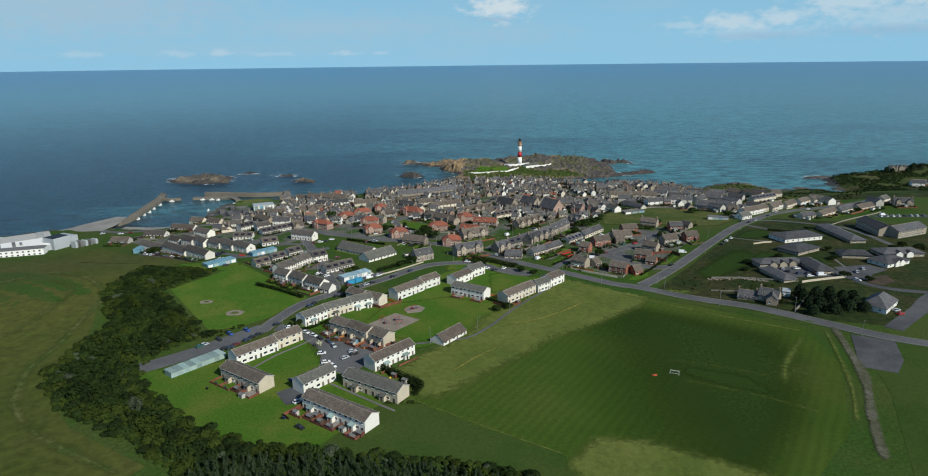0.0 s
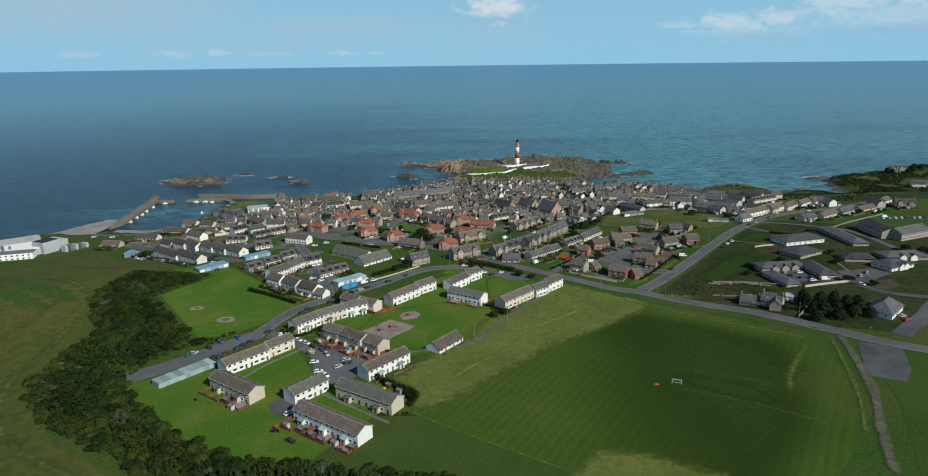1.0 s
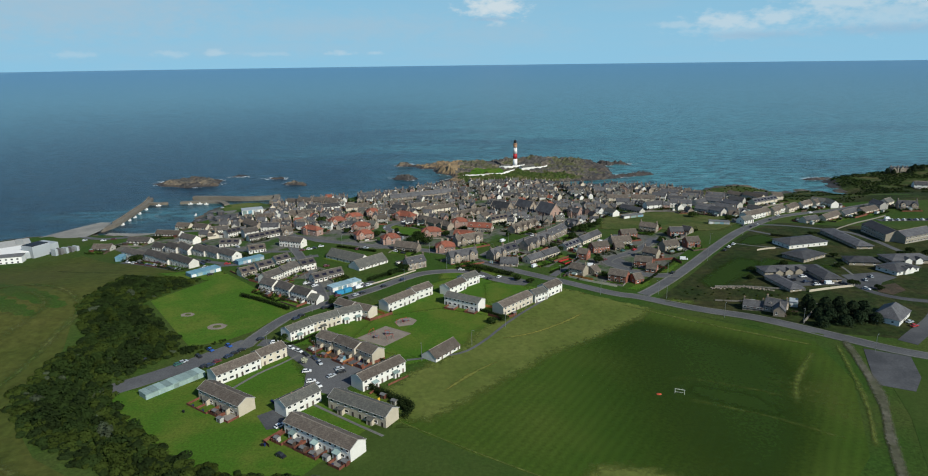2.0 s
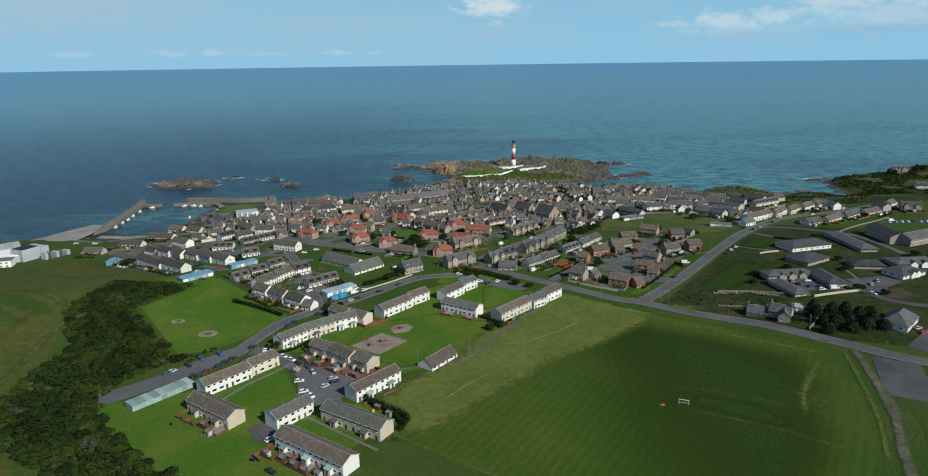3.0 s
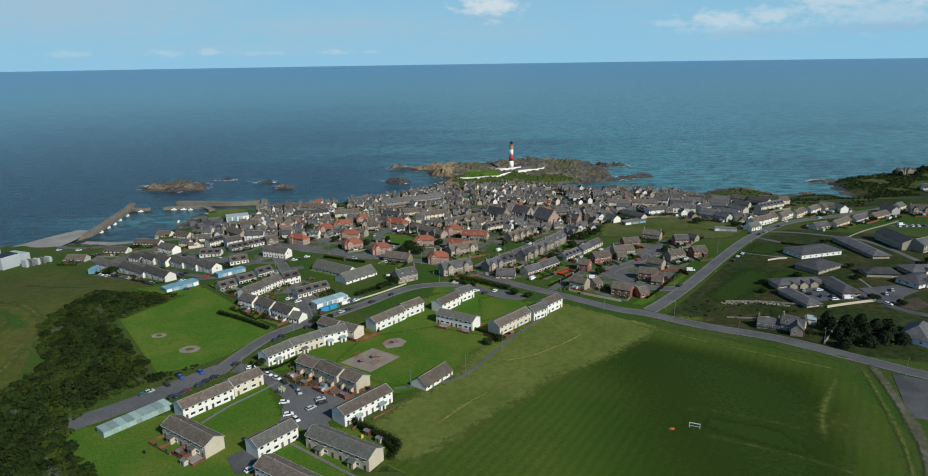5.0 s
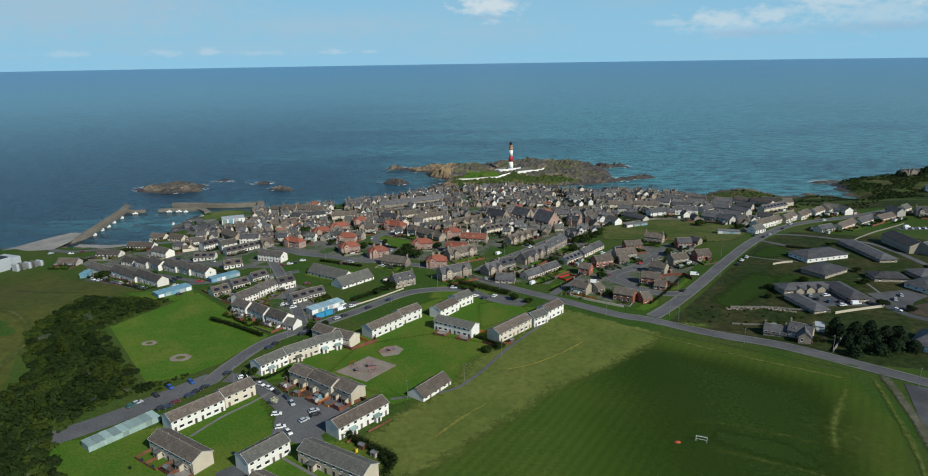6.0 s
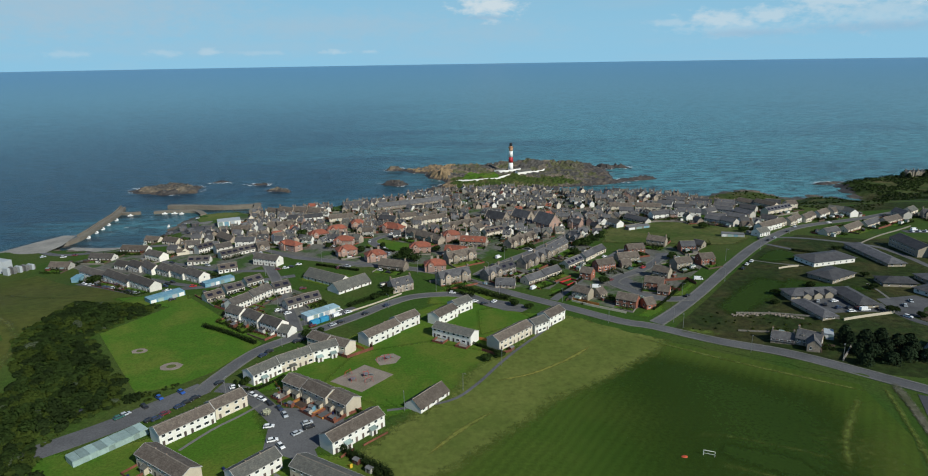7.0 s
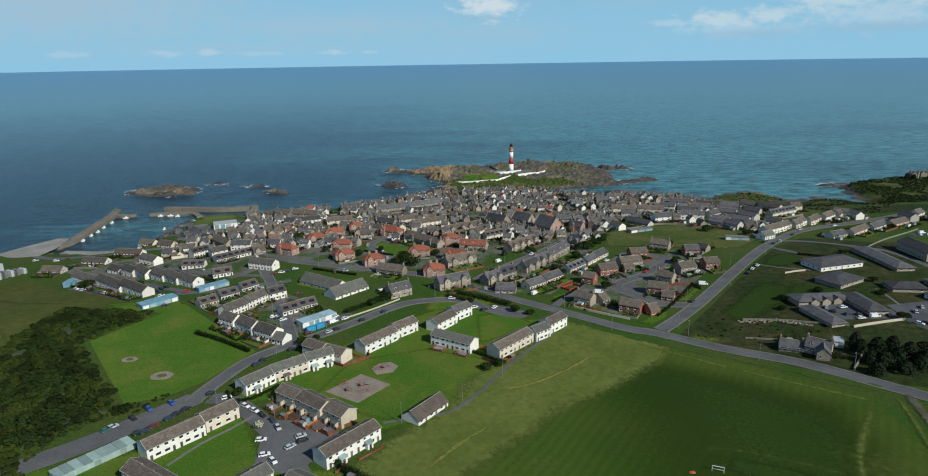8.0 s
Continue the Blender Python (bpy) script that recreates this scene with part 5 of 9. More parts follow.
def dwelling(name, x1, y1, x2, y2, ridge, units, wall, roof, storeys, depth, panels=False, dormer=False, chimneys=True, group="village houses", windows=True, least=0.0):
    words = {1: "single-storey cottage", 2: "two-storey house"}[storeys]
    if math.hypot(x2 - x1, y2 - y1) < least:
        k = least / max(0.1, math.hypot(x2 - x1, y2 - y1))
        mx, my, hx, hy = (x1 + x2) / 2, (y1 + y2) / 2, (x2 - x1) / 2 * k, (y2 - y1) / 2 * k
        x1, y1, x2, y2 = mx - hx, my - hy, mx + hx, my + hy
    extra = " and solar panels" if panels else ""
    TAKEN.append(((x1 + x2) / 2, (y1 + y2) / 2, math.hypot(x2 - x1, y2 - y1) / 2 + 4))
    if name in ("house", "cottage"):
        HOMES.append(((x1 + x2) / 2, (y1 + y2) / 2, math.atan2(y2 - y1, x2 - x1), math.hypot(x2 - x1, y2 - y1), depth))
    ob, length = base(name, x1, y1, x2, y2, f"{WALL_WORDS[wall]} {words} with {ROOF_WORDS[roof]} roof{extra}", "house", group)
    eave = ridge - depth * (0.43 if wall in ("stone", "pink") else 0.35)
    gabled(ob, length, depth, eave, ridge, wall, roof, capped=group != "old village houses")
    u, y0 = length / units, (y1 + y2) / 2
    if windows:
        for side, turn in ((-1, 0),):
            y = side * (depth / 2 + 0.01)
            for i in range(units):
                x = -length / 2 + u * (i + 0.5)
                if storeys == 2:
                    add_window(ob, (1.1, 1.0), pose(x - u * 0.22, y, eave - 1.45, 0, 0, turn))
                    if u > 4 and y0 < 540:
                        add_window(ob, (1.1, 1.0), pose(x + u * 0.22, y, eave - 1.45, 0, 0, turn))
                if y0 < 620:
                    add_window(ob, (1.5, 1.15), pose(x - u * 0.2, y, 0.95, 0, 0, turn))
                if y0 < 600:
                    share("door", DOOR, None, ob, "", pose(x + u * 0.25, y, 0.02, 0, 0, turn))
        if length > 5 and y0 < 540:
            for s in (-1, 1):
                if random.random() < 0.5:
                    add_window(ob, (1.0, 1.3), pose(s * (length / 2 + 0.01), random.uniform(-1.5, 1.5), 1.0 if storeys == 1 else eave - 1.6, 0, 0, 90 * s))
    if chimneys:
        for s in (-1, 1) if group != "old village houses" or length > 8.5 else (1,):
            share("chimney", CHIMNEY, None, ob, "", pose(s * (length / 2 - 0.45), 0, ridge) @ Matrix.Diagonal((0.85, 0.8, 0.75 if group == "old village houses" else 0.9, 1)))
    if panels:
        solar(ob, length, depth, eave, ridge, max(1, int(length / 4.2)))
    if dormer:
        dormers(ob, length, depth, eave, ridge, max(2, units), wall, roof)
    elif wall in ("stone", "pink") and storeys == 2 and length > 9 and y0 < 600 and not panels:
        for x in (-0.27, 0.27) if length > 12 else (-0.2,):
            front_gable(ob, x * length, depth / 2 + 0.9, 3.6, ridge - 0.9, wall, roof)
    return ob


def house(x1, y1, x2, y2, ridge, units, wall, roof, panels=False, dormer=False):
    old = wall in ("stone", "pink")
    return dwelling("house", x1, y1, x2, y2, ridge, units, wall, roof, 2, 7.6, panels, dormer, old or wall == "tan", least=7.5)


def cottage(x1, y1, x2, y2, ridge, units, wall, roof, panels=False, dormer=False):
    return dwelling("cottage", x1, y1, x2, y2, ridge, units, wall, roof, 1, 7.6, panels, dormer, wall == "stone", least=6.0)


def pavilion(x1, y1, x2, y2, ridge, units, wall, roof):
    ob = dwelling("pavilion", x1, y1, x2, y2, ridge, units, wall, roof, 1, 8.4, chimneys=False, group="")
    return tagged(ob, "white single-storey sports pavilion with dark brown roof", "pavilion")


def hall(x1, y1, x2, y2, ridge, units, wall, roof):
    ob = dwelling("hall", x1, y1, x2, y2, ridge, units, wall, roof, 1, 11.5, chimneys=False, group="community halls")
    return tagged(ob, "long low white community hall with grey tiled roof", "hall")


def hipped(name, x1, y1, x2, y2, ridge, depth, wall, roof, label, category, group="", drop=None, storeys=2, chimneys=2):
    """A building with a hipped roof; the line is its ridge."""
    TAKEN.append(((x1 + x2) / 2, (y1 + y2) / 2, math.hypot(x2 - x1, y2 - y1) / 2 + depth * 0.7))
    if group == "red-roofed villas":
        HOMES.append(((x1 + x2) / 2, (y1 + y2) / 2, math.atan2(y2 - y1, x2 - x1), math.hypot(x2 - x1, y2 - y1) + depth, depth))
    ob, rl = base(name, x1, y1, x2, y2, label, category, group)
    eave = ridge - (drop or depth * 0.40)
    h, d = rl / 2 + depth / 2, depth / 2
    bm = bmesh.new()
    box(bm, -h, h, -d, d, -1.6, eave + 0.05)
    part("wall", bm, wall, ob)
    bm = bmesh.new()
    o = 0.9 if group == "low buildings on the slope" else 0.45
    low = [bm.verts.new(c) for c in ((-h - o, -d - o, eave), (h + o, -d - o, eave), (h + o, d + o, eave), (-h - o, d + o, eave))]
    mid = [bm.verts.new((v.co.x, v.co.y, eave + 0.14)) for v in low]
    top = [bm.verts.new((-rl / 2, 0, ridge)), bm.verts.new((rl / 2, 0, ridge))]
    bm.faces.new(low[::-1])
    for i in range(4):
        bm.faces.new((low[i], low[(i + 1) % 4], mid[(i + 1) % 4], mid[i]))
    bm.faces.new((mid[0], mid[1], top[1], top[0]))
    bm.faces.new((mid[1], mid[2], top[1]))
    bm.faces.new((mid[2], mid[3], top[0], top[1]))
    bm.faces.new((mid[3], mid[0], top[0]))
    part("roof", bm, "grey_roof" if roof == "grey" else roof, ob)
    for s in (-1, 1)[:chimneys]:
        share("chimney", CHIMNEY, None, ob, "", pose(s * (rl / 2 - 0.3), 0, ridge, 0, 0, 90))
    rows = ([0.95] if storeys == 1 else [0.95, eave - 1.6])
    for z in rows:
        for side, turn in ((-1, 0), (1, 180)):
            n = max(2, int(2 * h / 4.4)) if side * math.cos(math.atan2(y2 - y1, x2 - x1)) < 0.35 else 0
            for i in range(n):
                add_window(ob, (1.1, 1.0), pose(-h + 2 * h * (i + 0.5) / n, side * (d + 0.01), z, 0, 0, turn))
            n = max(1, int(2 * d / 4))
            for i in range(n):
                add_window(ob, (1.1, 1.0), pose(side * (h + 0.01), -d + 2 * d * (i + 0.5) / n, z, 0, 0, 90 * side))
    share("door", DOOR, None, ob, "", pose(0, -d - 0.01, 0.02))
    return ob


def villa(x1, y1, x2, y2, ridge, depth, wall, roof):
    wall = "pink" if wall == "stone" else wall
    k = 0.55
    mx, my, hx, hy = (x1 + x2) / 2, (y1 + y2) / 2, (x2 - x1) / 2 * k, (y2 - y1) / 2 * k
    ob = hipped("villa", mx - hx, my - hy, mx + hx, my + hy, ridge - 0.3, depth * 0.84, wall, roof, f"{WALL_WORDS[wall]} villa with hipped {ROOF_WORDS[roof]} roof", "house", "red-roofed villas")
    front_gable(ob, -0.22 * (math.hypot(x2 - x1, y2 - y1) * k + depth * 0.84), depth * 0.42 + 0.9, 3.8, ridge - 1.2, wall, roof)
    return ob



# near estate
terrace(-62.7, 230.4, -35.1, 211.4, 6.9, 6, "white", "brown", porch="back")
terrace(-49.9, 248.0, -25.3, 232.4, 6.9, 4, "beige", "grey", porch="back")
terrace(-69.8, 240.0, -58.9, 252.7, 6.9, 3, "white", "grey")
terrace(-104.7, 256.7, -83.4, 241.9, 6.9, 4, "beige", "brown", porch="back")
terrace(-106.4, 266.9, -92.1, 282.9, 6.9, 4, "white", "brown")
terrace(-92.5, 284.3, -83.5, 294.7, 6.9, 2, "cream", "brown")
terrace(-42.9, 259.8, -26.5, 277.6, 6.9, 4, "white", "brown", porch="back")
terrace(-66.9, 306.5, -57.9, 300.0, 6.9, 2, "beige", "brown", porch="back")
terrace(-57.2, 299.8, -45.8, 290.5, 7.3, 2, "beige", "brown", porch="back")
terrace(-46.1, 292.7, -36.8, 285.2, 7.0, 2, "beige", "brown", porch="back")
terrace(-86.0, 311.0, -76.8, 322.3, 6.9, 3, "white", "grey", porch="back")
terrace(-76.8, 322.5, -64.3, 332.9, 7.1, 3, "cream", "grey", porch="back")
terrace(-64.3, 333.0, -53.6, 339.9, 7.3, 2, "white", "grey", porch="back")
terrace(-66.3, 350.6, -56.5, 343.5, 6.9, 2, "cream", "brown")
terrace(-56.7, 344.5, -46.1, 338.3, 6.7, 2, "cream", "brown")
terrace(-41.3, 347.6, -27.3, 363.8, 6.9, 3, "white", "brown")
terrace(-27.4, 365.2, -17.8, 374.9, 7.2, 2, "white", "brown")
terrace(-7.9, 370.9, 2.0, 383.3, 6.9, 2, "white", "brown")
terrace(2.0, 386.0, 10.5, 394.4, 7.2, 2, "white", "grey")
terrace(-5.9, 358.8, 12.9, 346.7, 6.9, 4, "white", "grey")
terrace(21.4, 339.5, 39.3, 358.2, 6.9, 4, "cream", "brown")
terrace(41.1, 358.1, 48.9, 364.3, 6.9, 2, "white", "grey")
terrace(49.2, 366.7, 58.9, 376.7, 7.2, 2, "white", "brown")
pavilion(-13.7, 285.5, -2.6, 299.8, 5.0, 3, "white", "brown")
# left estates
cottage(-290.9, 509.8, -275.5, 508.5, 5, 3, "grey", "brown")
cottage(-272.6, 530.0, -253.3, 526.7, 5, 3, "harl", "tile")
cottage(-258.2, 549.6, -236.2, 545.6, 5, 4, "white", "brown")
house(-224.9, 522.2, -209.9, 513.1, 7.2, 2, "harl", "tile")
cottage(-253.5, 579.7, -240.2, 576.0, 5, 3, "cream", "brown")
cottage(-234.5, 571.6, -220.7, 566.1, 5, 3, "cream", "brown")
house(-251.6, 483.6, -226.5, 467.5, 7.2, 4, "harl", "tile")
house(-225.9, 466.6, -201.0, 447.7, 7.4, 4, "harl", "tile")
house(-202.2, 450.2, -180.3, 434.0, 7.2, 4, "harl", "tile")
cottage(-239.0, 504.3, -228.1, 498.6, 5.5, 2, "harl", "tile")
house(-223.8, 494.5, -212.1, 486.6, 7.2, 2, "harl", "tile")
house(-212.3, 489.6, -198.5, 476.3, 7.2, 2, "harl", "tile")
house(-195.1, 476.6, -183.1, 467.4, 7.2, 2, "harl", "tile")
house(-182.9, 468.7, -169.7, 457.3, 7.2, 2, "harl", "tile")
house(-169.0, 458.4, -155.7, 448.3, 7.2, 2, "harl", "tile")
house(-205.7, 543.0, -195.4, 545.7, 7.2, 2, "harl", "tile")
house(-190.9, 525.4, -182.8, 535.3, 7.2, 3, "harl", "tile", panels=True)
house(-175.3, 521.3, -166.1, 528.8, 7.2, 3, "harl", "tile")
cottage(-165.9, 504.4, -156.1, 512.9, 5.4, 3, "harl", "tile", panels=True)
cottage(-156.1, 512.9, -145.8, 522.2, 5.4, 3, "harl", "tile", panels=True)
cottage(-184.4, 495.2, -169.5, 496.3, 5.4, 3, "harl", "tile", panels=True)
house(-133.5, 485.5, -115.5, 478.1, 7.2, 4, "harl", "tile")
cottage(-153.9, 467.1, -143.1, 472.6, 5.4, 3, "white", "brown", panels=True)
cottage(-142.0, 411.1, -134.3, 418.5, 5.4, 3, "cream", "brown", panels=True)
cottage(-134.5, 422.9, -126.3, 430.6, 5.6, 3, "harl", "tile", panels=True)
cottage(-126.6, 435.9, -119.0, 444.2, 5.6, 3, "harl", "tile", panels=True)
house(-122.1, 394.6, -114.8, 406.0, 7.2, 3, "harl", "tile")
house(-114.8, 407.8, -107.6, 421.1, 7.2, 3, "harl", "tile")
house(-105.5, 420.9, -97.3, 427.6, 7.2, 3, "harl", "tile", panels=True)
cottage(-92.1, 397.8, -84.3, 404.5, 5.4, 3, "harl", "tile", panels=True)
cottage(-84.5, 405.4, -75.9, 411.4, 5.4, 3, "harl", "tile", panels=True)
house(-118.8, 387.7, -109.3, 381.5, 7.2, 2, "harl", "tile")
house(-107.4, 381.4, -97.0, 373.0, 7.2, 2, "harl", "tile")
house(-95.5, 372.2, -84.4, 364.2, 7.2, 3, "harl", "tile")
cottage(-85.1, 363.7, -79.2, 361.2, 5.2, 2, "white", "grey")
# community hall
hall(-89.8, 453.8, -64.0, 435.3, 6.0, 5, "white", "grey")
hall(-69.4, 422.1, -52.5, 440.0, 6.0, 4, "white", "grey")
# stone houses at the crossroads
house(-35.0, 420.5, -23.4, 428.1, 8.0, 2, "stone", "slate", dormer=True)
house(-6.7, 432.0, 12.0, 442.0, 8.5, 3, "stone", "slate")
cottage(-45.5, 468.9, -28.4, 461.5, 6.5, 3, "stone", "brown")
house(-31.8, 554.2, -5.8, 527.0, 7.5, 5, "stone", "brown")
house(-2.1, 474.2, 17.1, 485.6, 8.0, 3, "stone", "brown")
house(8.7, 523.7, 27.7, 518.3, 7.5, 3, "stone", "red", dormer=True)
house(-2.4, 496.6, 13.2, 490.7, 7.5, 3, "stone", "red")
# main street rows
house(22.1, 438.6, 31.4, 447.2, 7.5, 2, "stone", "slate")
house(31.4, 448.4, 41.0, 456.2, 7.5, 2, "stone", "slate", panels=True)
cottage(28.6, 427.7, 40.4, 425.9, 5.5, 3, "stone", "slate")
cottage(46.4, 429.7, 57.3, 438.9, 5.5, 3, "cream", "slate")
cottage(57.8, 440.0, 69.7, 450.7, 5.5, 3, "cream", "slate")
cottage(75.6, 458.8, 88.1, 472.0, 5.5, 3, "cream", "slate", panels=True)
cottage(90.2, 474.6, 99.2, 485.2, 5.5, 2, "cream", "slate")
cottage(99.5, 486.7, 108.8, 496.9, 5.5, 2, "cream", "slate")
house(47.6, 460.7, 57.4, 471.7, 7.5, 2, "stone", "slate")
house(57.5, 473.0, 67.5, 485.0, 7.5, 2, "stone", "slate")
house(67.2, 485.6, 83.7, 508.8, 8.2, 3, "stone", "slate", dormer=True)
house(42.7, 511.8, 53.4, 523.8, 7.0, 2, "stone", "brown")
house(53.4, 523.8, 64.7, 536.8, 7.0, 2, "stone", "brown")
house(27.4, 548.8, 42.0, 558.4, 7.0, 3, "cream", "brown", panels=True)
house(91.8, 529.9, 98.6, 519.4, 8.0, 2, "stone", "slate")
# brick estate
house(84.7, 440.0, 88.9, 437.4, 7.2, 2, "brick", "brown")
house(95.0, 453.5, 107.3, 457.6, 7.2, 3, "brick", "brown")
house(73.2, 408.1, 81.2, 401.8, 7.2, 2, "tan", "brown")
cottage(84.7, 405.1, 89.2, 408.6, 5.2, 1, "tan", "brown")
house(94.9, 394.6, 104.6, 388.6, 7.2, 3, "brick", "brown")
cottage(107.7, 388.2, 112.3, 389.7, 5.6, 1, "brick", "brown")
house(112.1, 467.5, 127.0, 470.7, 7.2, 3, "tan", "brown")
cottage(112.9, 459.7, 119.5, 460.2, 5.2, 1, "tan", "brown")
house(124.0, 487.1, 136.3, 489.0, 7.2, 2, "brick", "brown")
house(145.6, 508.9, 156.9, 501.6, 7.2, 2, "tan", "brown")
house(128.9, 439.1, 136.9, 432.7, 7.2, 2, "tan", "brown")
house(144.1, 448.4, 155.6, 452.5, 7.2, 2, "tan", "brown")
house(117.5, 420.2, 127.7, 415.4, 7.2, 3, "brick", "brown")
cottage(122.6, 409.9, 128.4, 406.9, 5.2, 2, "brick", "brown")
house(161.1, 486.2, 171.2, 486.1, 6.8, 2, "brick", "slate")
cottage(174.2, 493.8, 179.2, 488.6, 5.5, 2, "tan", "slate")
house(162.0, 453.6, 171.9, 455.6, 7.0, 2, "brick", "brown")
# far right side rows
house(200.6, 605.1, 219.2, 599.8, 7.5, 3, "white", "slate")
cottage(224.5, 606.6, 238.4, 615.3, 6, 2, "grey", "slate")
house(215.4, 577.3, 224.1, 568.7, 7, 3, "grey", "slate")
house(225.5, 568.5, 232.1, 557.4, 7, 3, "grey", "slate")
house(238.5, 615.7, 250.4, 606.9, 7, 3, "grey", "slate")
house(251.8, 604.2, 259.7, 588.0, 7, 3, "grey", "slate")
house(277.2, 655.7, 287.4, 641.5, 7, 4, "cream", "brown")
house(287.4, 641.5, 297.3, 622.8, 7, 4, "cream", "brown")
house(276.5, 601.8, 305.0, 617.0, 7, 5, "cream", "slate", panels=True)
house(307.5, 627.1, 317.5, 628.8, 7.5, 2, "cream", "brown")
house(174.9, 598.2, 190.4, 602.1, 7, 3, "white", "slate")
cottage(154.9, 602.8, 168.1, 582.3, 5, 4, "grey", "slate")
house(136.1, 582.9, 141.7, 572.0, 6.5, 2, "white", "grey")
house(149.3, 641.4, 169.3, 636.7, 7, 4, "cream", "brown")
house(172.3, 636.0, 193.9, 628.8, 7, 4, "cream", "brown")
house(153.9, 623.2, 166.3, 620.3, 7, 2, "grey", "slate")
house(144.6, 682.5, 156.7, 679.6, 7, 2, "stone", "slate")
house(334.2, 603.7, 342.2, 595.6, 7.5, 3, "white", "grey")
house(343.4, 597.6, 345.0, 583.8, 7, 2, "white", "grey")
house(374.4, 576.5, 375.6, 562.3, 7, 2, "grey", "slate")
# harbour side rows
cottage(-189.5, 573.6, -172.4, 556.1, 6.5, 2, "stone", "brown")
house(-165.9, 541.1, -151.3, 542.0, 7, 3, "white", "slate")
house(-137.8, 544.2, -131.0, 551.1, 7.5, 2, "white", "brown")
house(-142.4, 569.1, -140.1, 582.1, 7.5, 2, "cream", "brown")
house(-176.7, 669.7, -165.2, 665.0, 7, 2, "cream", "brown")
house(-162.5, 659.3, -147.3, 651.7, 7.5, 3, "stone", "brown")
house(-146.7, 654.0, -133.3, 648.2, 7.5, 3, "stone", "brown")
house(-132.1, 648.0, -116.0, 641.1, 7.5, 3, "stone", "brown")
house(-132.2, 619.7, -116.0, 626.9, 7, 5, "white", "slate")
house(-145.1, 624.8, -135.5, 620.2, 6.5, 2, "cream", "slate")
house(-108.2, 619.1, -86.5, 624.2, 6.5, 4, "cream", "brown")
house(-143.8, 519.1, -136.8, 524.8, 6.5, 2, "stone", "brown")
cottage(-187.2, 594.7, -171.4, 597.4, 6, 3, "stone", "brown")
cottage(-157.9, 601.3, -143.8, 601.3, 6, 3, "stone", "brown")
cottage(-149.6, 598.5, -136.9, 604.2, 6, 3, "stone", "brown")
house(-70.3, 661.6, -39.8, 674.6, 7, 6, "stone", "slate")
house(-39.8, 674.6, -8.6, 691.0, 7, 6, "stone", "slate")
house(-104.1, 669.8, -85.7, 676.1, 7, 4, "stone", "slate")
# middle rows behind the red roofs
house(-32.2, 598.2, -18.9, 606.5, 7, 4, "cream", "brown")
house(-18.9, 606.5, -4.7, 614.8, 7, 4, "cream", "brown")
house(-45.3, 616.0, -31.1, 621.9, 7, 4, "cream", "brown")
house(-3.2, 574.2, 12.9, 586.8, 7, 4, "stone", "brown")
house(12.9, 586.8, 26.7, 595.1, 7, 3, "stone", "brown")
house(19.6, 562.8, 25.6, 571.4, 7, 2, "cream", "brown")
house(-61.8, 615.2, -46.6, 606.7, 7, 3, "stone", "slate")
# right row behind the road
house(229.3, 517.6, 239.7, 523.6, 6, 2, "white", "grey")
house(239.6, 535.6, 254.0, 544.4, 7, 2, "white", "brown")
villa(-125.4, 523.2, -111.1, 514.6, 8.2, 9, "stone", "red")
villa(-110.0, 551.9, -99.6, 557.5, 8.2, 10, "stone", "red")
villa(-100.8, 570.6, -86.4, 576.1, 7.8, 9, "pink", "red")
villa(-85.5, 531.1, -75.2, 530.2, 8.2, 10, "stone", "red")
villa(-78.4, 498.4, -69.2, 502.6, 8.2, 10, "stone", "red")
villa(-82.2, 592.6, -75.9, 594.4, 8.2, 9, "stone", "red")
villa(-56.0, 484.5, -46.8, 488.2, 8.2, 10, "stone", "red")
villa(-55.2, 577.8, -39.9, 569.3, 8.8, 12, "stone", "red")
villa(-27.3, 505.9, -15.1, 506.6, 8.2, 10, "stone", "red")
villa(-13.4, 461.4, -5.1, 462.1, 8.2, 11, "stone", "red")
villa(-2.8, 538.3, 5.3, 539.6, 9.0, 10, "stone", "red")


# ---- larger buildings of their own ----
def kirk(x1, y1, x2, y2, ridge, depth, wall="pink"):
    ob, length = base("church", x1, y1, x2, y2, f"{'pink' if wall == 'pink' else 'grey'} granite church with steep dark slate roof", "church")
    eave = ridge - depth * 0.55
    gabled(ob, length + 6, depth, eave, ridge, wall, "slate")
    for i in range(4):
        add_window(ob, (1.0, 1.3), pose(-length / 2 + length * (i + 0.5) / 4, -depth / 2 - 0.01, eave - 2.6) @ Matrix.Diagonal((1, 1, 1.7, 1)))
    add_window(ob, (1.5, 1.15), pose(length / 2 + 3.01, 0, eave - 2.2, 0, 0, 90) @ Matrix.Diagonal((1, 1, 2.4, 1)))
    for s in (-1, 1):
        bm = bmesh.new()
        x = s * (length / 2 + 3.0)
        prism(bm, [(-depth / 2 - 0.4, eave - 0.4), (-depth / 2 - 0.4, eave + 0.25), (0, ridge + 0.6), (depth / 2 + 0.4, eave + 0.25), (depth / 2 + 0.4, eave - 0.4), (0, ridge - 0.2)], x - 0.2, x + 0.2)
        part("gable_coping", bm, "stone", ob)
    return ob


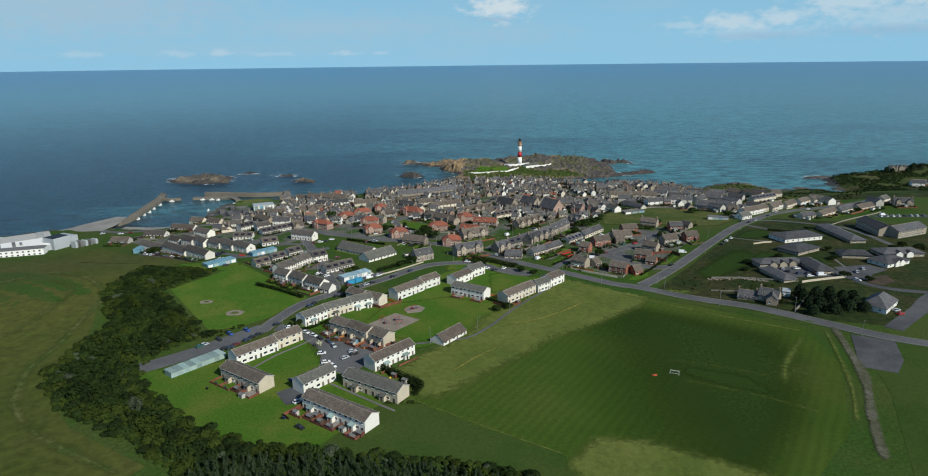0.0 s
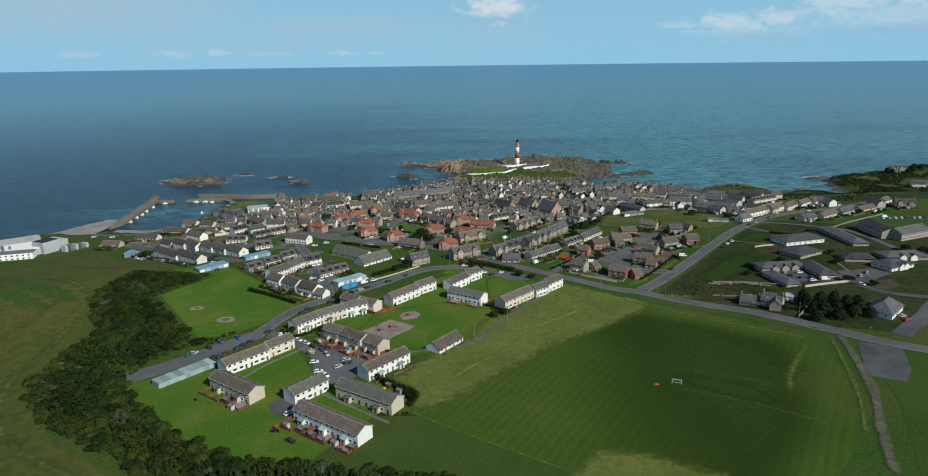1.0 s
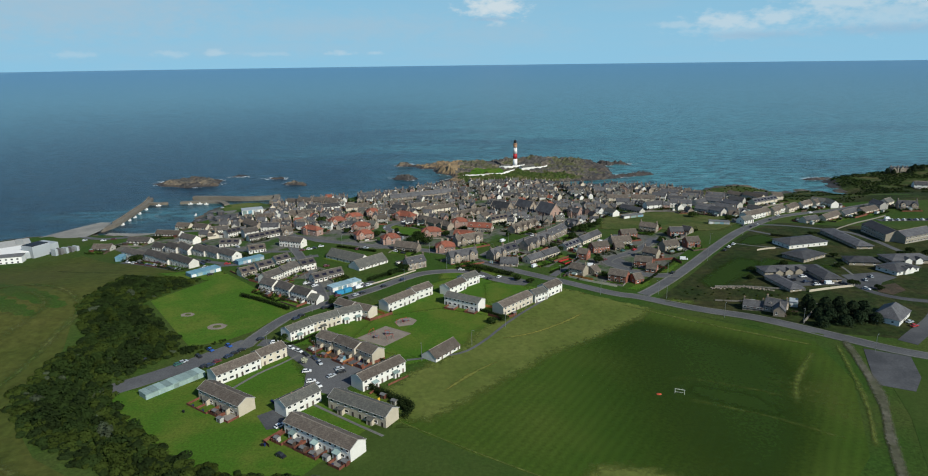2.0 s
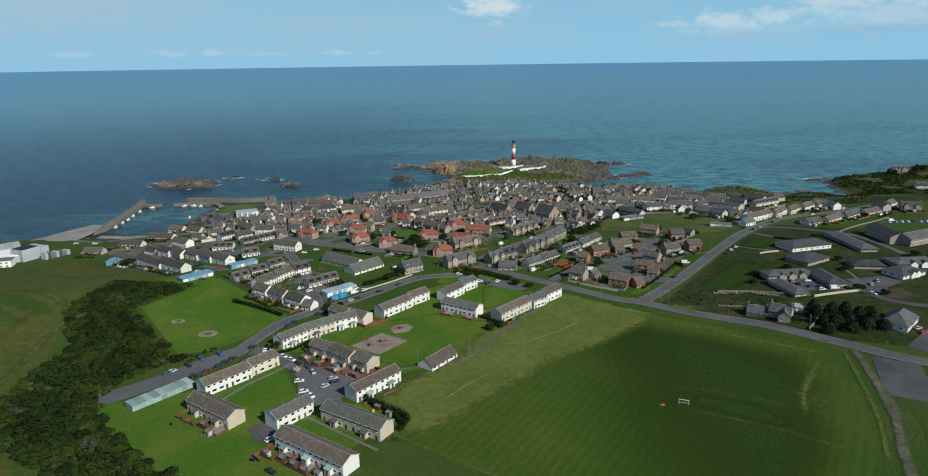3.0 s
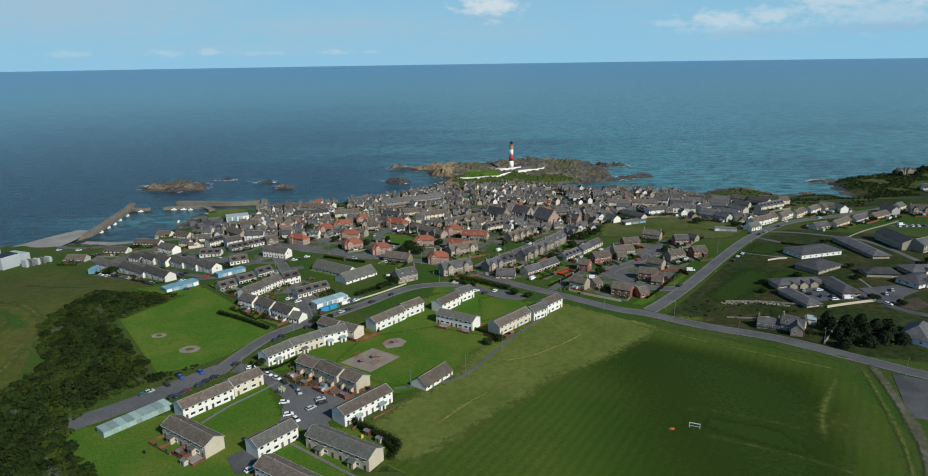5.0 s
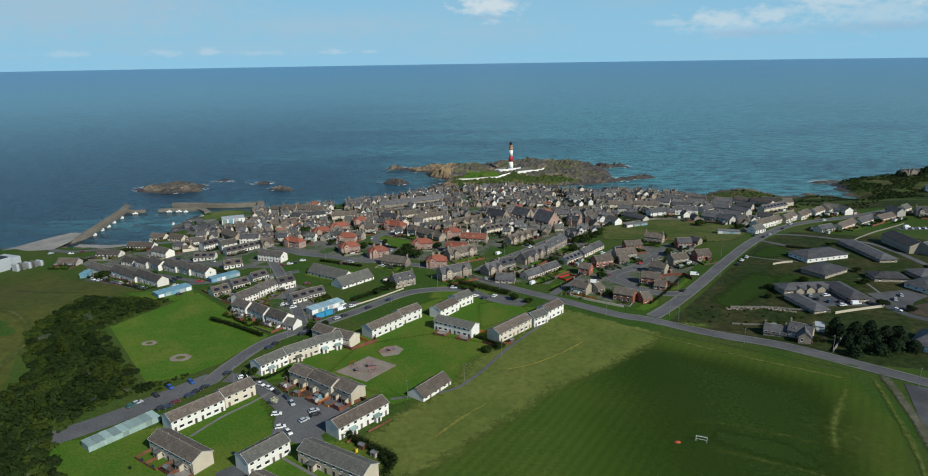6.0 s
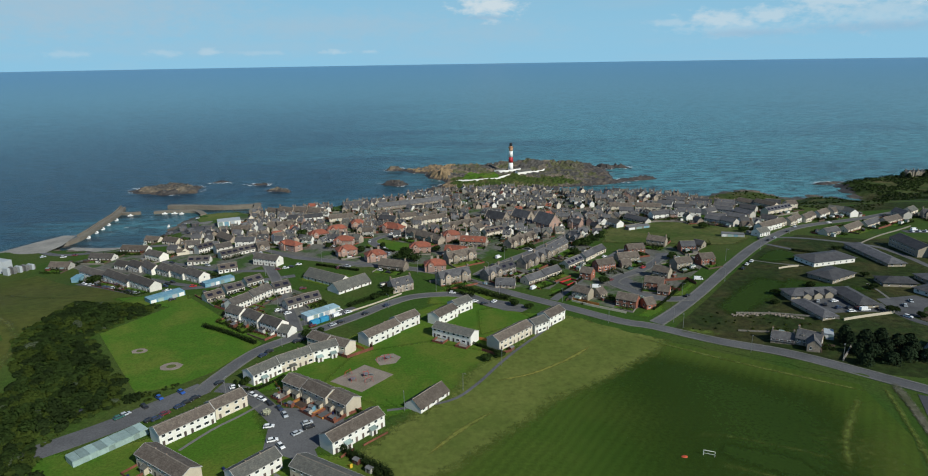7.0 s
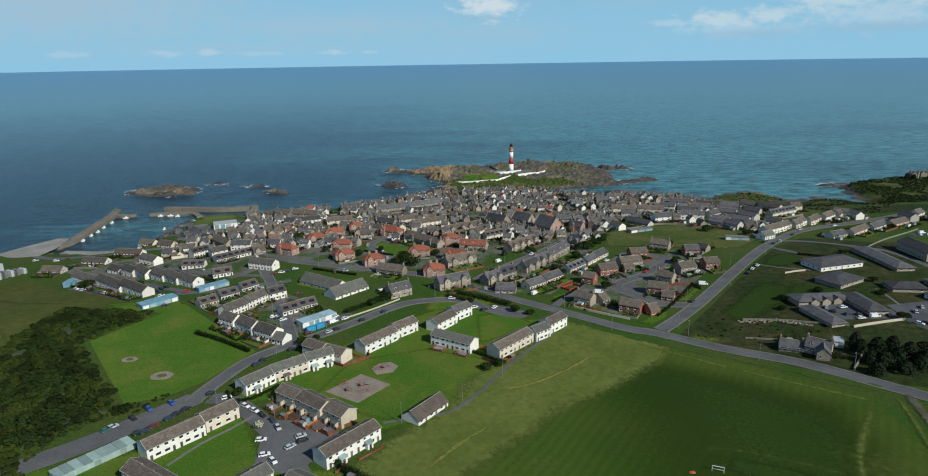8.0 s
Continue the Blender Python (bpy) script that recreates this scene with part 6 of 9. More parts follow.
def garage_row(x1, y1, x2, y2, high, depth, wall, roof, doors):
    ob, length = base("garage_row", x1, y1, x2, y2, f"long low {WALL_WORDS.get(wall, wall.replace('_', ' '))} garage block with flat {roof.replace('lead', 'grey felt').replace('mint', 'pale green')} roof", "garage", "garage blocks")
    bm = bmesh.new()
    box(bm, -length / 2, length / 2, -depth / 2, depth / 2, -1.5, high - 0.2)
    part("wall", bm, wall, ob)
    for i in range(doors):
        bm = bmesh.new()
        w = length / doors
        box(bm, -length / 2 + w * i, -length / 2 + w * (i + 1) - 0.06, -depth / 2 - 0.3, depth / 2 + 0.3, high - 0.19, high + (0.05 if i % 3 else 0.0))
        part("roof_sheet", bm, roof, ob)
        bm = bmesh.new()
        box(bm, -length / 2 + w * (i + 0.12), -length / 2 + w * (i + 0.88), -depth / 2 - 0.05, -depth / 2 + 0.05, 0.0, high - 0.55)
        part("garage_door", bm, ("frame", "sheet", "blue", "mint")[(i * 7 + int(length)) % 4] if wall != "mint" else "mint", ob)
    return ob


def lighthouse(x, y, z):
    ob = tagged(new("lighthouse"), "tall white lighthouse tower with one broad red band", "lighthouse")
    ob.matrix_basis = pose(x, y, z)
    def ring(name, z0, z1, r0, r1, mat):
        bm = bmesh.new()
        tube(bm, 0, 0, z0, z1, r0, r1, 24)
        for f in bm.faces:
            f.smooth = len(f.verts) == 4
        return part(name, bm, mat, ob)
    ring("tower_base", -3, 8.0, 3.3, 2.95, "whitewash")
    ring("red_band", 8.0, 15.2, 2.95, 2.72, "signal_red")
    ring("tower_top", 15.2, 23.6, 2.72, 2.45, "whitewash")
    ring("stone_band", 23.6, 27.2, 2.6, 2.5, "ochre")
    ring("gallery", 27.2, 28.0, 2.8, 3.5, "ochre")
    ring("lantern_wall", 28.0, 29.8, 2.2, 2.2, "ochre")
    ring("lantern_glass", 29.8, 32.4, 1.9, 1.9, "glass")
    ring("dome", 32.4, 34.2, 2.2, 0.4, "black")
    ring("vane", 34.2, 36.0, 0.12, 0.08, "black")
    bm = bmesh.new()
    for i in range(16):
        a = i * math.tau / 16
        tube(bm, 3.35 * math.cos(a), 3.35 * math.sin(a), 28.0, 29.2, 0.06, 0.06, 5)
    r = bmesh.ops.create_circle(bm, segments=32, radius=3.42)
    e = bmesh.ops.extrude_edge_only(bm, edges=list({g for v in r["verts"] for g in v.link_edges}))
    for v in r["verts"]:
        v.co.z = 29.1
    for v in e["geom"]:
        if isinstance(v, bmesh.types.BMVert):
            v.co.z = 29.25
    part("railing", bm, "black", ob)
    for zz in (6, 18, 22):
        share("window", WIN[(1.0, 1.3)][0], None, ob, "", pose(0.3, -3.05 + 0.021 * zz, zz))
    return ob


def wall_line(name, points, high, thick, mat, label, category="wall", flat=None, level=None):
    """A free-standing wall along a line, one thing."""
    line = spline(points, 3.0)
    way = np.gradient(line, axis=0)
    way /= np.linalg.norm(way, axis=1)[:, None]
    verts, faces = [], []
    for i, (p, w) in enumerate(zip(line, way)):
        q = np.array((-w[1], w[0])) * thick / 2
        z = level(*p) if level else gz(*p) if flat is None else flat
        for s, zz in ((-1, z - 1.5), (-1, z + high), (1, z + high), (1, z - 1.5)):
            verts.append((p[0] + s * q[0], p[1] + s * q[1], zz))
        if i:
            a, b = 4 * i - 4, 4 * i
            faces += [(a, b, b + 1, a + 1), (a + 1, b + 1, b + 2, a + 2), (a + 2, b + 2, b + 3, a + 3)]
    n = len(verts)
    faces += [(0, 1, 2, 3), (n - 1, n - 2, n - 3, n - 4)]
    return tagged(mesh_of(name, verts, faces, mat), label, category)


def factory():
    """The seaside plant: a dark-roofed cold store, long low sheds, an office range and tall bays."""
    ob = tagged(new("factory"), "white and pale grey clad seaside fish plant", "factory")
    ob.matrix_basis = pose(-335, 492, 5.0)

    def slab(name, x, y, ang, l, d, z1, mat, z0=-4.0, sub=None):
        """A block whose corner stands at x, y in the place's own metres."""
        bm = bmesh.new()
        box(bm, 0, l, 0, d, z0, z1)
        bmesh.ops.bevel(bm, geom=bm.edges[:], offset=0.12, segments=1, affect="EDGES")
        o = part(name, bm, mat, sub or ob)
        o.matrix_basis = pose(x + 335, y - 492, 0, 0, 0, ang) if sub is None else pose(x, y, 0, 0, 0, ang)
        return o

    store = slab("cold_store", -337, 493, -22, 12.5, 14, 9.2, "sheet")
    slab("store_roof", 0.5, 0.5, 0, 11.5, 13, 9.55, "black", 9.0, store)
    slab("upper_store", -340, 508, -22, 17, 11, 6.8, "sheet")
    long = slab("long_shed", -385, 510, -53.1, 50, 36, 5.0, "sheet")
    slab("shed_roof", 0.6, 0.6, 0, 23, 34.8, 5.25, "trim", 4.8, long)
    slab("shed_roof", 24.4, 0.6, 0, 25, 34.8, 5.4, "whitewash", 4.8, long)
    slab("roof_plant", 30, 8, 0, 14, 2.2, 6.6, "lead", 5.3, long)
    slab("roof_plant", 33, 13, 0, 9, 1.6, 6.3, "metal", 5.3, long)
    slab("sea_shed", -412, 500, -20, 30, 24, 4.4, "sheet")
    office = slab("office", -356, 467, 17.5, 31, 9, 5.6, "whitewash")
    slab("office_roof", -0.4, -0.4, 0, 31.8, 9.8, 5.95, "lead", 5.5, office)
    for i in range(8):
        for z in (0.9, 3.3):
            share("window", WIN[(1.5, 1.15)][2], None, office, "", pose(2.4 + 3.7 * i, -0.02, z))
    for i in range(5):
        slab("tall_bay", -317 + 2.2 * i, 496 + 3.3 * i, -22, 5.5, 1.9, 5.4 - 0.35 * i, "sheet" if i % 2 == 0 else "lead")
        slab("bay_link", -316 + 2.2 * i, 498 + 3.3 * i, -22, 4.0, 1.3, 4.4 - 0.35 * i, "lead")
    for i in range(4):
        slab("roof_vent", 4 + 5.2 * i, 26, 0, 1.0, 5.0, 6.3, "metal", 5.2, long)
    return ob


# ---- trees, woods, hedges ----
LEAF = np.array([(-0.5, -0.35, 0), (0.5, -0.35, 0), (0.5, 0.35, 0), (-0.5, 0.35, 0)])


def leaf_mesh(name, centres, sizes, outward, rng, mats, tilt=0.9, which=None):
    """Small leaf clumps as bent quads at the centres; outward: the way that each faces, more or less."""
    n = len(centres)
    nrm = outward + rng.normal(0, tilt * 0.5, (n, 3))
    nrm /= np.linalg.norm(nrm, axis=1)[:, None] + 1e-9
    ref = rng.normal(0, 1, (n, 3))
    u = np.cross(nrm, ref)
    u /= np.linalg.norm(u, axis=1)[:, None] + 1e-9
    v = np.cross(nrm, u)
    s = sizes[:, None]
    k = rng.uniform(0.25, 0.5, (n, 1))
    co = np.stack([centres - u * s * 0.5 - v * s * 0.3, centres + u * s * 0.15 - v * s * 0.45 + nrm * s * 0.1, centres + u * s * 0.55 + v * s * 0.1,
                   centres + v * s * k + nrm * s * 0.12], 1).reshape(-1, 3)
    me = bpy.data.meshes.new(name)
    me.vertices.add(4 * n)
    me.vertices.foreach_set("co", co.astype(np.float32).ravel())
    me.loops.add(4 * n)
    me.loops.foreach_set("vertex_index", np.arange(4 * n, dtype=np.int32))
    me.polygons.add(n)
    me.polygons.foreach_set("loop_start", np.arange(0, 4 * n, 4, dtype=np.int32))
    for s_ in mats:
        me.materials.append(M[s_])
    if which is not None:
        me.polygons.foreach_set("material_index", which.astype(np.int32))
    me.update(calc_edges=True)
    return me


def crown_points(cx, cy, cz, rx, rz, n, rng, lumps=5):
    """Places on several lumps that make one uneven crown."""
    c = rng.normal(0, 1, (lumps, 3))
    c /= np.linalg.norm(c, axis=1)[:, None]
    c = c * (0.5, 0.5, 0.45) * rng.uniform(0.5, 1.1, (lumps, 1))
    pick = rng.integers(0, lumps, n)
    d = rng.normal(0, 1, (n, 3))
    d /= np.linalg.norm(d, axis=1)[:, None]
    d[:, 2] = np.abs(d[:, 2]) * 1.1 - 0.25
    r = rng.uniform(0.42, 0.62, (n, 1))
    p = c[pick] + d * r
    return np.stack([cx + p[:, 0] * rx, cy + p[:, 1] * rx, cz + p[:, 2] * rz], 1), d


def tree(x, y, high, wide, mat="leaf", label="round dark green broadleaf tree", n=760):
    rng = np.random.default_rng(int(abs(x) * 31 + abs(y) * 17))
    ob = tagged(new("tree"), label, "tree", "village trees")
    ob.matrix_basis = pose(x, y, gz(x, y))
    bm = bmesh.new()
    tube(bm, 0, 0, -0.4, high * 0.55, 0.05 * high, 0.025 * high, 7)
    for i in range(5):
        a = i * 1.26 + rng.uniform(0, 0.5)
        z0, z1 = high * rng.uniform(0.25, 0.4), high * rng.uniform(0.55, 0.75)
        r = wide * 0.3
        p = [bm.verts.new((0.05 * high * math.cos(a + k) * 0.3, 0.05 * high * math.sin(a + k) * 0.3, z0)) for k in (0, 2.1, 4.2)]
        q = [bm.verts.new((r * math.cos(a) + 0.03 * math.cos(k), r * math.sin(a) + 0.03 * math.sin(k), z1)) for k in (0, 2.1, 4.2)]
        for k in range(3):
            bm.faces.new((p[k], p[(k + 1) % 3], q[(k + 1) % 3], q[k]))
    part("trunk", bm, "bark", ob)
    c, d = crown_points(0, 0, high * 0.55, wide * 0.75, high * 0.6, n, rng)
    share("crown", leaf_mesh("crown", c, rng.uniform(0.4, 0.95, n) * (wide / 5) ** 0.5, d, rng, [mat]), None, ob)
    return ob


def conifer(x, y, high, wide, label="tall dark green conifer beside the road"):
    rng = np.random.default_rng(int(abs(x) * 13 + abs(y) * 7))
    ob = tagged(new("conifer_tree"), label, "tree", "dark conifers")
    ob.matrix_basis = pose(x, y, gz(x, y))
    bm = bmesh.new()
    tube(bm, 0, 0, -0.4, high * 0.9, 0.2, 0.05, 6)
    part("trunk", bm, "bark", ob)
    n = 620
    h = rng.uniform(0.05, 1, n) ** 0.8
    a = rng.uniform(0, math.tau, n)
    r = wide * 0.5 * (1.04 - h) ** 0.45 * rng.uniform(0.6, 1.1, n)
    c = np.stack([r * np.cos(a), r * np.sin(a), h * high], 1)
    d = np.stack([np.cos(a), np.sin(a), np.full(n, 0.6)], 1)
    share("crown", leaf_mesh("crown", c, rng.uniform(0.5, 1.1, n), d, rng, ["conifer"]), None, ob)
    return ob


def hedge(points, high, wide, label="clipped dark green garden hedge", mat="hedge", per=64):
    rng = np.random.default_rng(int(abs(points[0][0]) * 5 + abs(points[0][1])))
    line = spline(points, 1.0)
    cs, ds = [], []
    for p in line:
        c = np.stack([rng.uniform(-0.5, 0.5, per) * wide, rng.uniform(-0.5, 0.5, per) * wide, rng.uniform(0, 1, per) ** 0.6 * high], 1)
        d = np.stack([c[:, 0], c[:, 1], c[:, 2] - high * 0.3], 1)
        cs.append(c + (p[0], p[1], gz(*p)))
        ds.append(d)
    c, d = np.concatenate(cs), np.concatenate(ds)
    ob = share("hedge", leaf_mesh("hedge", c, rng.uniform(0.3, 0.7, len(c)), d, rng, [mat]), None)
    return tagged(ob, label, "hedge", "hedges")


def scatter(outline, gap, rng):
    xs, ys = [p[0] for p in outline], [p[1] for p in outline]
    gx, gy = np.meshgrid(np.arange(min(xs), max(xs), gap), np.arange(min(ys), max(ys), gap))
    x, y = gx.ravel() + rng.uniform(-gap / 2, gap / 2, gx.size), gy.ravel() + rng.uniform(-gap / 2, gap / 2, gx.size)
    keep = shore_distance(x, y, outline) > 0.5
    return x[keep], y[keep]


WOOD = [(-216, 410), (-162, 404), (-179, 360), (-134, 302), (-122, 306), (-152, 272), (-141, 251), (-119, 231), (-100, 214), (-85, 207), (-66, 202), (-48, 199), (-31, 196), (-6, 192), (14, 187), (32, 175), (60, 150),
        (-60, 140), (-97, 182), (-109, 194), (-127, 207), (-146, 217), (-163, 226), (-179, 244), (-189, 260), (-190, 280), (-187, 312), (-213, 352)]
PLANTATION = [(-93, 183), (-90, 190), (-78, 192), (-62, 191), (-46, 190), (-28, 189), (-10, 186), (2, 182), (12, 178), (24, 160), (20, 150), (-60, 145), (-92, 170)]


def woodland():
    rng = np.random.default_rng(5)
    cs, ds, ss, ws = [], [], [], []
    for gap, r0, r1, tall in ((5.6, 2.6, 4.6, 1.0), (2.7, 1.2, 2.0, 0.55)):
        x, y = scatter(WOOD, gap, rng)
        inside = shore_distance(x, y, PLANTATION) > -1
        x, y = x[~inside], y[~inside]
        for px, py, pz, rim in zip(x, y, height(x, y), shore_distance(x, y, WOOD)):
            f = noise.noise((px * 0.03, py * 0.03, 2.0))
            high = max(1.2, (4.6 + 3.6 * f + rng.uniform(-1.5, 1.7)) * tall * (1 - 0.4 * float(smooth((py - 345) / 50))) * (0.4 + 0.6 * float(smooth(rim / 13))))
            wide = rng.uniform(r0, r1)
            n = int(44 + 58 * wide)
            c, d = crown_points(px, py, pz + high * 0.45, wide, high * 0.75, n, rng, 5)
            cs.append(c)
            ds.append(d + (0.1, -0.1, 0.7))
            ss.append(rng.uniform(0.5, 1.15, n))
            tone = rng.random() + 0.5 * noise.noise((px * 0.05, py * 0.05, 6.0))
            ws.append(np.full(n, 2 if rng.random() > 0.985 else 1 if tone < 0.30 else 3 if tone > (0.78 if rim > 9 else 0.55) else 0))
    c, d, s, w = (np.concatenate(v) for v in (cs, ds, ss, ws))
    ob = share("woodland", leaf_mesh("woodland", c, s, d, rng, ["leaf", "hedge", "willow", "shrub"], tilt=0.28, which=w), None)
    tagged(ob, "dense dark green scrub wood of uneven bushes", "wood", kind="stuff")
    x, y = scatter(PLANTATION, 2.4, rng)
    z = height(x, y)
    cs, ds, ss = [], [], []
    for px, py, pz in zip(x, y, z):
        high = rng.uniform(3.6, 5.4)
        n = 120
        h = rng.uniform(0.1, 1, n) ** 0.8
        a = rng.uniform(0, math.tau, n)
        r = 1.25 * (1.08 - h) * rng.uniform(0.7, 1.1, n)
        cs.append(np.stack([px + r * np.cos(a), py + r * np.sin(a), pz + h * high], 1))
        ds.append(np.stack([np.cos(a), np.sin(a), np.full(n, 0.8)], 1))
        ss.append(rng.uniform(0.3, 0.6, n))
    ob = share("plantation", leaf_mesh("plantation", np.concatenate(cs), np.concatenate(ss), np.concatenate(ds), rng, ["young"]), None)
    tagged(ob, "young grey-green conifer plantation in close rows", "wood", kind="stuff")


# ---- small things ----
PAINT = {}
for cname, col in (("white", (0.75, 0.76, 0.77)), ("black", (0.02, 0.02, 0.023)), ("navy", (0.03, 0.045, 0.09)), ("silver", (0.42, 0.45, 0.48)), ("blue", (0.03, 0.10, 0.38)),
                   ("green", (0.03, 0.12, 0.10)), ("maroon", (0.14, 0.025, 0.03)), ("red", (0.45, 0.03, 0.03))):
    PAINT[cname] = material(f"{cname}_car_paint", col, 0.3, 0.05, 2.0, 0.5, 0.0, spec=0.5)
CARS = {}


def wheel_mesh():
    bm = bmesh.new()
    n = 12
    for y0, y1, r, mi in ((-0.1, 0.1, 0.32, 0), (-0.115, 0.115, 0.2, 1)):
        a = [bm.verts.new((r * math.cos(i * math.tau / n), y0, r * math.sin(i * math.tau / n))) for i in range(n)]
        b = [bm.verts.new((r * math.cos(i * math.tau / n), y1, r * math.sin(i * math.tau / n))) for i in range(n)]
        for i in range(n):
            bm.faces.new((a[i], b[i], b[(i + 1) % n], a[(i + 1) % n])).material_index = mi
        bm.faces.new(a).material_index = mi
        bm.faces.new(b[::-1]).material_index = mi
    me = bpy.data.meshes.new("wheel")
    bm.to_mesh(me)
    bm.free()
    me.materials.append(M["rubber"])
    me.materials.append(M["metal"])
    return me


WHEEL = wheel_mesh()


def body_profile(bm, pts, half, inset=0.0, mi=0):
    """A side view (x, z), drawn across the width, narrower towards the top by inset."""
    zs = [z for _, z in pts]
    lo, hi = min(zs), max(zs)
    w = [half - inset * (z - lo) / (hi - lo) for z in zs]
    a = [bm.verts.new((x, -k, z)) for (x, z), k in zip(pts, w)]
    b = [bm.verts.new((x, k, z)) for (x, z), k in zip(pts, w)]
    n = len(pts)
    for i in range(n):
        bm.faces.new((a[i], a[(i + 1) % n], b[(i + 1) % n], b[i])).material_index = mi
    bm.faces.new(a[::-1]).material_index = mi
    bm.faces.new(b).material_index = mi
    bmesh.ops.recalc_face_normals(bm, faces=bm.faces)


def make_car(colour):
    ob = tagged(new("car"), f"{colour} hatchback car parked on the tarmac", "car", "parked cars")
    bm = bmesh.new()
    body_profile(bm, [(-2.05, 0.28), (2.05, 0.28), (2.1, 0.55), (2.0, 0.78), (1.0, 0.92), (-1.9, 0.95), (-2.1, 0.7)], 0.87, 0.06)
    bmesh.ops.bevel(bm, geom=bm.edges[:], offset=0.05, segments=1, affect="EDGES")
    part("body", bm, PAINT[colour], ob)
    bm = bmesh.new()
    body_profile(bm, [(-1.85, 0.93), (1.05, 0.9), (0.3, 1.4), (-1.45, 1.42)], 0.82, 0.2)
    part("window_band", bm, "glass", ob)
    bm = bmesh.new()
    body_profile(bm, [(-1.5, 1.39), (0.3, 1.38), (0.2, 1.46), (-1.3, 1.48)], 0.64, 0.05)
    part("roof", bm, PAINT[colour], ob)
    for x in (-1.3, 1.3):
        for y in (-0.8, 0.8):
            share("wheel", WHEEL, None, ob, "", pose(x, y, 0.32))
    return ob


def car(x, y, angle, colour):
    m = pose(x, y, gz(x, y) + 0.12, 0, 0, angle)
    if colour not in CARS:
        CARS[colour] = make_car(colour)
        CARS[colour].matrix_basis = m
        return CARS[colour]
    return copy_thing(CARS[colour], m)


def van(x, y, angle):
    m = pose(x, y, gz(x, y) + 0.12, 0, 0, angle)
    if "van" in CARS:
        return copy_thing(CARS["van"], m)
    ob = CARS["van"] = tagged(new("van"), "white panel van parked beside the road", "van", "parked vans")
    bm = bmesh.new()
    body_profile(bm, [(-2.6, 0.3), (2.6, 0.3), (2.65, 1.0), (1.9, 1.25), (1.3, 2.1), (-2.6, 2.15)], 0.95, 0.1)
    bmesh.ops.bevel(bm, geom=bm.edges[:], offset=0.06, segments=1, affect="EDGES")
    part("body", bm, PAINT["white"], ob)
    bm = bmesh.new()
    body_profile(bm, [(1.0, 1.25), (1.95, 1.25), (1.42, 1.98), (0.9, 1.98)], 0.955, 0.09)
    part("window_band", bm, "glass", ob)
    for wx in (-1.7, 1.7):
        for wy in (-0.85, 0.85):
            share("wheel", WHEEL, None, ob, "", pose(wx, wy, 0.34))
    ob.matrix_basis = m
    return ob


LAMPS = []


def street_lamp(x, y, angle, high=8.0):
    m = pose(x, y, gz(x, y) + 0.1, 0, 0, angle)
    if LAMPS:
        return copy_thing(LAMPS[0], m)
    ob = tagged(new("street_lamp"), "thin grey steel street lamp post", "lamp post", "street lamps")
    bm = bmesh.new()
    tube(bm, 0, 0, -0.3, high, 0.12, 0.07, 7)
    part("pole", bm, "metal", ob)
    bm = bmesh.new()
    prism(bm, [(-0.04, high - 0.06), (0.04, high - 0.06), (0.04, high + 0.02), (-0.04, high + 0.02)], 0, 1.1)
    part("arm", bm, "metal", ob)
    bm = bmesh.new()
    box(bm, 0.9, 1.6, -0.14, 0.14, high - 0.1, high + 0.06)
    part("lamp_head", bm, "metal", ob)
    ob.matrix_basis = m
    LAMPS.append(ob)
    return ob


def fence(points, high=1.3, mat="fence", label="red-brown stained garden fence"):
    """A board fence: a panel and a post for each step."""
    ob = tagged(new("fence"), label, "fence", "garden fences")
    x0, y0 = points[0]
    ob.matrix_basis = pose(x0, y0, gz(x0, y0))
    for (ax, ay), (bx, by) in zip(points, points[1:]):
        n = max(1, round(math.hypot(bx - ax, by - ay) / 2.5))
        ang = math.degrees(math.atan2(by - ay, bx - ax))
        step = math.hypot(bx - ax, by - ay) / n
        for i in range(n):
            px, py = ax + (bx - ax) * i / n, ay + (by - ay) * i / n
            m = pose(px - x0, py - y0, gz(px, py) - gz(x0, y0), 0, 0, ang)
            bm = bmesh.new()
            box(bm, 0.06, step - 0.06, -0.03, 0.03, 0.05, high)
            p = part("panel", bm, mat, ob)
            p.matrix_basis = m
            bm = bmesh.new()
            box(bm, -0.06, 0.06, -0.06, 0.06, -0.3, high + 0.1)
            p = part("post", bm, mat, ob)
            p.matrix_basis = m
    return ob


def shed(x, y, angle, w=2.4, d=1.8, h=2.1, wall="fence", roof="lead", label="small wooden garden shed"):
    ob = tagged(new("garden_shed"), label, "shed", "garden sheds")
    ob.matrix_basis = pose(x, y, gz(x, y), 0, 0, angle)
    bm = bmesh.new()
    prism(bm, [(-d / 2, -0.2), (d / 2, -0.2), (d / 2, h * 0.82), (0, h), (-d / 2, h * 0.82)], -w / 2, w / 2)
    part("body", bm, wall, ob)
    bm = bmesh.new()
    prism(bm, [(-d / 2 - 0.15, h * 0.80), (-d / 2 - 0.15, h * 0.84), (0, h + 0.08), (d / 2 + 0.15, h * 0.84), (d / 2 + 0.15, h * 0.80), (0, h + 0.02)], -w / 2 - 0.12, w / 2 + 0.12)
    part("roof", bm, roof, ob)
    bm = bmesh.new()
    box(bm, -0.4, 0.4, -d / 2 - 0.04, -d / 2 + 0.02, 0, h * 0.75)
    part("door", bm, "door", ob)
    return ob


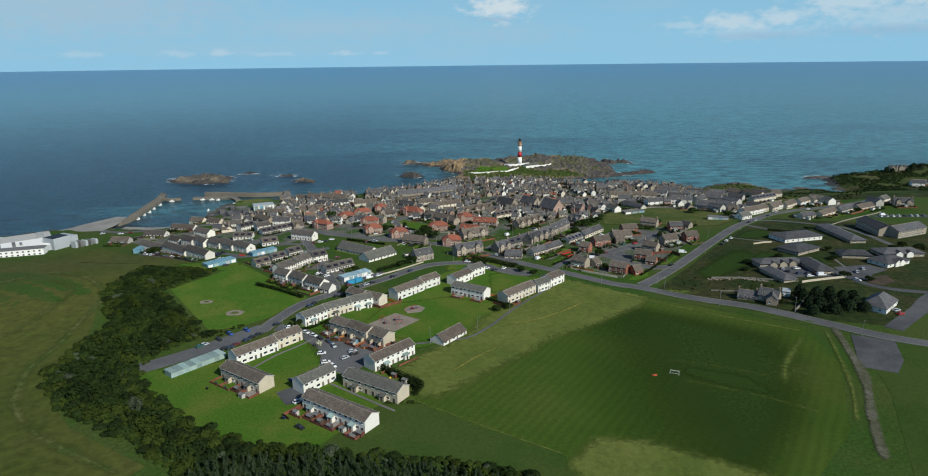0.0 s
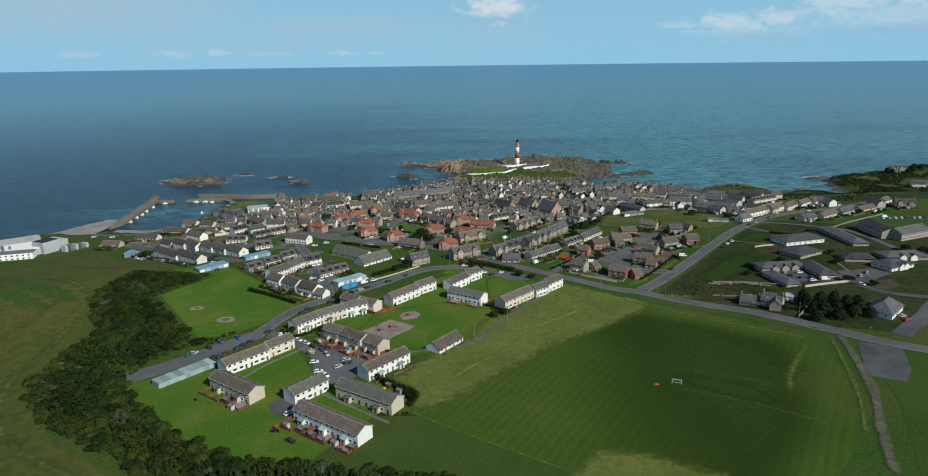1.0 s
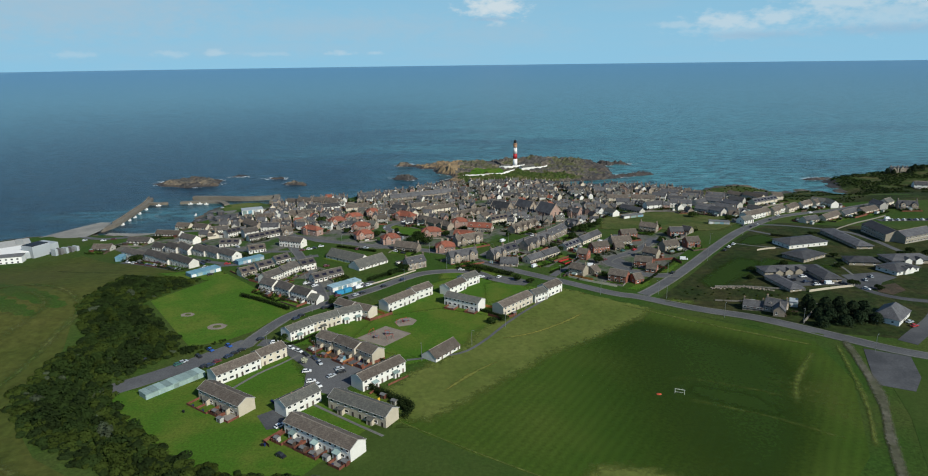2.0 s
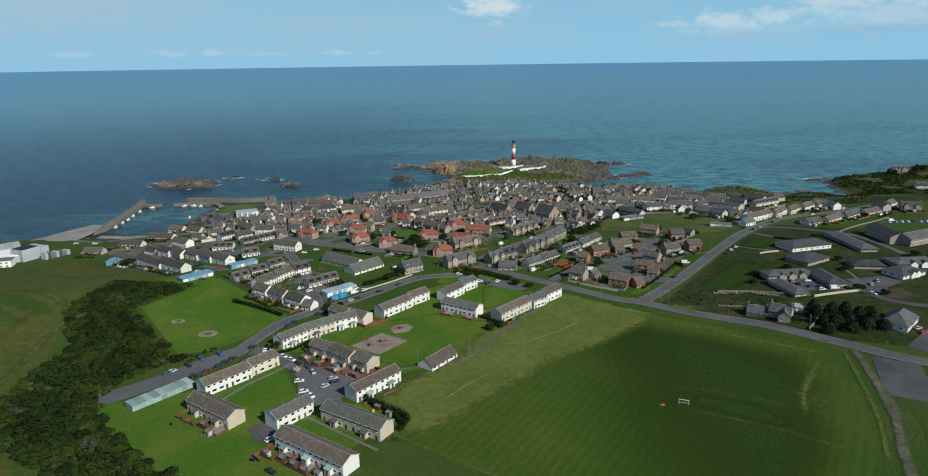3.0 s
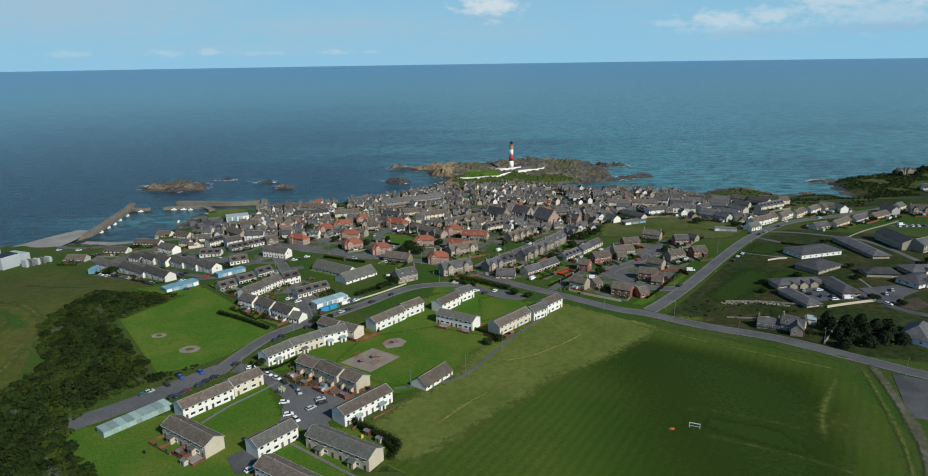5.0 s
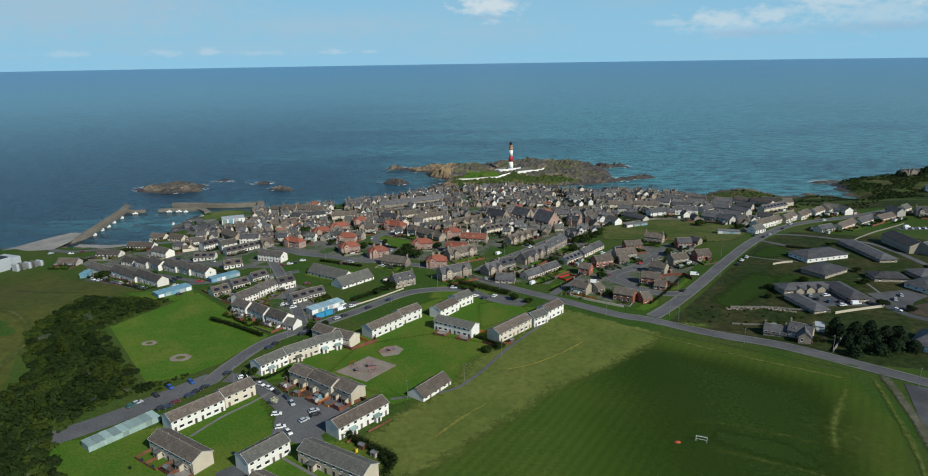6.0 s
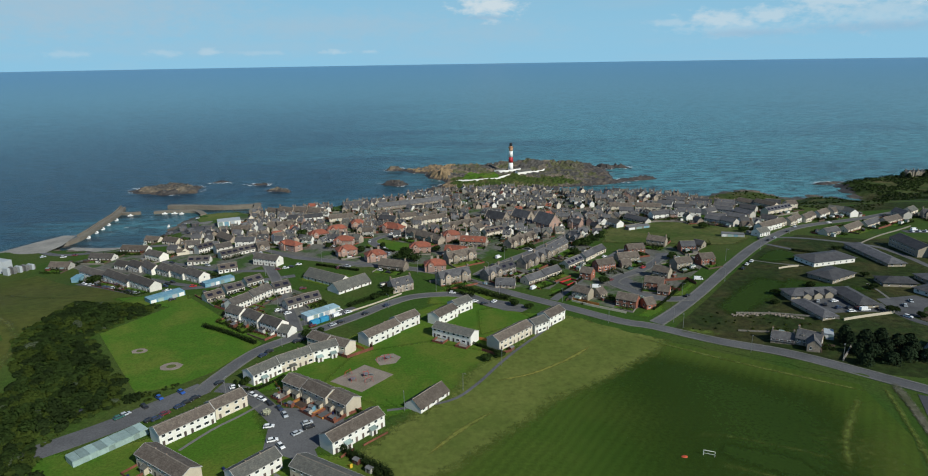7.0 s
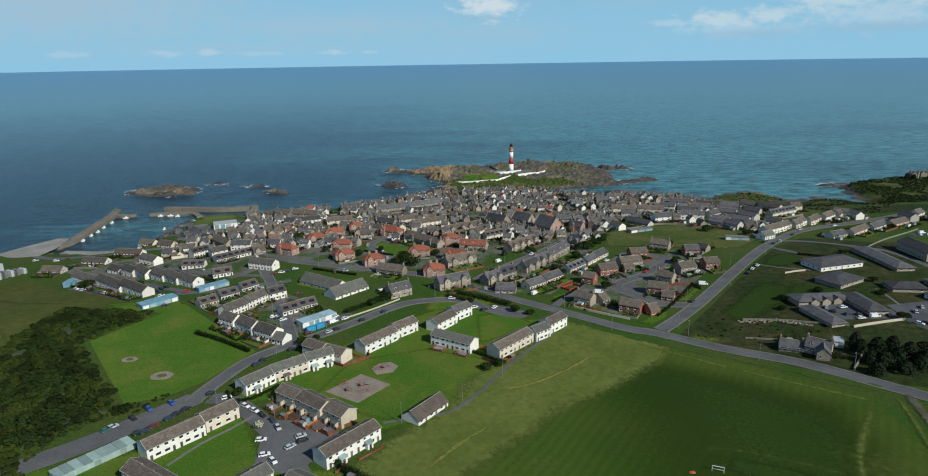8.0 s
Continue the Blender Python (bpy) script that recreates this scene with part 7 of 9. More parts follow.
def bin_thing(x, y, mat, label):
    ob = tagged(new("wheelie_bin"), label, "bin", "wheelie bins")
    ob.matrix_basis = pose(x, y, gz(x, y) + 0.05, 0, 0, random.uniform(0, 90))
    bm = bmesh.new()
    body_profile(bm, [(-0.25, 0.05), (0.25, 0.05), (0.32, 1.0), (-0.32, 1.0)], 0.3)
    part("body", bm, mat, ob)
    bm = bmesh.new()
    box(bm, -0.36, 0.36, -0.34, 0.34, 1.0, 1.08)
    part("lid", bm, mat, ob)
    return ob


def play_frame(x, y, angle, tall=2.4):
    ob = tagged(new("climbing_frame"), "red and grey playground climbing frame on gravel", "playground", "playground frames")
    ob.matrix_basis = pose(x, y, gz(x, y) + 0.1, 0, 0, angle)
    for sx in (-1, 1):
        for sy in (-1, 1):
            bm = bmesh.new()
            tube(bm, sx, sy, 0, tall, 0.07, 0.07, 6)
            part("post", bm, "signal_red", ob)
    bm = bmesh.new()
    box(bm, -1.05, 1.05, -1.05, 1.05, 1.2, 1.3)
    part("deck", bm, "metal", ob)
    bm = bmesh.new()
    prism(bm, [(-0.06, tall - 0.1), (0.06, tall - 0.1), (0.06, tall), (-0.06, tall)], -1.05, 1.05)
    part("top_rail", bm, "signal_red", ob)
    bm = bmesh.new()
    v = [bm.verts.new(c) for c in ((1.0, -0.3, 1.25), (1.0, 0.3, 1.25), (3.4, 0.3, 0.25), (3.4, -0.3, 0.25), (1.0, -0.3, 1.15), (1.0, 0.3, 1.15), (3.4, 0.3, 0.12), (3.4, -0.3, 0.12))]
    for q in ((3, 2, 1, 0), (4, 5, 6, 7), (0, 1, 5, 4), (1, 2, 6, 5), (2, 3, 7, 6), (3, 0, 4, 7)):
        bm.faces.new([v[i] for i in q])
    part("slide", bm, "metal", ob)
    return ob


def swing(x, y, angle):
    ob = tagged(new("swing_set"), "steel playground swing set on gravel", "playground", "playground swings")
    ob.matrix_basis = pose(x, y, gz(x, y) + 0.1, 0, 0, angle)
    for sx in (-1.8, 1.8):
        for lean in (-1, 1):
            bm = bmesh.new()
            tube(bm, 0, 0, 0, 2.6, 0.05, 0.05, 6)
            p = part("leg", bm, "signal_red", ob)
            p.matrix_basis = pose(sx, lean * 0.9, 0, lean * 19, 0, 0)
    bm = bmesh.new()
    prism(bm, [(-0.05, 2.4), (0.05, 2.4), (0.05, 2.5), (-0.05, 2.5)], -1.9, 1.9)
    part("top_bar", bm, "signal_red", ob)
    for sx in (-0.7, 0.7):
        bm = bmesh.new()
        box(bm, sx - 0.25, sx + 0.25, -0.1, 0.1, 0.5, 0.56)
        box(bm, sx - 0.24, sx - 0.21, -0.02, 0.02, 0.56, 2.42)
        box(bm, sx + 0.21, sx + 0.24, -0.02, 0.02, 0.56, 2.42)
        part("swing_seat", bm, "rubber", ob)
    return ob


def goal(x, y, angle):
    ob = tagged(new("football_goal"), "small white metal football goal on the field", "goal")
    ob.matrix_basis = pose(x, y, gz(x, y) + 0.08, 0, 0, angle)
    for sx in (-1.85, 1.85):
        bm = bmesh.new()
        tube(bm, sx, 0, -0.2, 2.0, 0.09, 0.09, 8)
        part("post", bm, "frame", ob)
        bm = bmesh.new()
        box(bm, sx - 0.05, sx + 0.05, 0, 1.3, 0.02, 0.12)
        part("ground_bar", bm, "frame", ob)
    bm = bmesh.new()
    prism(bm, [(-0.09, 1.95), (0.09, 1.95), (0.09, 2.12), (-0.09, 2.12)], -1.95, 1.95)
    part("crossbar", bm, "frame", ob)
    bm = bmesh.new()
    box(bm, -1.85, 1.85, 1.25, 1.35, 0.02, 0.12)
    part("back_bar", bm, "frame", ob)
    return ob


def boat(x, y, angle, length, mat="whitewash"):
    ob = tagged(new("boat"), "small pale fishing boat afloat by the pier", "boat", "harbour boats")
    ob.matrix_basis = pose(x, y, 0.0, 0, 0, angle)
    k = length / 2
    bm = bmesh.new()
    low = [(-k, 0.9), (k * 0.5, 0.85), (k, 0.0), (k * 0.5, -0.85), (-k, -0.9)]
    a = [bm.verts.new((px * 0.9, py * 0.8, -0.4)) for px, py in low]
    b = [bm.verts.new((px, py, 0.8)) for px, py in low]
    c = [bm.verts.new((px * 0.92, py * 0.85, 0.45)) for px, py in low]
    for i in range(5):
        j = (i + 1) % 5
        bm.faces.new((a[j], a[i], b[i], b[j]))
        bm.faces.new((b[i], c[i], c[j], b[j]))
    bm.faces.new(a)
    bm.faces.new(c[::-1])
    bmesh.ops.recalc_face_normals(bm, faces=bm.faces)
    part("hull", bm, mat, ob)
    bm = bmesh.new()
    box(bm, -0.2 * k, 0.35 * k, -0.55, 0.55, 0.4, 2.0)
    part("wheelhouse", bm, "whitewash", ob)
    bm = bmesh.new()
    tube(bm, -0.3 * k, 0, 0.4, 3.6, 0.06, 0.04, 5)
    part("mast", bm, "metal", ob)
    return ob



# low buildings on the slope
def school_block(x1, y1, x2, y2, ridge, depth, label):
    """A long two-storey gabled range with two rows of windows on each side."""
    ob, length = base("building", x1, y1, x2, y2, label, "school", "low buildings on the slope")
    TAKEN.append(((x1 + x2) / 2, (y1 + y2) / 2, length / 2 + 5))
    eave = ridge - 2.9
    gabled(ob, length, depth, eave, ridge, "tan", "slate")
    for side, turn in ((-1, 0), (1, 180)):
        if side * math.cos(math.atan2(y2 - y1, x2 - x1)) > 0.35:
            continue
        for i in range(int(length / 3.2)):
            for z in (0.9, eave - 1.7):
                add_window(ob, (1.5, 1.15), pose(-length / 2 + 1.6 + 3.2 * i, side * (depth / 2 + 0.01), z, 0, 0, turn))
    return ob


SLOPE = "low buildings on the slope"
hipped("hall", 232.0, 442.8, 247.4, 447.0, 5.6, 16, "white", "slate", "white-walled hall with wide dark hipped roof", "hall", SLOPE, 2.5, 1, 0)
hipped("building", 223.0, 412.5, 230.0, 416.5, 4.9, 15, "tan", "slate", "low dark-roofed annex beside the white hall", "building", SLOPE, 2.4, 1, 0)
hipped("building", 190.5, 386.5, 209.0, 387.5, 4.6, 10.5, "tan", "slate", "low care home wing with wide dark hipped roof", "building", SLOPE, 2.3, 1, 0)
hipped("building", 217.0, 386.0, 217.5, 370.5, 4.6, 10.5, "tan", "slate", "low care home wing with wide dark hipped roof", "building", SLOPE, 2.3, 1, 0)
hipped("building", 188.0, 373.5, 190.5, 358.0, 3.9, 8, "tan", "slate", "low tan care home wing with dark roof", "building", SLOPE, 2.0, 1, 0)
hipped("building", 276.4, 470.0, 276.6, 436.0, 4.8, 11, "tan", "slate", "long low dark-roofed range beside a drive", "building", SLOPE, 2.3, 1, 0)
hipped("building", 252.0, 401.0, 258.5, 400.0, 4.8, 11, "tan", "slate", "low tan school wing with dark hipped roof", "building", SLOPE, 2.3, 1, 0)
hipped("building", 265.0, 383.5, 272.0, 386.5, 5.0, 13, "white", "slate", "low white school wing with dark hipped roof", "building", SLOPE, 2.4, 1, 0)
hipped("building", 279.0, 403.0, 293.0, 403.5, 5.0, 13, "tan", "slate", "low school wing with dark hipped roof", "building", SLOPE, 2.4, 1, 0)
for x1, y1, x2, y2, ridge, depth, n in ((190.5, 386.5, 209.0, 387.5, 4.6, 10.5, 3), (265.0, 383.5, 272.0, 386.5, 5.0, 13, 2), (279.0, 403.0, 293.0, 403.5, 5.0, 13, 2)):
    # projecting gabled bays, each an entrance block of its own
    for i in range(n):
        u = (i + 0.5) / n
        ang = math.atan2(y2 - y1, x2 - x1)
        px, py = x1 + (x2 - x1) * u + math.sin(ang) * (depth / 2 - 0.5), y1 + (y2 - y1) * u - math.cos(ang) * (depth / 2 - 0.5)
        dwelling("annex", px + 1.5 * math.sin(ang), py - 1.5 * math.cos(ang), px - 2.5 * math.sin(ang), py + 2.5 * math.cos(ang), ridge - 0.7, 1, "white" if depth > 12 else "tan", "slate", 1, 4.4, chimneys=False, group=SLOPE, windows=False)
school_block(310.5, 479.0, 308.6, 448.0, 8.4, 13.0, "two-storey tan school range with dark slate roof")
school_block(309.0, 446.8, 338.0, 459.4, 8.2, 12.5, "two-storey tan school range with dark slate roof")
hipped("house", 214.0, 309.5, 219.5, 314.5, 7.6, 11.5, "white", "slate", "white house with steep dark hipped roof", "house", "", 4.9, 1, 0)
house(164.3, 334.5, 172.5, 328.0, 6.4, 2, "stone", "slate", dormer=True)
dwelling("cottage", 165.8, 322.6, 169.2, 329.6, 5.6, 1, "stone", "slate", 1, 5.4, chimneys=False)
cottage(154.2, 338.8, 163.2, 334.4, 4.6, 3, "stone", "slate")
# rows along the side road
for i in range(9):
    # stepped pairs along the climbing road
    u = (i + 0.5) / 9
    px, py = 253.5 + 84.5 * u, 547.0 + 54.0 * u
    k = 1.3 if i % 2 else -1.3
    px, py = px - 0.54 * k, py + 0.84 * k
    dwelling("house", px - 3.9, py - 2.5, px + 3.9, py + 2.5, 6.6 + 0.5 * (i % 3 == 0), 2, "cream" if i % 3 else "white", "brown", 2, 7.4, chimneys=False, group="stepped roadside houses")
cottage(279.6, 516.8, 293.2, 522.5, 5.4, 2, "cream", "slate")
cottage(300.6, 526.6, 322.1, 542.2, 5.4, 2, "cream", "brown")
cottage(327.2, 544.2, 347.0, 557.4, 5.4, 2, "cream", "slate")
cottage(347.7, 552.0, 367.6, 562.8, 5.4, 2, "cream", "brown")
# headland
ob, length = base("mansion", 533, 793, 553, 789, "dark granite mansion with gables and turrets on the headland", "house")
gabled(ob, length, 8, 3.6, 6.6, "tan", "slate")
for x, w, h in ((-7, 5, 6.4), (2, 4.6, 7.2), (8, 4.4, 6.0)):
    bm = bmesh.new()
    prism(bm, [(-w / 2, -1), (w / 2, -1), (w / 2, h - 2.2), (0, h), (-w / 2, h - 2.2)], 0, 5.5)
    o = part("cross_gable", bm, "tan", ob)
    o.matrix_basis = pose(x, 0, 0, 0, 0, -90)
    add_window(o, (1.0, 1.3), pose(5.52, 0, h - 3.8, 0, 0, 90))
for x in (-3, 5):
    bm = bmesh.new()
    tube(bm, x, -4.2, -1, 6.0, 1.3, 1.3, 10)
    tube(bm, x, -4.2, 6.0, 8.6, 1.6, 0.1, 10, 1)
    part("turret", bm, ["tan", "slate"], ob)
for x in (-9, -1, 4, 9):
    share("chimney", CHIMNEY, None, ob, "", pose(x, 0.5, 6.4))
dwelling("house", 500, 703, 512, 699, 7.2, 2, "white", "slate", 2, 8.5, chimneys=False)
dwelling("cottage", 512, 716, 524, 712, 5.0, 2, "white", "slate", 1, 7.0, chimneys=False)
house(387.0, 563.0, 402.0, 559.0, 7, 3, "stone", "slate")
house(381.5, 573.0, 392.0, 580.0, 6.6, 2, "cream", "grey")
# slate-roofed rows between the mound and the climbing road
for x1, y1, x2, y2, ridge, units, wall, roof in (
        (206, 628, 220, 622, 6.6, 3, "grey", "slate"), (224, 640, 240, 633, 6.6, 3, "stone", "slate"), (244, 632, 258, 625, 6.6, 3, "grey", "slate"), (232, 660, 250, 652, 6.6, 4, "grey", "slate"),
        (254, 650, 268, 643, 6.6, 3, "stone", "slate"), (262, 676, 282, 668, 6.8, 4, "stone", "slate"), (264, 622, 274, 612, 6.4, 2, "grey", "slate"), (238, 590, 249, 578, 6.2, 3, "grey", "slate"),
        (262, 578, 272, 570, 6.0, 2, "grey", "slate"), (210, 664, 226, 658, 6.6, 3, "cream", "slate"), (196, 646, 208, 640, 6.6, 2, "white", "slate"), (300, 650, 312, 644, 6.4, 3, "grey", "slate"),
        (222, 590, 234, 582, 6.0, 3, "grey", "slate")):
    house(x1, y1, x2, y2, ridge, units, wall, roof)
# kirk and its hall
kirk(76.5, 578.0, 84.5, 567.0, 14, 13.5)
kirk(59.4, 605.6, 68.0, 595.0, 11.5, 10, "stone")
kirk(36.0, 606.0, 46.5, 597.0, 10.5, 10, "stone")
house(100.5, 578.0, 109.0, 571.0, 8.6, 2, "pink", "slate")
house(104.0, 590.0, 113.0, 596.0, 9, 2, "pink", "slate")
# garages
garage_row(-130.9, 255.2, -114.2, 275.3, 2.5, 6.0, "mint", "mint", 9)
garage_row(-77.4, 380.4, -62.3, 394.3, 3, 6.5, "white", "sky_sheet", 6)
garage_row(-152.6, 437.9, -138.7, 450.7, 2.8, 5.5, "blue", "blue", 6)
garage_row(-174.8, 410.8, -160.8, 425.8, 2.8, 7.5, "blue", "blue", 5)
garage_row(-251.6, 479.0, -251.0, 469.9, 3.5, 5.0, "blue", "blue", 2)
garage_row(-211.2, 627.0, -192.8, 634.6, 5, 12.0, "white", "sheet", 4)
garage_row(144.4, 561.7, 164.1, 568.4, 2.6, 5, "wall_stone", "lead", 3)
garage_row(205.0, 521.3, 220.3, 516.5, 2.6, 5, "grey", "lead", 4)
garage_row(178.0, 336.6, 181.7, 334.7, 3, 6, "sheet", "sheet", 2)


# ---- lighthouse, pier, plant ----
lighthouse(80.0, 900.0, 7.6)
wall_line("lighthouse_wall", [(7, 834), (30, 835), (55, 838), (64, 850), (84, 866), (102, 879), (125, 902)], 1.3, 0.5, "whitewash", "long whitewashed wall round the lighthouse ground", level=isle_smooth)
wall_line("lighthouse_wall", [(58, 893), (68, 890), (93, 899)], 2.6, 0.8, "whitewash", "whitewashed wall at the foot of the tower", level=isle_smooth)
patch("lawn_lighthouse", [(14, 842), (24, 882), (58, 892), (60, 850), (50, 842)], "lawn", 0.5, "bright green lawn behind the lighthouse wall", level=isle_z, step=4.0)
for args in ((84, 866, 103, 877, 6.2, 3, "white", "grey"), (60, 897, 73, 899, 4.4, 2, "white", "white")):
    ob = dwelling("keepers_house", *args[:5], args[5], args[6], "grey", 1, 6.0, chimneys=False, group="")
    ob.matrix_basis = Matrix.Translation((0, 0, isle_z(*ob.matrix_basis.translation.xy) - ob.matrix_basis.translation.z)) @ ob.matrix_basis
    tagged(ob, "low whitewashed keepers' house with grey roof", "house")
strip("causeway", [(60, 846), (63, 822), (66, 800), (68, 770)], 3.0, "harbour_stone", 0.0, label="stone causeway to the island", flat=3.6, depth=4.0)
strip("pier", [(-335, 573), (-325, 600), (-328, 630), (-332, 660), (-338, 700), (-346, 726)], 5.0, "harbour_stone", 0.0, label="long curved stone harbour pier", flat=3.2, depth=6.0)
strip("pier_wall", [(-327.5, 608), (-330, 630), (-334.5, 657), (-340.5, 697), (-349, 728)], 1.4, "harbour_stone", 0.0, label="raised sea wall along the pier", flat=4.4, depth=6.0)
strip("pier_head", [(-338, 704), (-326, 701), (-317, 704)], 4.5, "harbour_stone", 0.0, label="short stone spur at the pier head", flat=2.6, depth=5.0)
strip("breakwater", [(-298, 727), (-270, 724), (-238, 719), (-206, 724)], 6.5, "harbour_stone", 0.0, label="broad stone breakwater", flat=4.0, depth=7.0)
strip("breakwater_head", [(-204, 725), (-199, 708), (-199, 690)], 7.0, "harbour_stone", 0.0, label="stone head of the breakwater", flat=5.2, depth=7.0)
strip("jetty", [(-304, 705), (-288, 708), (-262, 706), (-248, 690)], 6.0, "harbour_stone", 0.0, label="low stone jetty", flat=2.4, depth=5.0)
factory()
for args in ((-320, 612, 80, 6), (-322, 629, 82, 5.5), (-323, 642, 80, 6), (-326, 658, 75, 5.5), (-328, 677, 78, 6), (-324, 696, 10, 7), (-292, 702, 8, 7), (-282, 702, 5, 8), (-274, 700, 10, 6), (-265, 648, 95, 6)):
    boat(*args[:3], args[3] * 0.75)

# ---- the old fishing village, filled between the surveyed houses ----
rng = random.Random(11)
ROADS = np.concatenate([spline(p, 5.0) for p in (
    [(18, 448), (30, 465), (60, 500), (85, 535), (110, 580), (118, 640), (112, 720)], [(-110, 497), (-150, 530), (-200, 560), (-245, 560)],
    [(-75, 470), (-45, 500), (-60, 545), (-25, 580), (30, 610)], [(-60, 545), (-100, 600), (-110, 690)], [(30, 610), (20, 660), (10, 740)], [(-110, 640), (20, 655), (118, 640), (200, 660)])])
GREENS = ([(-265, 585), (-215, 590), (-188, 625), (-194, 700), (-265, 700)], [(118, 560), (150, 545), (200, 590), (150, 600)], [(125, 500), (190, 495), (230, 515), (215, 565), (175, 585), (130, 575)], [(-66, 522), (-34, 504), (-24, 528), (-60, 556)])


def free_spot(x, y, r):
    if inland(x, y) < 9 or any(float(shore_distance(x, y, g)) > -4 for g in GREENS):
        return False
    if np.hypot(ROADS[:, 0] - x, ROADS[:, 1] - y).min() < 6.5:
        return False
    return all(math.hypot(x - a, y - b) > r + c * 0.62 for a, b, c in TAKEN)



def small_dormer(wall_name):
    """A dormer window: cheeks, little pitched roof and glazed front."""
    bm = bmesh.new()
    v = [bm.verts.new(c) for c in ((-0.75, 0, 0), (0.75, 0, 0), (0.75, 0, 1.25), (0, 0, 1.75), (-0.75, 0, 1.25), (-0.75, 1.9, 0.2), (0.75, 1.9, 0.2), (0.75, 1.9, 1.25), (0, 1.9, 1.75), (-0.75, 1.9, 1.25))]
    for q in ((0, 1, 2, 3, 4), (1, 6, 7, 2), (5, 0, 4, 9)):
        bm.faces.new([v[j] for j in q])
    w = [bm.verts.new((x, y, z)) for y in (-0.2, 2.3) for x, z in ((-0.95, 1.13), (0.95, 1.13), (0, 1.88))]
    for q in ((1, 4, 5, 2), (0, 2, 5, 3)):
        bm.faces.new([w[j] for j in q]).material_index = 1
    box(bm, -0.45, 0.45, -0.04, 0.02, 0.25, 1.15, 2)
    me = bpy.data.meshes.new("dormer")
    bm.to_mesh(me)
    bm.free()
    for k in (wall_name, "slate", "glass"):
        me.materials.append(M[k])
    return me


DORMERS = {k: small_dormer(k) for k in ("white", "stone", "cream", "grey")}


def old_house(x, y, turn, length, depth, ridge, wall, roof, rng):
    """A small gabled house of the fishing village, some with a wing across, dormers in the roof and end chimneys."""
    tall = ridge > 6.2
    words = "two-storey house" if tall else "low cottage"
    hx, hy = length / 2 * math.cos(turn), length / 2 * math.sin(turn)
    TAKEN.append((x, y, length / 2 + 1.6))
    HOMES.append((x, y, turn, length, depth))
    ob, length = base("house" if tall else "cottage", x - hx, y - hy, x + hx, y + hy, f"{WALL_WORDS[wall]} {words} with {ROOF_WORDS[roof]} roof", "house", "old village houses")
    eave = ridge - depth * 0.46
    k = gabled(ob, length, depth, eave, ridge, wall, roof, capped=False)
    face = -1 if math.cos(turn) > 0 else 1
    spin = 0 if face < 0 else 180
    for s in (-1, 1):
        if s > 0 or rng.random() < 0.45:
            share("chimney", CHIMNEY, None, ob, "", pose(s * (length / 2 - 0.4), 0, ridge) @ Matrix.Diagonal((0.9, 0.75, rng.uniform(0.6, 1.0), 1)))
    if rng.random() < 0.3:
        w, run, h = rng.uniform(4.2, 5.2), depth / 2 + rng.uniform(2.0, 4.0), ridge * rng.uniform(0.78, 0.98)
        bm = bmesh.new()
        prism(bm, [(-w / 2, -1.6), (w / 2, -1.6), (w / 2, h - w * 0.46), (0, h - 0.1), (-w / 2, h - w * 0.46)], 0, run)
        b2 = bmesh.new()
        prism(b2, [(-w / 2 - 0.25, h - w * 0.46 - 0.23), (-w / 2 - 0.25, h - w * 0.46 - 0.05), (0, h + 0.14), (w / 2 + 0.25, h - w * 0.46 - 0.05), (w / 2 + 0.25, h - w * 0.46 - 0.23), (0, h - 0.04)], -0.1, run + 0.15)
        o = part("wing", bm, wall, ob)
        o.matrix_basis = pose(rng.uniform(-0.2, 0.2) * length, 0, 0, 0, 0, 90 * face)
        part("wing_roof", b2, "grey_roof" if roof == "grey" else roof, o)
        add_window(o, (1.0, 1.3), pose(run + 0.01, 0, h - w * 0.46 - 1.7, 0, 0, 90))
    elif rng.random() < 0.45:
        n = 2 if length > 7.2 else 1
        for i in range(n):
            share("dormer", DORMERS[wall if wall in DORMERS and rng.random() < 0.6 else "white"], None, ob, "",
                  pose(length * ((i + 0.5) / n - 0.5), face * (depth / 2 - 0.75), eave + 0.35, 0, 0, spin))
    for i in (-1, 1) if y < 640 else ():
        add_window(ob, (1.1, 1.0), pose(i * length * 0.26, face * (depth / 2 + 0.01), eave - 1.35, 0, 0, spin))
    return ob


for j in range(18):
    y = 542 + 12.1 * j
    x = -215.0
    lane = rng.choice([8, 14, 4, -10])
    while x < 250:
        small = 1.0 if y < 610 else 0.84
        length = rng.uniform(5.6, 9.2) * small
        px, py = x + length / 2, y + rng.uniform(-1.5, 1.5) + 0.05 * x
        wall = rng.choice(["stone", "stone", "stone", "grey", "white", "white", "pink", "white" if px > 20 else "cream", "cream"])
        roof = rng.choice(["slate", "slate", "slate", "grey", "brown", "slate", "red" if rng.random() < 0.12 else "slate"])
        turn = radians((lane if rng.random() < 0.6 else rng.choice([98, 105, -30, 60])) + rng.uniform(-7, 7))
        if free_spot(px, py, length / 2 + 0.8):
            old_house(px, py, turn, length, rng.uniform(5.0, 6.2) * small, rng.choice([rng.uniform(6.3, 7.2), rng.uniform(4.9, 5.8)]) * (small * 0.5 + 0.5), wall, roof, rng)
        x += length * 0.6 + rng.uniform(0.2, 1.6)

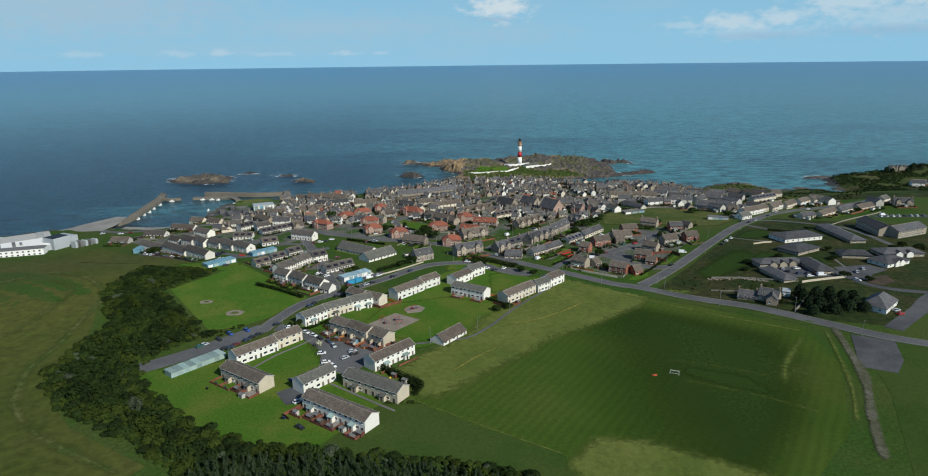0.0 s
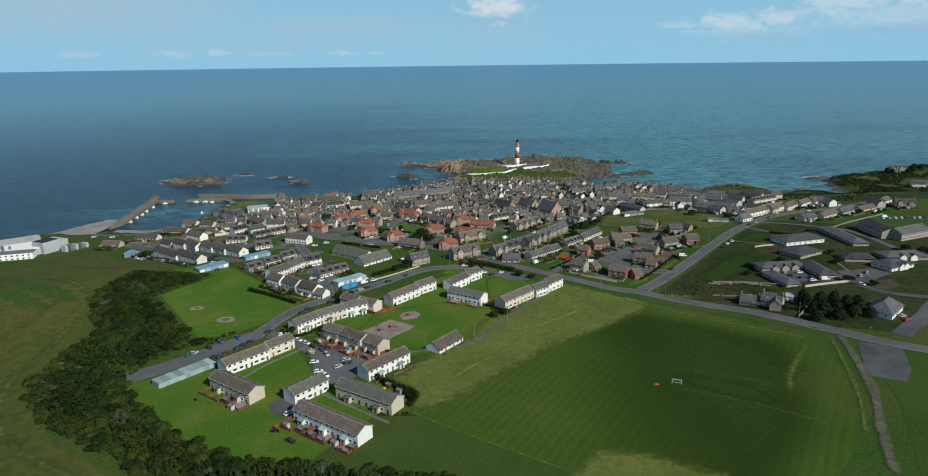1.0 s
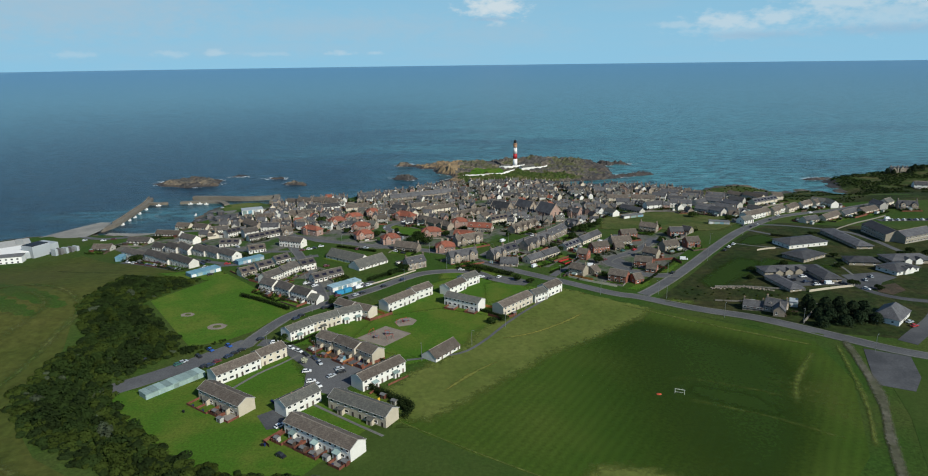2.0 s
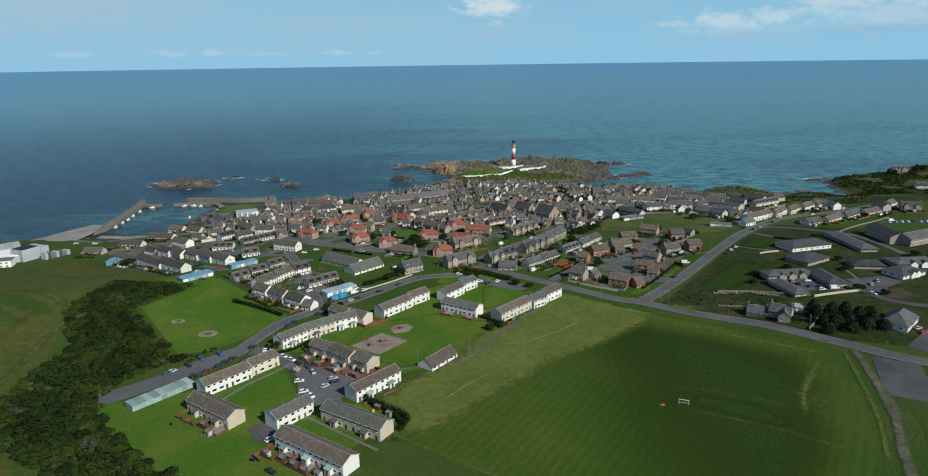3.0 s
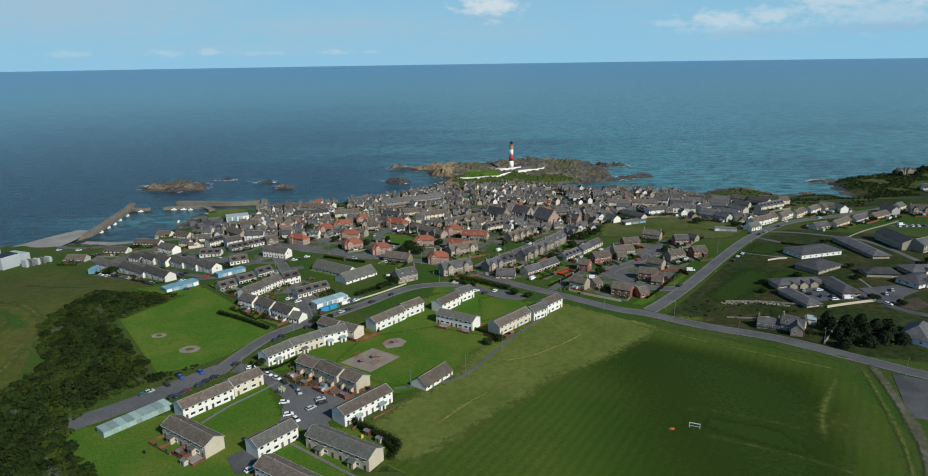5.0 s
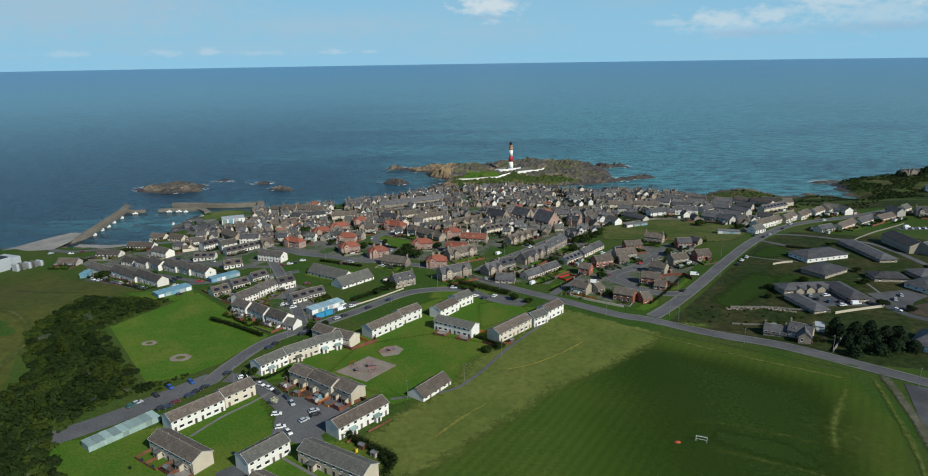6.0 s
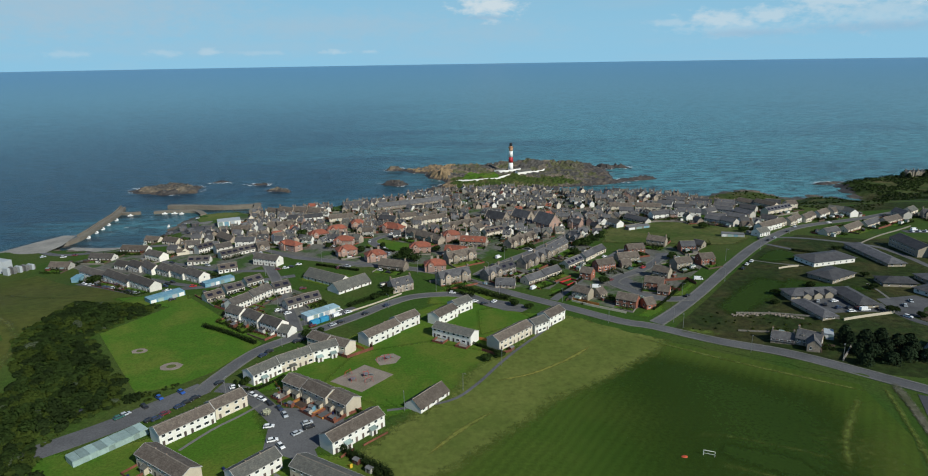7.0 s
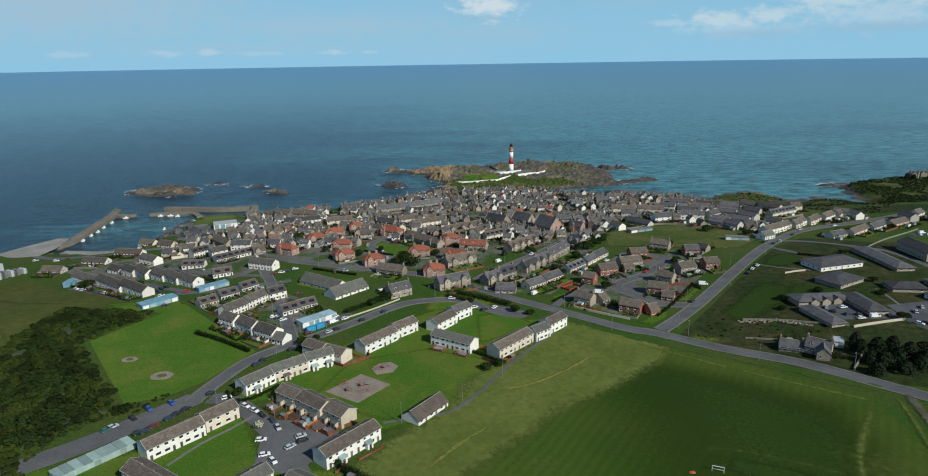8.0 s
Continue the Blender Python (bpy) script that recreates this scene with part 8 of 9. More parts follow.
# ---- gardens, hedges, trees ----
def gardens():
    """Small lawns, low walls and shrubs round the village houses."""
    rng = np.random.default_rng(21)
    net = np.concatenate(ROADNET)
    shed_bm = bmesh.new()
    lawn_v, lawn_f, wall_bm, cs, ds, ss, ws = [], [], bmesh.new(), [], [], [], []

    def clear_of(x, y, r):
        return np.hypot(net[:, 0] - x, net[:, 1] - y).min() > r

    for cx, cy, ang, length, depth in HOMES:
        ca, sa = math.cos(ang), math.sin(ang)
        for side in (-1, 1):
            run = rng.uniform(5, 9)
            off = side * (depth / 2 + 0.6 + run / 2)
            mx, my = cx - sa * off, cy + ca * off
            if not clear_of(mx, my, 4 + run / 2) or inland(mx, my) < 14:
                continue
            corner = []
            for a, b in ((-1, -1), (1, -1), (1, 1), (-1, 1)):
                u, v = a * length / 2, off + b * run / 2
                corner.append((cx + ca * u - sa * v, cy + sa * u + ca * v))
            if rng.random() < (0.75 if cy < 560 else 0.3):
                k = len(lawn_v)
                lawn_v += [(x, y, gz(x, y) + 0.16) for x, y in corner]
                lawn_f.append((k, k + 1, k + 2, k + 3))
            for i in range(4):
                (ax, ay), (bx, by) = corner[i], corner[(i + 1) % 4]
                if rng.random() < 0.55:
                    wx, wy = bx - ax, by - ay
                    ln = math.hypot(wx, wy)
                    px, py = -wy / ln * 0.15, wx / ln * 0.15
                    h = rng.uniform(0.7, 1.3)
                    vs = [wall_bm.verts.new((x + s * px, y + s * py, gz(x, y) + z)) for z in (-0.5, h) for x, y, s in ((ax, ay, -1), (bx, by, -1), (bx, by, 1), (ax, ay, 1))]
                    mi = int(rng.integers(0, 3))
                    for q in ((4, 5, 6, 7), (0, 1, 5, 4), (1, 2, 6, 5), (2, 3, 7, 6), (3, 0, 4, 7)):
                        wall_bm.faces.new([vs[j] for j in q]).material_index = mi
                elif rng.random() < 0.5:
                    n = int(math.hypot(bx - ax, by - ay) * 1.0) + 1
                    for j in range(n):
                        x, y = ax + (bx - ax) * (j + 0.5) / n, ay + (by - ay) * (j + 0.5) / n
                        m = 26
                        c, d = crown_points(x, y, gz(x, y) + 0.6, 0.9, 1.5, m, rng, 3)
                        cs.append(c), ds.append(d), ss.append(rng.uniform(0.3, 0.6, m)), ws.append(np.zeros(m))
            for _ in range(int(rng.integers(4, 10))):
                u, v = rng.uniform(-0.45, 0.45) * length, off + rng.uniform(-0.4, 0.45) * run
                x, y = cx + ca * u - sa * v, cy + sa * u + ca * v
                w, m = rng.uniform(0.8, 2.6), 54
                c, d = crown_points(x, y, gz(x, y) + w * 0.5, w, w * 1.2, m, rng, 3)
                cs.append(c), ds.append(d), ss.append(rng.uniform(0.3, 0.65, m)), ws.append(np.full(m, int(rng.random() < 0.5)))
            for _ in range(int(rng.integers(0, 3))):
                # a shed, store or glasshouse with a sloping roof
                u, v = rng.uniform(-0.45, 0.45) * length, off + rng.uniform(-0.3, 0.45) * run
                x, y = cx + ca * u - sa * v, cy + sa * u + ca * v
                if not clear_of(x, y, 5.5):
                    continue
                a, b, h, lean = rng.uniform(0.8, 1.9), rng.uniform(0.7, 1.4), rng.uniform(1.6, 2.4), rng.uniform(0.15, 0.6)
                z0 = gz(x, y)
                low = [shed_bm.verts.new((x + ca * i * a - sa * j * b, y + sa * i * a + ca * j * b, z0 - 0.5)) for i, j in ((-1, -1), (1, -1), (1, 1), (-1, 1))]
                top = [shed_bm.verts.new((q.co.x, q.co.y, z0 + h + (lean if k > 1 else 0))) for k, q in enumerate(low)]
                mi = int(rng.integers(0, 5))
                for k in range(4):
                    shed_bm.faces.new((low[k], low[(k + 1) % 4], top[(k + 1) % 4], top[k])).material_index = mi
                shed_bm.faces.new(top).material_index = 5 + int(rng.integers(0, 3))
    tagged(mesh_of("garden_lawns", lawn_v, lawn_f, "lawn"), "small green garden lawns behind the houses", kind="structure")
    tagged(part("garden_sheds", shed_bm, ["wall_stone", "white", "fence", "trim", "decking", "lead", "slate", "mint"]), "small sheds and lean-to stores behind the houses", "shed", kind="stuff")
    tagged(part("garden_walls", wall_bm, ["wall_stone", "fence", "decking"]), "low garden walls and fences between the houses", "wall", kind="stuff")
    ob = share("garden_shrubs", leaf_mesh("garden_shrubs", np.concatenate(cs), np.concatenate(ss), np.concatenate(ds), rng, ["hedge", "shrub"], which=np.concatenate(ws)), None)
    tagged(ob, "dark and mid green garden shrubs and hedges", "shrubs", kind="stuff")


gardens()
woodland()


def scrub(name, outline, gap, low, high, mats, seed, label):
    """Low rough bushes, too many to count, over a piece of ground."""
    rng = np.random.default_rng(seed)
    x, y = scatter(outline, gap, rng)
    cs, ds, ss, ws = [], [], [], []
    for px, py, pz in zip(x, y, height(x, y)):
        if pz < 1.5 or noise.noise((px * 0.04, py * 0.04, seed)) < -0.1:
            continue
        w, n = rng.uniform(low, high), 46
        c, d = crown_points(px, py, pz + w * 0.25, w * 1.3, w, n, rng, 3)
        cs.append(c), ds.append(d), ss.append(rng.uniform(0.4, 0.9, n)), ws.append(np.full(n, rng.integers(0, len(mats))))
    ob = share(name, leaf_mesh(name, np.concatenate(cs), np.concatenate(ss), np.concatenate(ds), rng, mats, which=np.concatenate(ws)), None)
    tagged(ob, label, "shrubs", kind="stuff")


scrub("headland_scrub", [(430, 660), (640, 620), (640, 830), (500, 808), (450, 780), (436, 735)], 3.6, 0.9, 2.3, ["hedge", "leaf", "conifer"], 41, "dark wind-cut scrub on the headland")
scrub("slope_scrub", [(122, 356), (140, 346), (158, 346), (184, 345), (200, 346), (196, 353), (176, 359), (152, 370), (140, 380)], 6.5, 0.3, 0.8, ["shrub", "hedge", "shrub"], 42, "rough dark bushes on the grassy slope")
scrub("mound_scrub", [(272, 735), (300, 700), (345, 700), (350, 730), (340, 765), (312, 758)], 6.0, 0.5, 1.2, ["hedge", "shrub"], 43, "low rough bushes on the coastal mound")
scrub("coast_scrub", [(338, 612), (372, 600), (420, 640), (436, 690), (424, 706), (402, 716), (352, 700), (322, 690), (318, 650)], 4.6, 0.5, 1.3, ["hedge", "leaf", "hedge"], 44, "dark rough scrub along the coastal slope")
scrub("bank_scrub", [(-150, 262), (-112, 312), (-122, 312), (-158, 272)], 3.0, 0.4, 1.0, ["leaf", "shrub"], 45, "rough tufts on the bank below the wood")
for x, y, h, w in ((-118, 558, 7, 8), (-29, 486, 9, 10), (-24, 480, 7, 7), (9, 547, 7, 8), (-17, 375, 6, 5), (37, 394, 3.5, 5), (44, 391, 3, 4), (-87, 310, 3.5, 3.5), (71, 451, 5, 6), (101, 513, 6, 9),
                   (94, 510, 5, 6), (24, 331, 3.2, 4), (18, 328, 3, 4), (-70, 358, 4, 5), (-66, 361, 3.5, 4), (-43, 409, 4, 5), (-36, 416, 4.5, 6), (-50, 520, 4, 4), (-90, 520, 4, 4), (-20, 520, 4, 5),
                   (-40, 466, 4, 4), (14, 520, 4, 4), (-8, 480, 4, 4), (-196, 455, 4, 5), (-238, 470, 5, 7), (-233, 466, 5, 6), (110, 462, 4, 4), (95, 428, 4, 5), (150, 470, 4, 6), (205, 555, 4, 8), (228, 535, 4, 6),
                   (160, 515, 3.5, 6), (60, 505, 4, 4), (40, 500, 4, 4), (-75, 560, 5, 5), (10, 575, 5, 6), (322, 540, 4, 5), (345, 545, 4, 5), (-60, 590, 4, 5)):
    tree(x, y, h, w)
for x, y, h, w in ((184, 326, 9, 7), (180, 308, 7, 7), (187, 314, 9, 8), (190, 324, 11, 8), (194, 316, 9, 8), (199, 309, 8, 8), (204, 313, 8.5, 8), (208, 321, 8, 8), (186, 333, 9, 7), (196, 323, 10, 8), (202, 320, 9, 8), (191, 307, 7, 8), (199, 327, 9, 7), (206, 307, 7, 7), (183, 317, 8, 7)):
    conifer(x, y, h * 0.72, w * 1.1)
for x, y, h, w in ((526, 786, 7, 7), (531, 782, 6, 6), (556, 784, 8, 8), (562, 790, 8, 8), (548, 780, 5, 6), (568, 786, 7, 8)):
    conifer(x, y, h, w, "wind-cut dark tree beside the mansion")
for x, y, h, w in ((226, 359, 3.5, 5), (238, 394, 3, 5), (206, 399, 3, 5), (182, 392, 3, 4), (246, 414, 3, 4), (262, 470, 3, 4), (236, 352, 3, 4), (176, 380, 2.5, 4), (290, 412, 4, 6), (300, 420, 4, 6), (306, 410, 5, 7)):
    tree(x, y, h, w, "hedge", "low dark bushy tree beside the low buildings", 420)
for x, y, h, w in ((-34, 482, 8, 9), (-64, 508, 5, 6), (-10, 505, 5, 6), (22, 545, 5, 7), (34, 560, 5, 6), (-98, 545, 5, 6), (-140, 560, 5, 6), (55, 545, 5, 6), (78, 556, 5, 6), (64, 570, 6, 7),
                   (-176, 585, 5, 6), (-160, 600, 4, 5), (108, 520, 5, 7), (114, 528, 5, 6), (120, 545, 4, 6), (132, 480, 4, 5), (70, 465, 4, 5), (52, 470, 4, 5), (88, 490, 5, 6), (-14, 545, 5, 6)):
    tree(x, y, h, w)
tree(-71, 284, 3.2, 3.0, "blossom", "small pale flowering shrub on the lawn", 260)
hedge([(-128, 373), (-113, 364), (-95, 351)], 2.2, 2.4, "dark overgrown hedge along the lawn")
hedge([(-41, 262), (-30, 254), (-19, 244), (-21, 236)], 2.6, 2.6, "dark tall hedge behind the terrace")
hedge([(-34, 256), (-26, 249), (-20, 240)], 2.0, 2.0, "dark tall hedge behind the terrace")
hedge([(-92, 312), (-88, 305), (-80, 306), (-72, 316)], 1.3, 1.0)
hedge([(5, 426), (18, 416), (34, 404)], 2.6, 4.0, "broad dark shrub belt beside the road")
hedge([(0, 420), (14, 410)], 2.4, 3.0, "broad dark shrub belt beside the road")
hedge([(-56, 398), (-46, 408), (-34, 420)], 2.4, 3.0, "dark shrubs beside the estate road")
hedge([(-40, 288), (-30, 282)], 1.4, 1.0)
hedge([(2, 353), (16, 342), (24, 334)], 1.4, 1.2)
hedge([(-60, 462), (-90, 476)], 1.6, 1.4)
hedge([(60, 408), (74, 424), (92, 450)], 1.2, 0.9)
hedge([(36, 428), (60, 450)], 1.3, 0.9)
hedge([(112, 384), (124, 398), (145, 425)], 1.2, 1.0)
hedge([(232, 470), (262, 452)], 1.6, 1.4)
hedge([(-62, 520), (-40, 506)], 1.4, 1.2)
rubble = bmesh.new()
heap = random.Random(19)
for p in spline([(150, 370), (159, 369), (167, 367), (173, 363), (180, 358)], 0.9):
    for _ in range(3):
        x, y, r = p[0] + heap.gauss(0, 0.9), p[1] + heap.gauss(0, 0.9), heap.uniform(0.25, 0.7)
        bmesh.ops.create_icosphere(rubble, subdivisions=1, radius=r, matrix=Matrix.Translation((x, y, gz(x, y) + r * 0.4)) @ Matrix.Diagonal((heap.uniform(0.8, 1.5), heap.uniform(0.7, 1.2), 0.75, 1)))
tagged(part("rubble", rubble, "gravel"), "pale tumbled stones of an old boundary wall", kind="stuff")
strip("car_park_upper", [(345, 522), (365, 520), (388, 516)], 9.0, "dark_asphalt", 0.14, label="asphalt car park behind the school")
wall_line("stone_wall", [(152, 372), (169, 367), (181, 361), (196, 354)], 0.8, 0.6, "wall_stone", "tumbled low grey stone boundary wall")
wall_line("stone_wall", [(197, 352), (212, 355), (226, 358)], 1.3, 0.4, "beige", "tan rendered wall round the care home yard")
fence([(204, 432), (211, 434), (218, 435)], 1.2, "beige", "pale board fence below the white hall")
wall_line("stone_wall", [(144, 351), (152, 348), (159, 346)], 0.8, 0.4, "wall_stone", "low stone wall behind a roadside plot")
wall_line("stone_wall", [(-54, 391), (-42, 402), (-28, 417)], 0.8, 0.3, "beige", "pale wall along the estate road")
wall_line("stone_wall", [(-12, 436), (4, 444), (14, 447)], 1.4, 0.5, "wall_stone", "grey stone garden wall at the crossroads")
wall_line("stone_wall", [(173, 312), (182, 322), (191, 333)], 1.2, 0.5, "wall_stone", "tan garden wall beside the stone house")
wall_line("stone_wall", [(289, 486), (320, 511), (362, 539)], 1.0, 0.3, "wall_stone", "pale boundary wall behind white cottages")
wall_line("stone_wall", [(128, 578), (150, 575), (180, 585), (230, 560)], 1.5, 0.5, "wall_stone", "brown stone wall above the rough slope")
wall_line("stone_wall", [(70, 399), (80, 391), (96, 380)], 1.2, 0.3, "beige", "tan garden wall along the main road")
wall_line("stone_wall", [(-10, 454), (20, 430), (28, 424)], 1.0, 0.4, "wall_stone", "low garden wall along the main road")


def plots(x1, y1, x2, y2, run, pattern, mats=("fence",), first=3.9):
    """Fenced back gardens along a terrace: f lawn, p paving, d decking, - open grass."""
    dx, dy = x2 - x1, y2 - y1
    n = len(pattern)
    ln = math.hypot(dx, dy)
    ux, uy, vx, vy = dx / ln, dy / ln, dy / ln, -dx / ln

    def at(u, v):
        return (x1 + ux * u + vx * v, y1 + uy * u + vy * v)

    w = ln / n
    for i, c in enumerate(pattern):
        if c == "-":
            continue
        out = first + run * random.uniform(0.8, 1.1)
        mat = mats[i % len(mats)]
        words = "orange-brown stained garden fence" if mat == "orange_fence" else "red-brown stained garden fence"
        fence([at(w * i + 0.1, first), at(w * i + 0.1, out), at(w * (i + 1) - 0.1, out), at(w * (i + 1) - 0.1, first)], random.uniform(0.9, 1.3), mat, words)
        if c in "pd":
            patch("garden_paving", [at(w * i + 0.3, first + 0.1), at(w * i + 0.3, out - 0.2), at(w * (i + 1) - 0.3, out - 0.2), at(w * (i + 1) - 0.3, first + 0.1)], "slabs" if c == "p" else "decking", 0.14,
                  "paved back garden behind the terrace")
        p = at(w * (i + random.uniform(0.3, 0.7)), out - 1.3)
        if random.random() < 0.35:
            shed(p[0], p[1], math.degrees(math.atan2(dy, dx)), random.uniform(1.8, 2.8), 1.7, random.uniform(1.9, 2.3), random.choice(["fence", "trim", "decking", "grey"]))
        p = at(w * (i + random.uniform(0.2, 0.8)), out - 0.5)
        bin_thing(p[0], p[1], random.choice(["blue_bin", "blue_bin", "black"]), "plastic wheelie bin outside a garden fence")


plots(-62.7, 230.4, -35.1, 211.4, 6.0, "ffdp-p")
plots(-104.7, 256.7, -83.4, 241.9, 6.0, "ffdp")
plots(-66.9, 306.5, -57.9, 300.0, 7.5, "pf", ("fence", "fence"))
plots(-57.2, 299.8, -45.8, 290.5, 7.0, "dp", ("orange_fence", "fence"))
plots(-46.1, 292.7, -36.8, 285.2, 6.5, "ff", ("orange_fence", "fence"))
plots(-9.0, 360.0, 12.9, 346.7, 4.5, "-p-p")
fence([(-66, 228), (-71, 221), (-68, 218)], 1.4)
fence([(-74, 309), (-70, 303)], 1.6, "orange_fence", "orange-brown stained garden fence")
fence([(-46, 288), (-41, 281), (-34, 287)], 1.4)
fence([(-56, 339), (-47, 333), (-36, 342), (-38, 346)], 1.6)
fence([(-45, 345), (-40, 341)], 1.7, "orange_fence", "orange-brown stained garden fence")
fence([(-30, 262), (-26, 266), (-22, 270)], 0.9)
fence([(-37, 255), (-33, 260)], 1.0)
fence([(14, 351), (20, 348), (24, 352)], 1.6, "orange_fence", "orange-brown stained garden fence")
fence([(16, 338), (22, 333), (30, 336)], 1.4)
fence([(72, 425), (80, 432), (76, 436), (68, 430), (72, 425)], 1.1, "signal_red", "bright red painted garden fence")
fence([(70, 402), (84, 392)], 1.5, "orange_fence", "tan board garden fence")
fence([(130, 428), (146, 428), (148, 418)], 1.7)
fence([(128, 416), (136, 410)], 1.6)
fence([(-125, 392), (-112, 372)], 1.3)
fence([(-104, 368), (-92, 360)], 1.3)
for x, y, a, w in ((-58, 220, -35, "fence"), (-46, 210, -35, "trim"), (-39, 207, -35, "fence"), (-92, 236, -35, "trim"), (-63, 291, -35, "fence"), (-54, 288, -35, "blue"), (-48, 290, -35, "mint"), (-50, 336, -35, "fence"),
                   (-31, 252, -35, "fence"), (-26, 247, -35, "grey"), (-114, 378, -35, "trim"), (-106, 372, -35, "fence"), (-120, 384, -35, "grey"), (24, 334, 45, "whitewash"), (30, 338, 45, "fence"), (44, 440, 45, "fence"),
                   (54, 452, 45, "trim"), (38, 432, 45, "blue"), (80, 476, 45, "fence"), (-98, 376, -35, "grey"), (88, 400, 30, "fence"), (140, 434, 30, "fence"), (22, 430, 40, "blue"), (-205, 462, -30, "trim"), (-190, 450, -30, "fence")):
    shed(x, y, a, wall=w)
for x, y in ((-70, 219), (-76, 250), (-75, 249), (-69, 305), (-45, 284)):
    bin_thing(x, y, "blue_bin", "dark blue plastic wheelie bin by a garden")
for x, y in ((-71, 219), (-109, 243), (-60, 296)):
    bin_thing(x, y, "black", "black plastic wheelie bin by a garden")
play_frame(-36, 315, 20)
play_frame(-28, 331, 40)
play_frame(-41, 311, 110, 1.8)
swing(-34, 309, 40)
swing(-44, 316, 60)
swing(-31, 329, 20)
goal(90.5, 251, -22)
ob = tagged(new("tarpaulin"), "crumpled orange plastic sheet lying on the field", "sheet")
ob.matrix_basis = pose(82, 251, gz(82, 251) + 0.08)
bm = bmesh.new()
bmesh.ops.create_icosphere(bm, subdivisions=2, radius=1.0)
for v in bm.verts:
    v.co = Vector((v.co.x * 1.2, v.co.y * 0.75, max(0.0, v.co.z) * 0.45)) * (1 + 0.25 * noise.noise(v.co * 2))
part("sheet", bm, "plastic_orange", ob)
ob = tagged(new("slide_toy"), "yellow plastic garden toy slide behind the terrace", "toy")
ob.matrix_basis = pose(-33, 250, gz(-33, 250) + 0.02, 0, 0, 40)
bm = bmesh.new()
prism(bm, [(-0.8, 0), (1.6, 0), (1.6, 0.15), (-0.5, 1.4), (-0.8, 1.4)], -0.5, 0.5)
part("slide", bm, "yellow", ob)
for x, y, a in ((-66.5, 378.5, 44), (-70.5, 374.5, 44)):
    ob = tagged(new("storage_container"), "bright blue steel storage container beside the garages", "container", "storage containers")
    ob.matrix_basis = pose(x, y, gz(x, y) + 0.1, 0, 0, a)
    bm = bmesh.new()
    box(bm, -2.6, 2.6, -1.25, 1.25, 0, 2.4)
    bmesh.ops.bevel(bm, geom=bm.edges[:], offset=0.05, segments=1, affect="EDGES")
    part("body", bm, "bright_blue", ob)
    bm = bmesh.new()
    for i in range(13):
        box(bm, -2.45 + 0.4 * i, -2.3 + 0.4 * i, -1.29, 1.29, 0.1, 2.3)
    part("ribs", bm, "bright_blue", ob)
    bm = bmesh.new()
    box(bm, 2.6, 2.66, -1.1, 1.1, 0.1, 2.3)
    part("door", bm, "blue", ob)

for x, y, a in ((-236, 612, 20), (-228, 606, 60), (-240, 622, 100), (-222, 600, 10), (-214, 612, 40), (-246, 606, 80), (-232, 628, 30), (-206, 604, 15)):
    shed(x, y, a, 6.0, 4.0, 3.2, "slate", "slate", "dark timber store shed beside the harbour")
# street lamps along the roads
for line, gap, off in ((MAIN, 34, 6.3), ([(108, 366), (122, 380), (145, 405), (184, 450), (232, 505), (277, 548), (335, 574)], 34, 6.0), ([(0, 415), (-21, 412), (-36, 400), (-48, 386), (-66, 368), (-90, 345), (-101, 318)], 32, 5.4),
                       ([(-98, 308), (-86, 304), (-70, 287), (-56, 268)], 24, 5.5), ([(-78, 365), (-88, 392), (-100, 420), (-112, 452), (-130, 490)], 30, 5), ([(18, 448), (30, 465), (60, 500), (85, 535), (110, 580)], 32, 5.2),
                       ([(115, 406), (108, 416), (101, 428), (107, 439), (120, 448), (134, 461)], 26, 5), ([(-24, 286), (0, 292), (12, 305), (24, 325), (46, 356)], 26, 2)):
    pts = spline(line, 2.0)
    for i in range(4, len(pts) - 3, max(1, int(gap / 2))):
        w = pts[i + 1] - pts[i - 1]
        w = w / np.linalg.norm(w)
        s = 1 if (i // max(1, int(gap / 2))) % 2 else -1
        street_lamp(pts[i][0] - w[1] * off * s, pts[i][1] + w[0] * off * s, math.degrees(math.atan2(-w[0] * s, w[1] * s)))

# cars
car(-90.8, 307.1, 30, "white")
car(-86.1, 303.2, -35, "black")
car(-80.9, 300.1, -35, "white")
car(-76.2, 296.4, -35, "white")
car(-72.1, 292.8, -45, "black")
car(-67.0, 288.7, -50, "navy")
car(-63.6, 283.7, -60, "silver")
car(-67.7, 275.7, 10, "white")
car(-63.8, 266.4, 20, "white")
car(-59.8, 262.6, -50, "white")
car(-55.8, 270.8, 45, "silver")
car(-52.2, 274.6, 30, "black")
car(-53.5, 277.6, 30, "silver")
car(-112.0, 303.7, -40, "blue")
car(-119.2, 299.3, -40, "blue")
car(-122.3, 292.6, -40, "black")
car(-128.5, 284.7, 50, "green")
car(-127.1, 286.8, 50, "silver")
car(-104.1, 298.7, 50, "black")
car(-106.3, 295.3, 50, "black")
car(-108.0, 292.1, 50, "navy")
car(-111.5, 286.8, 50, "maroon")
car(-113.4, 283.2, 50, "navy")
car(-115.5, 282.2, 50, "black")
car(-97.7, 366.2, 50, "black")
car(-94.7, 393.8, 30, "white")
car(-91.7, 391.9, 30, "black")
car(-88.5, 389.3, 40, "white")
car(-71.0, 371.4, 40, "maroon")
car(-60.6, 371.9, 45, "silver")
car(-57.2, 375.4, 45, "black")
car(-45.5, 386.6, 45, "black")
car(-35.0, 398.0, 45, "navy")
car(-87.4, 337.2, 50, "navy")
car(-85.4, 341.3, 50, "black")
car(-74.8, 352.2, 40, "black")
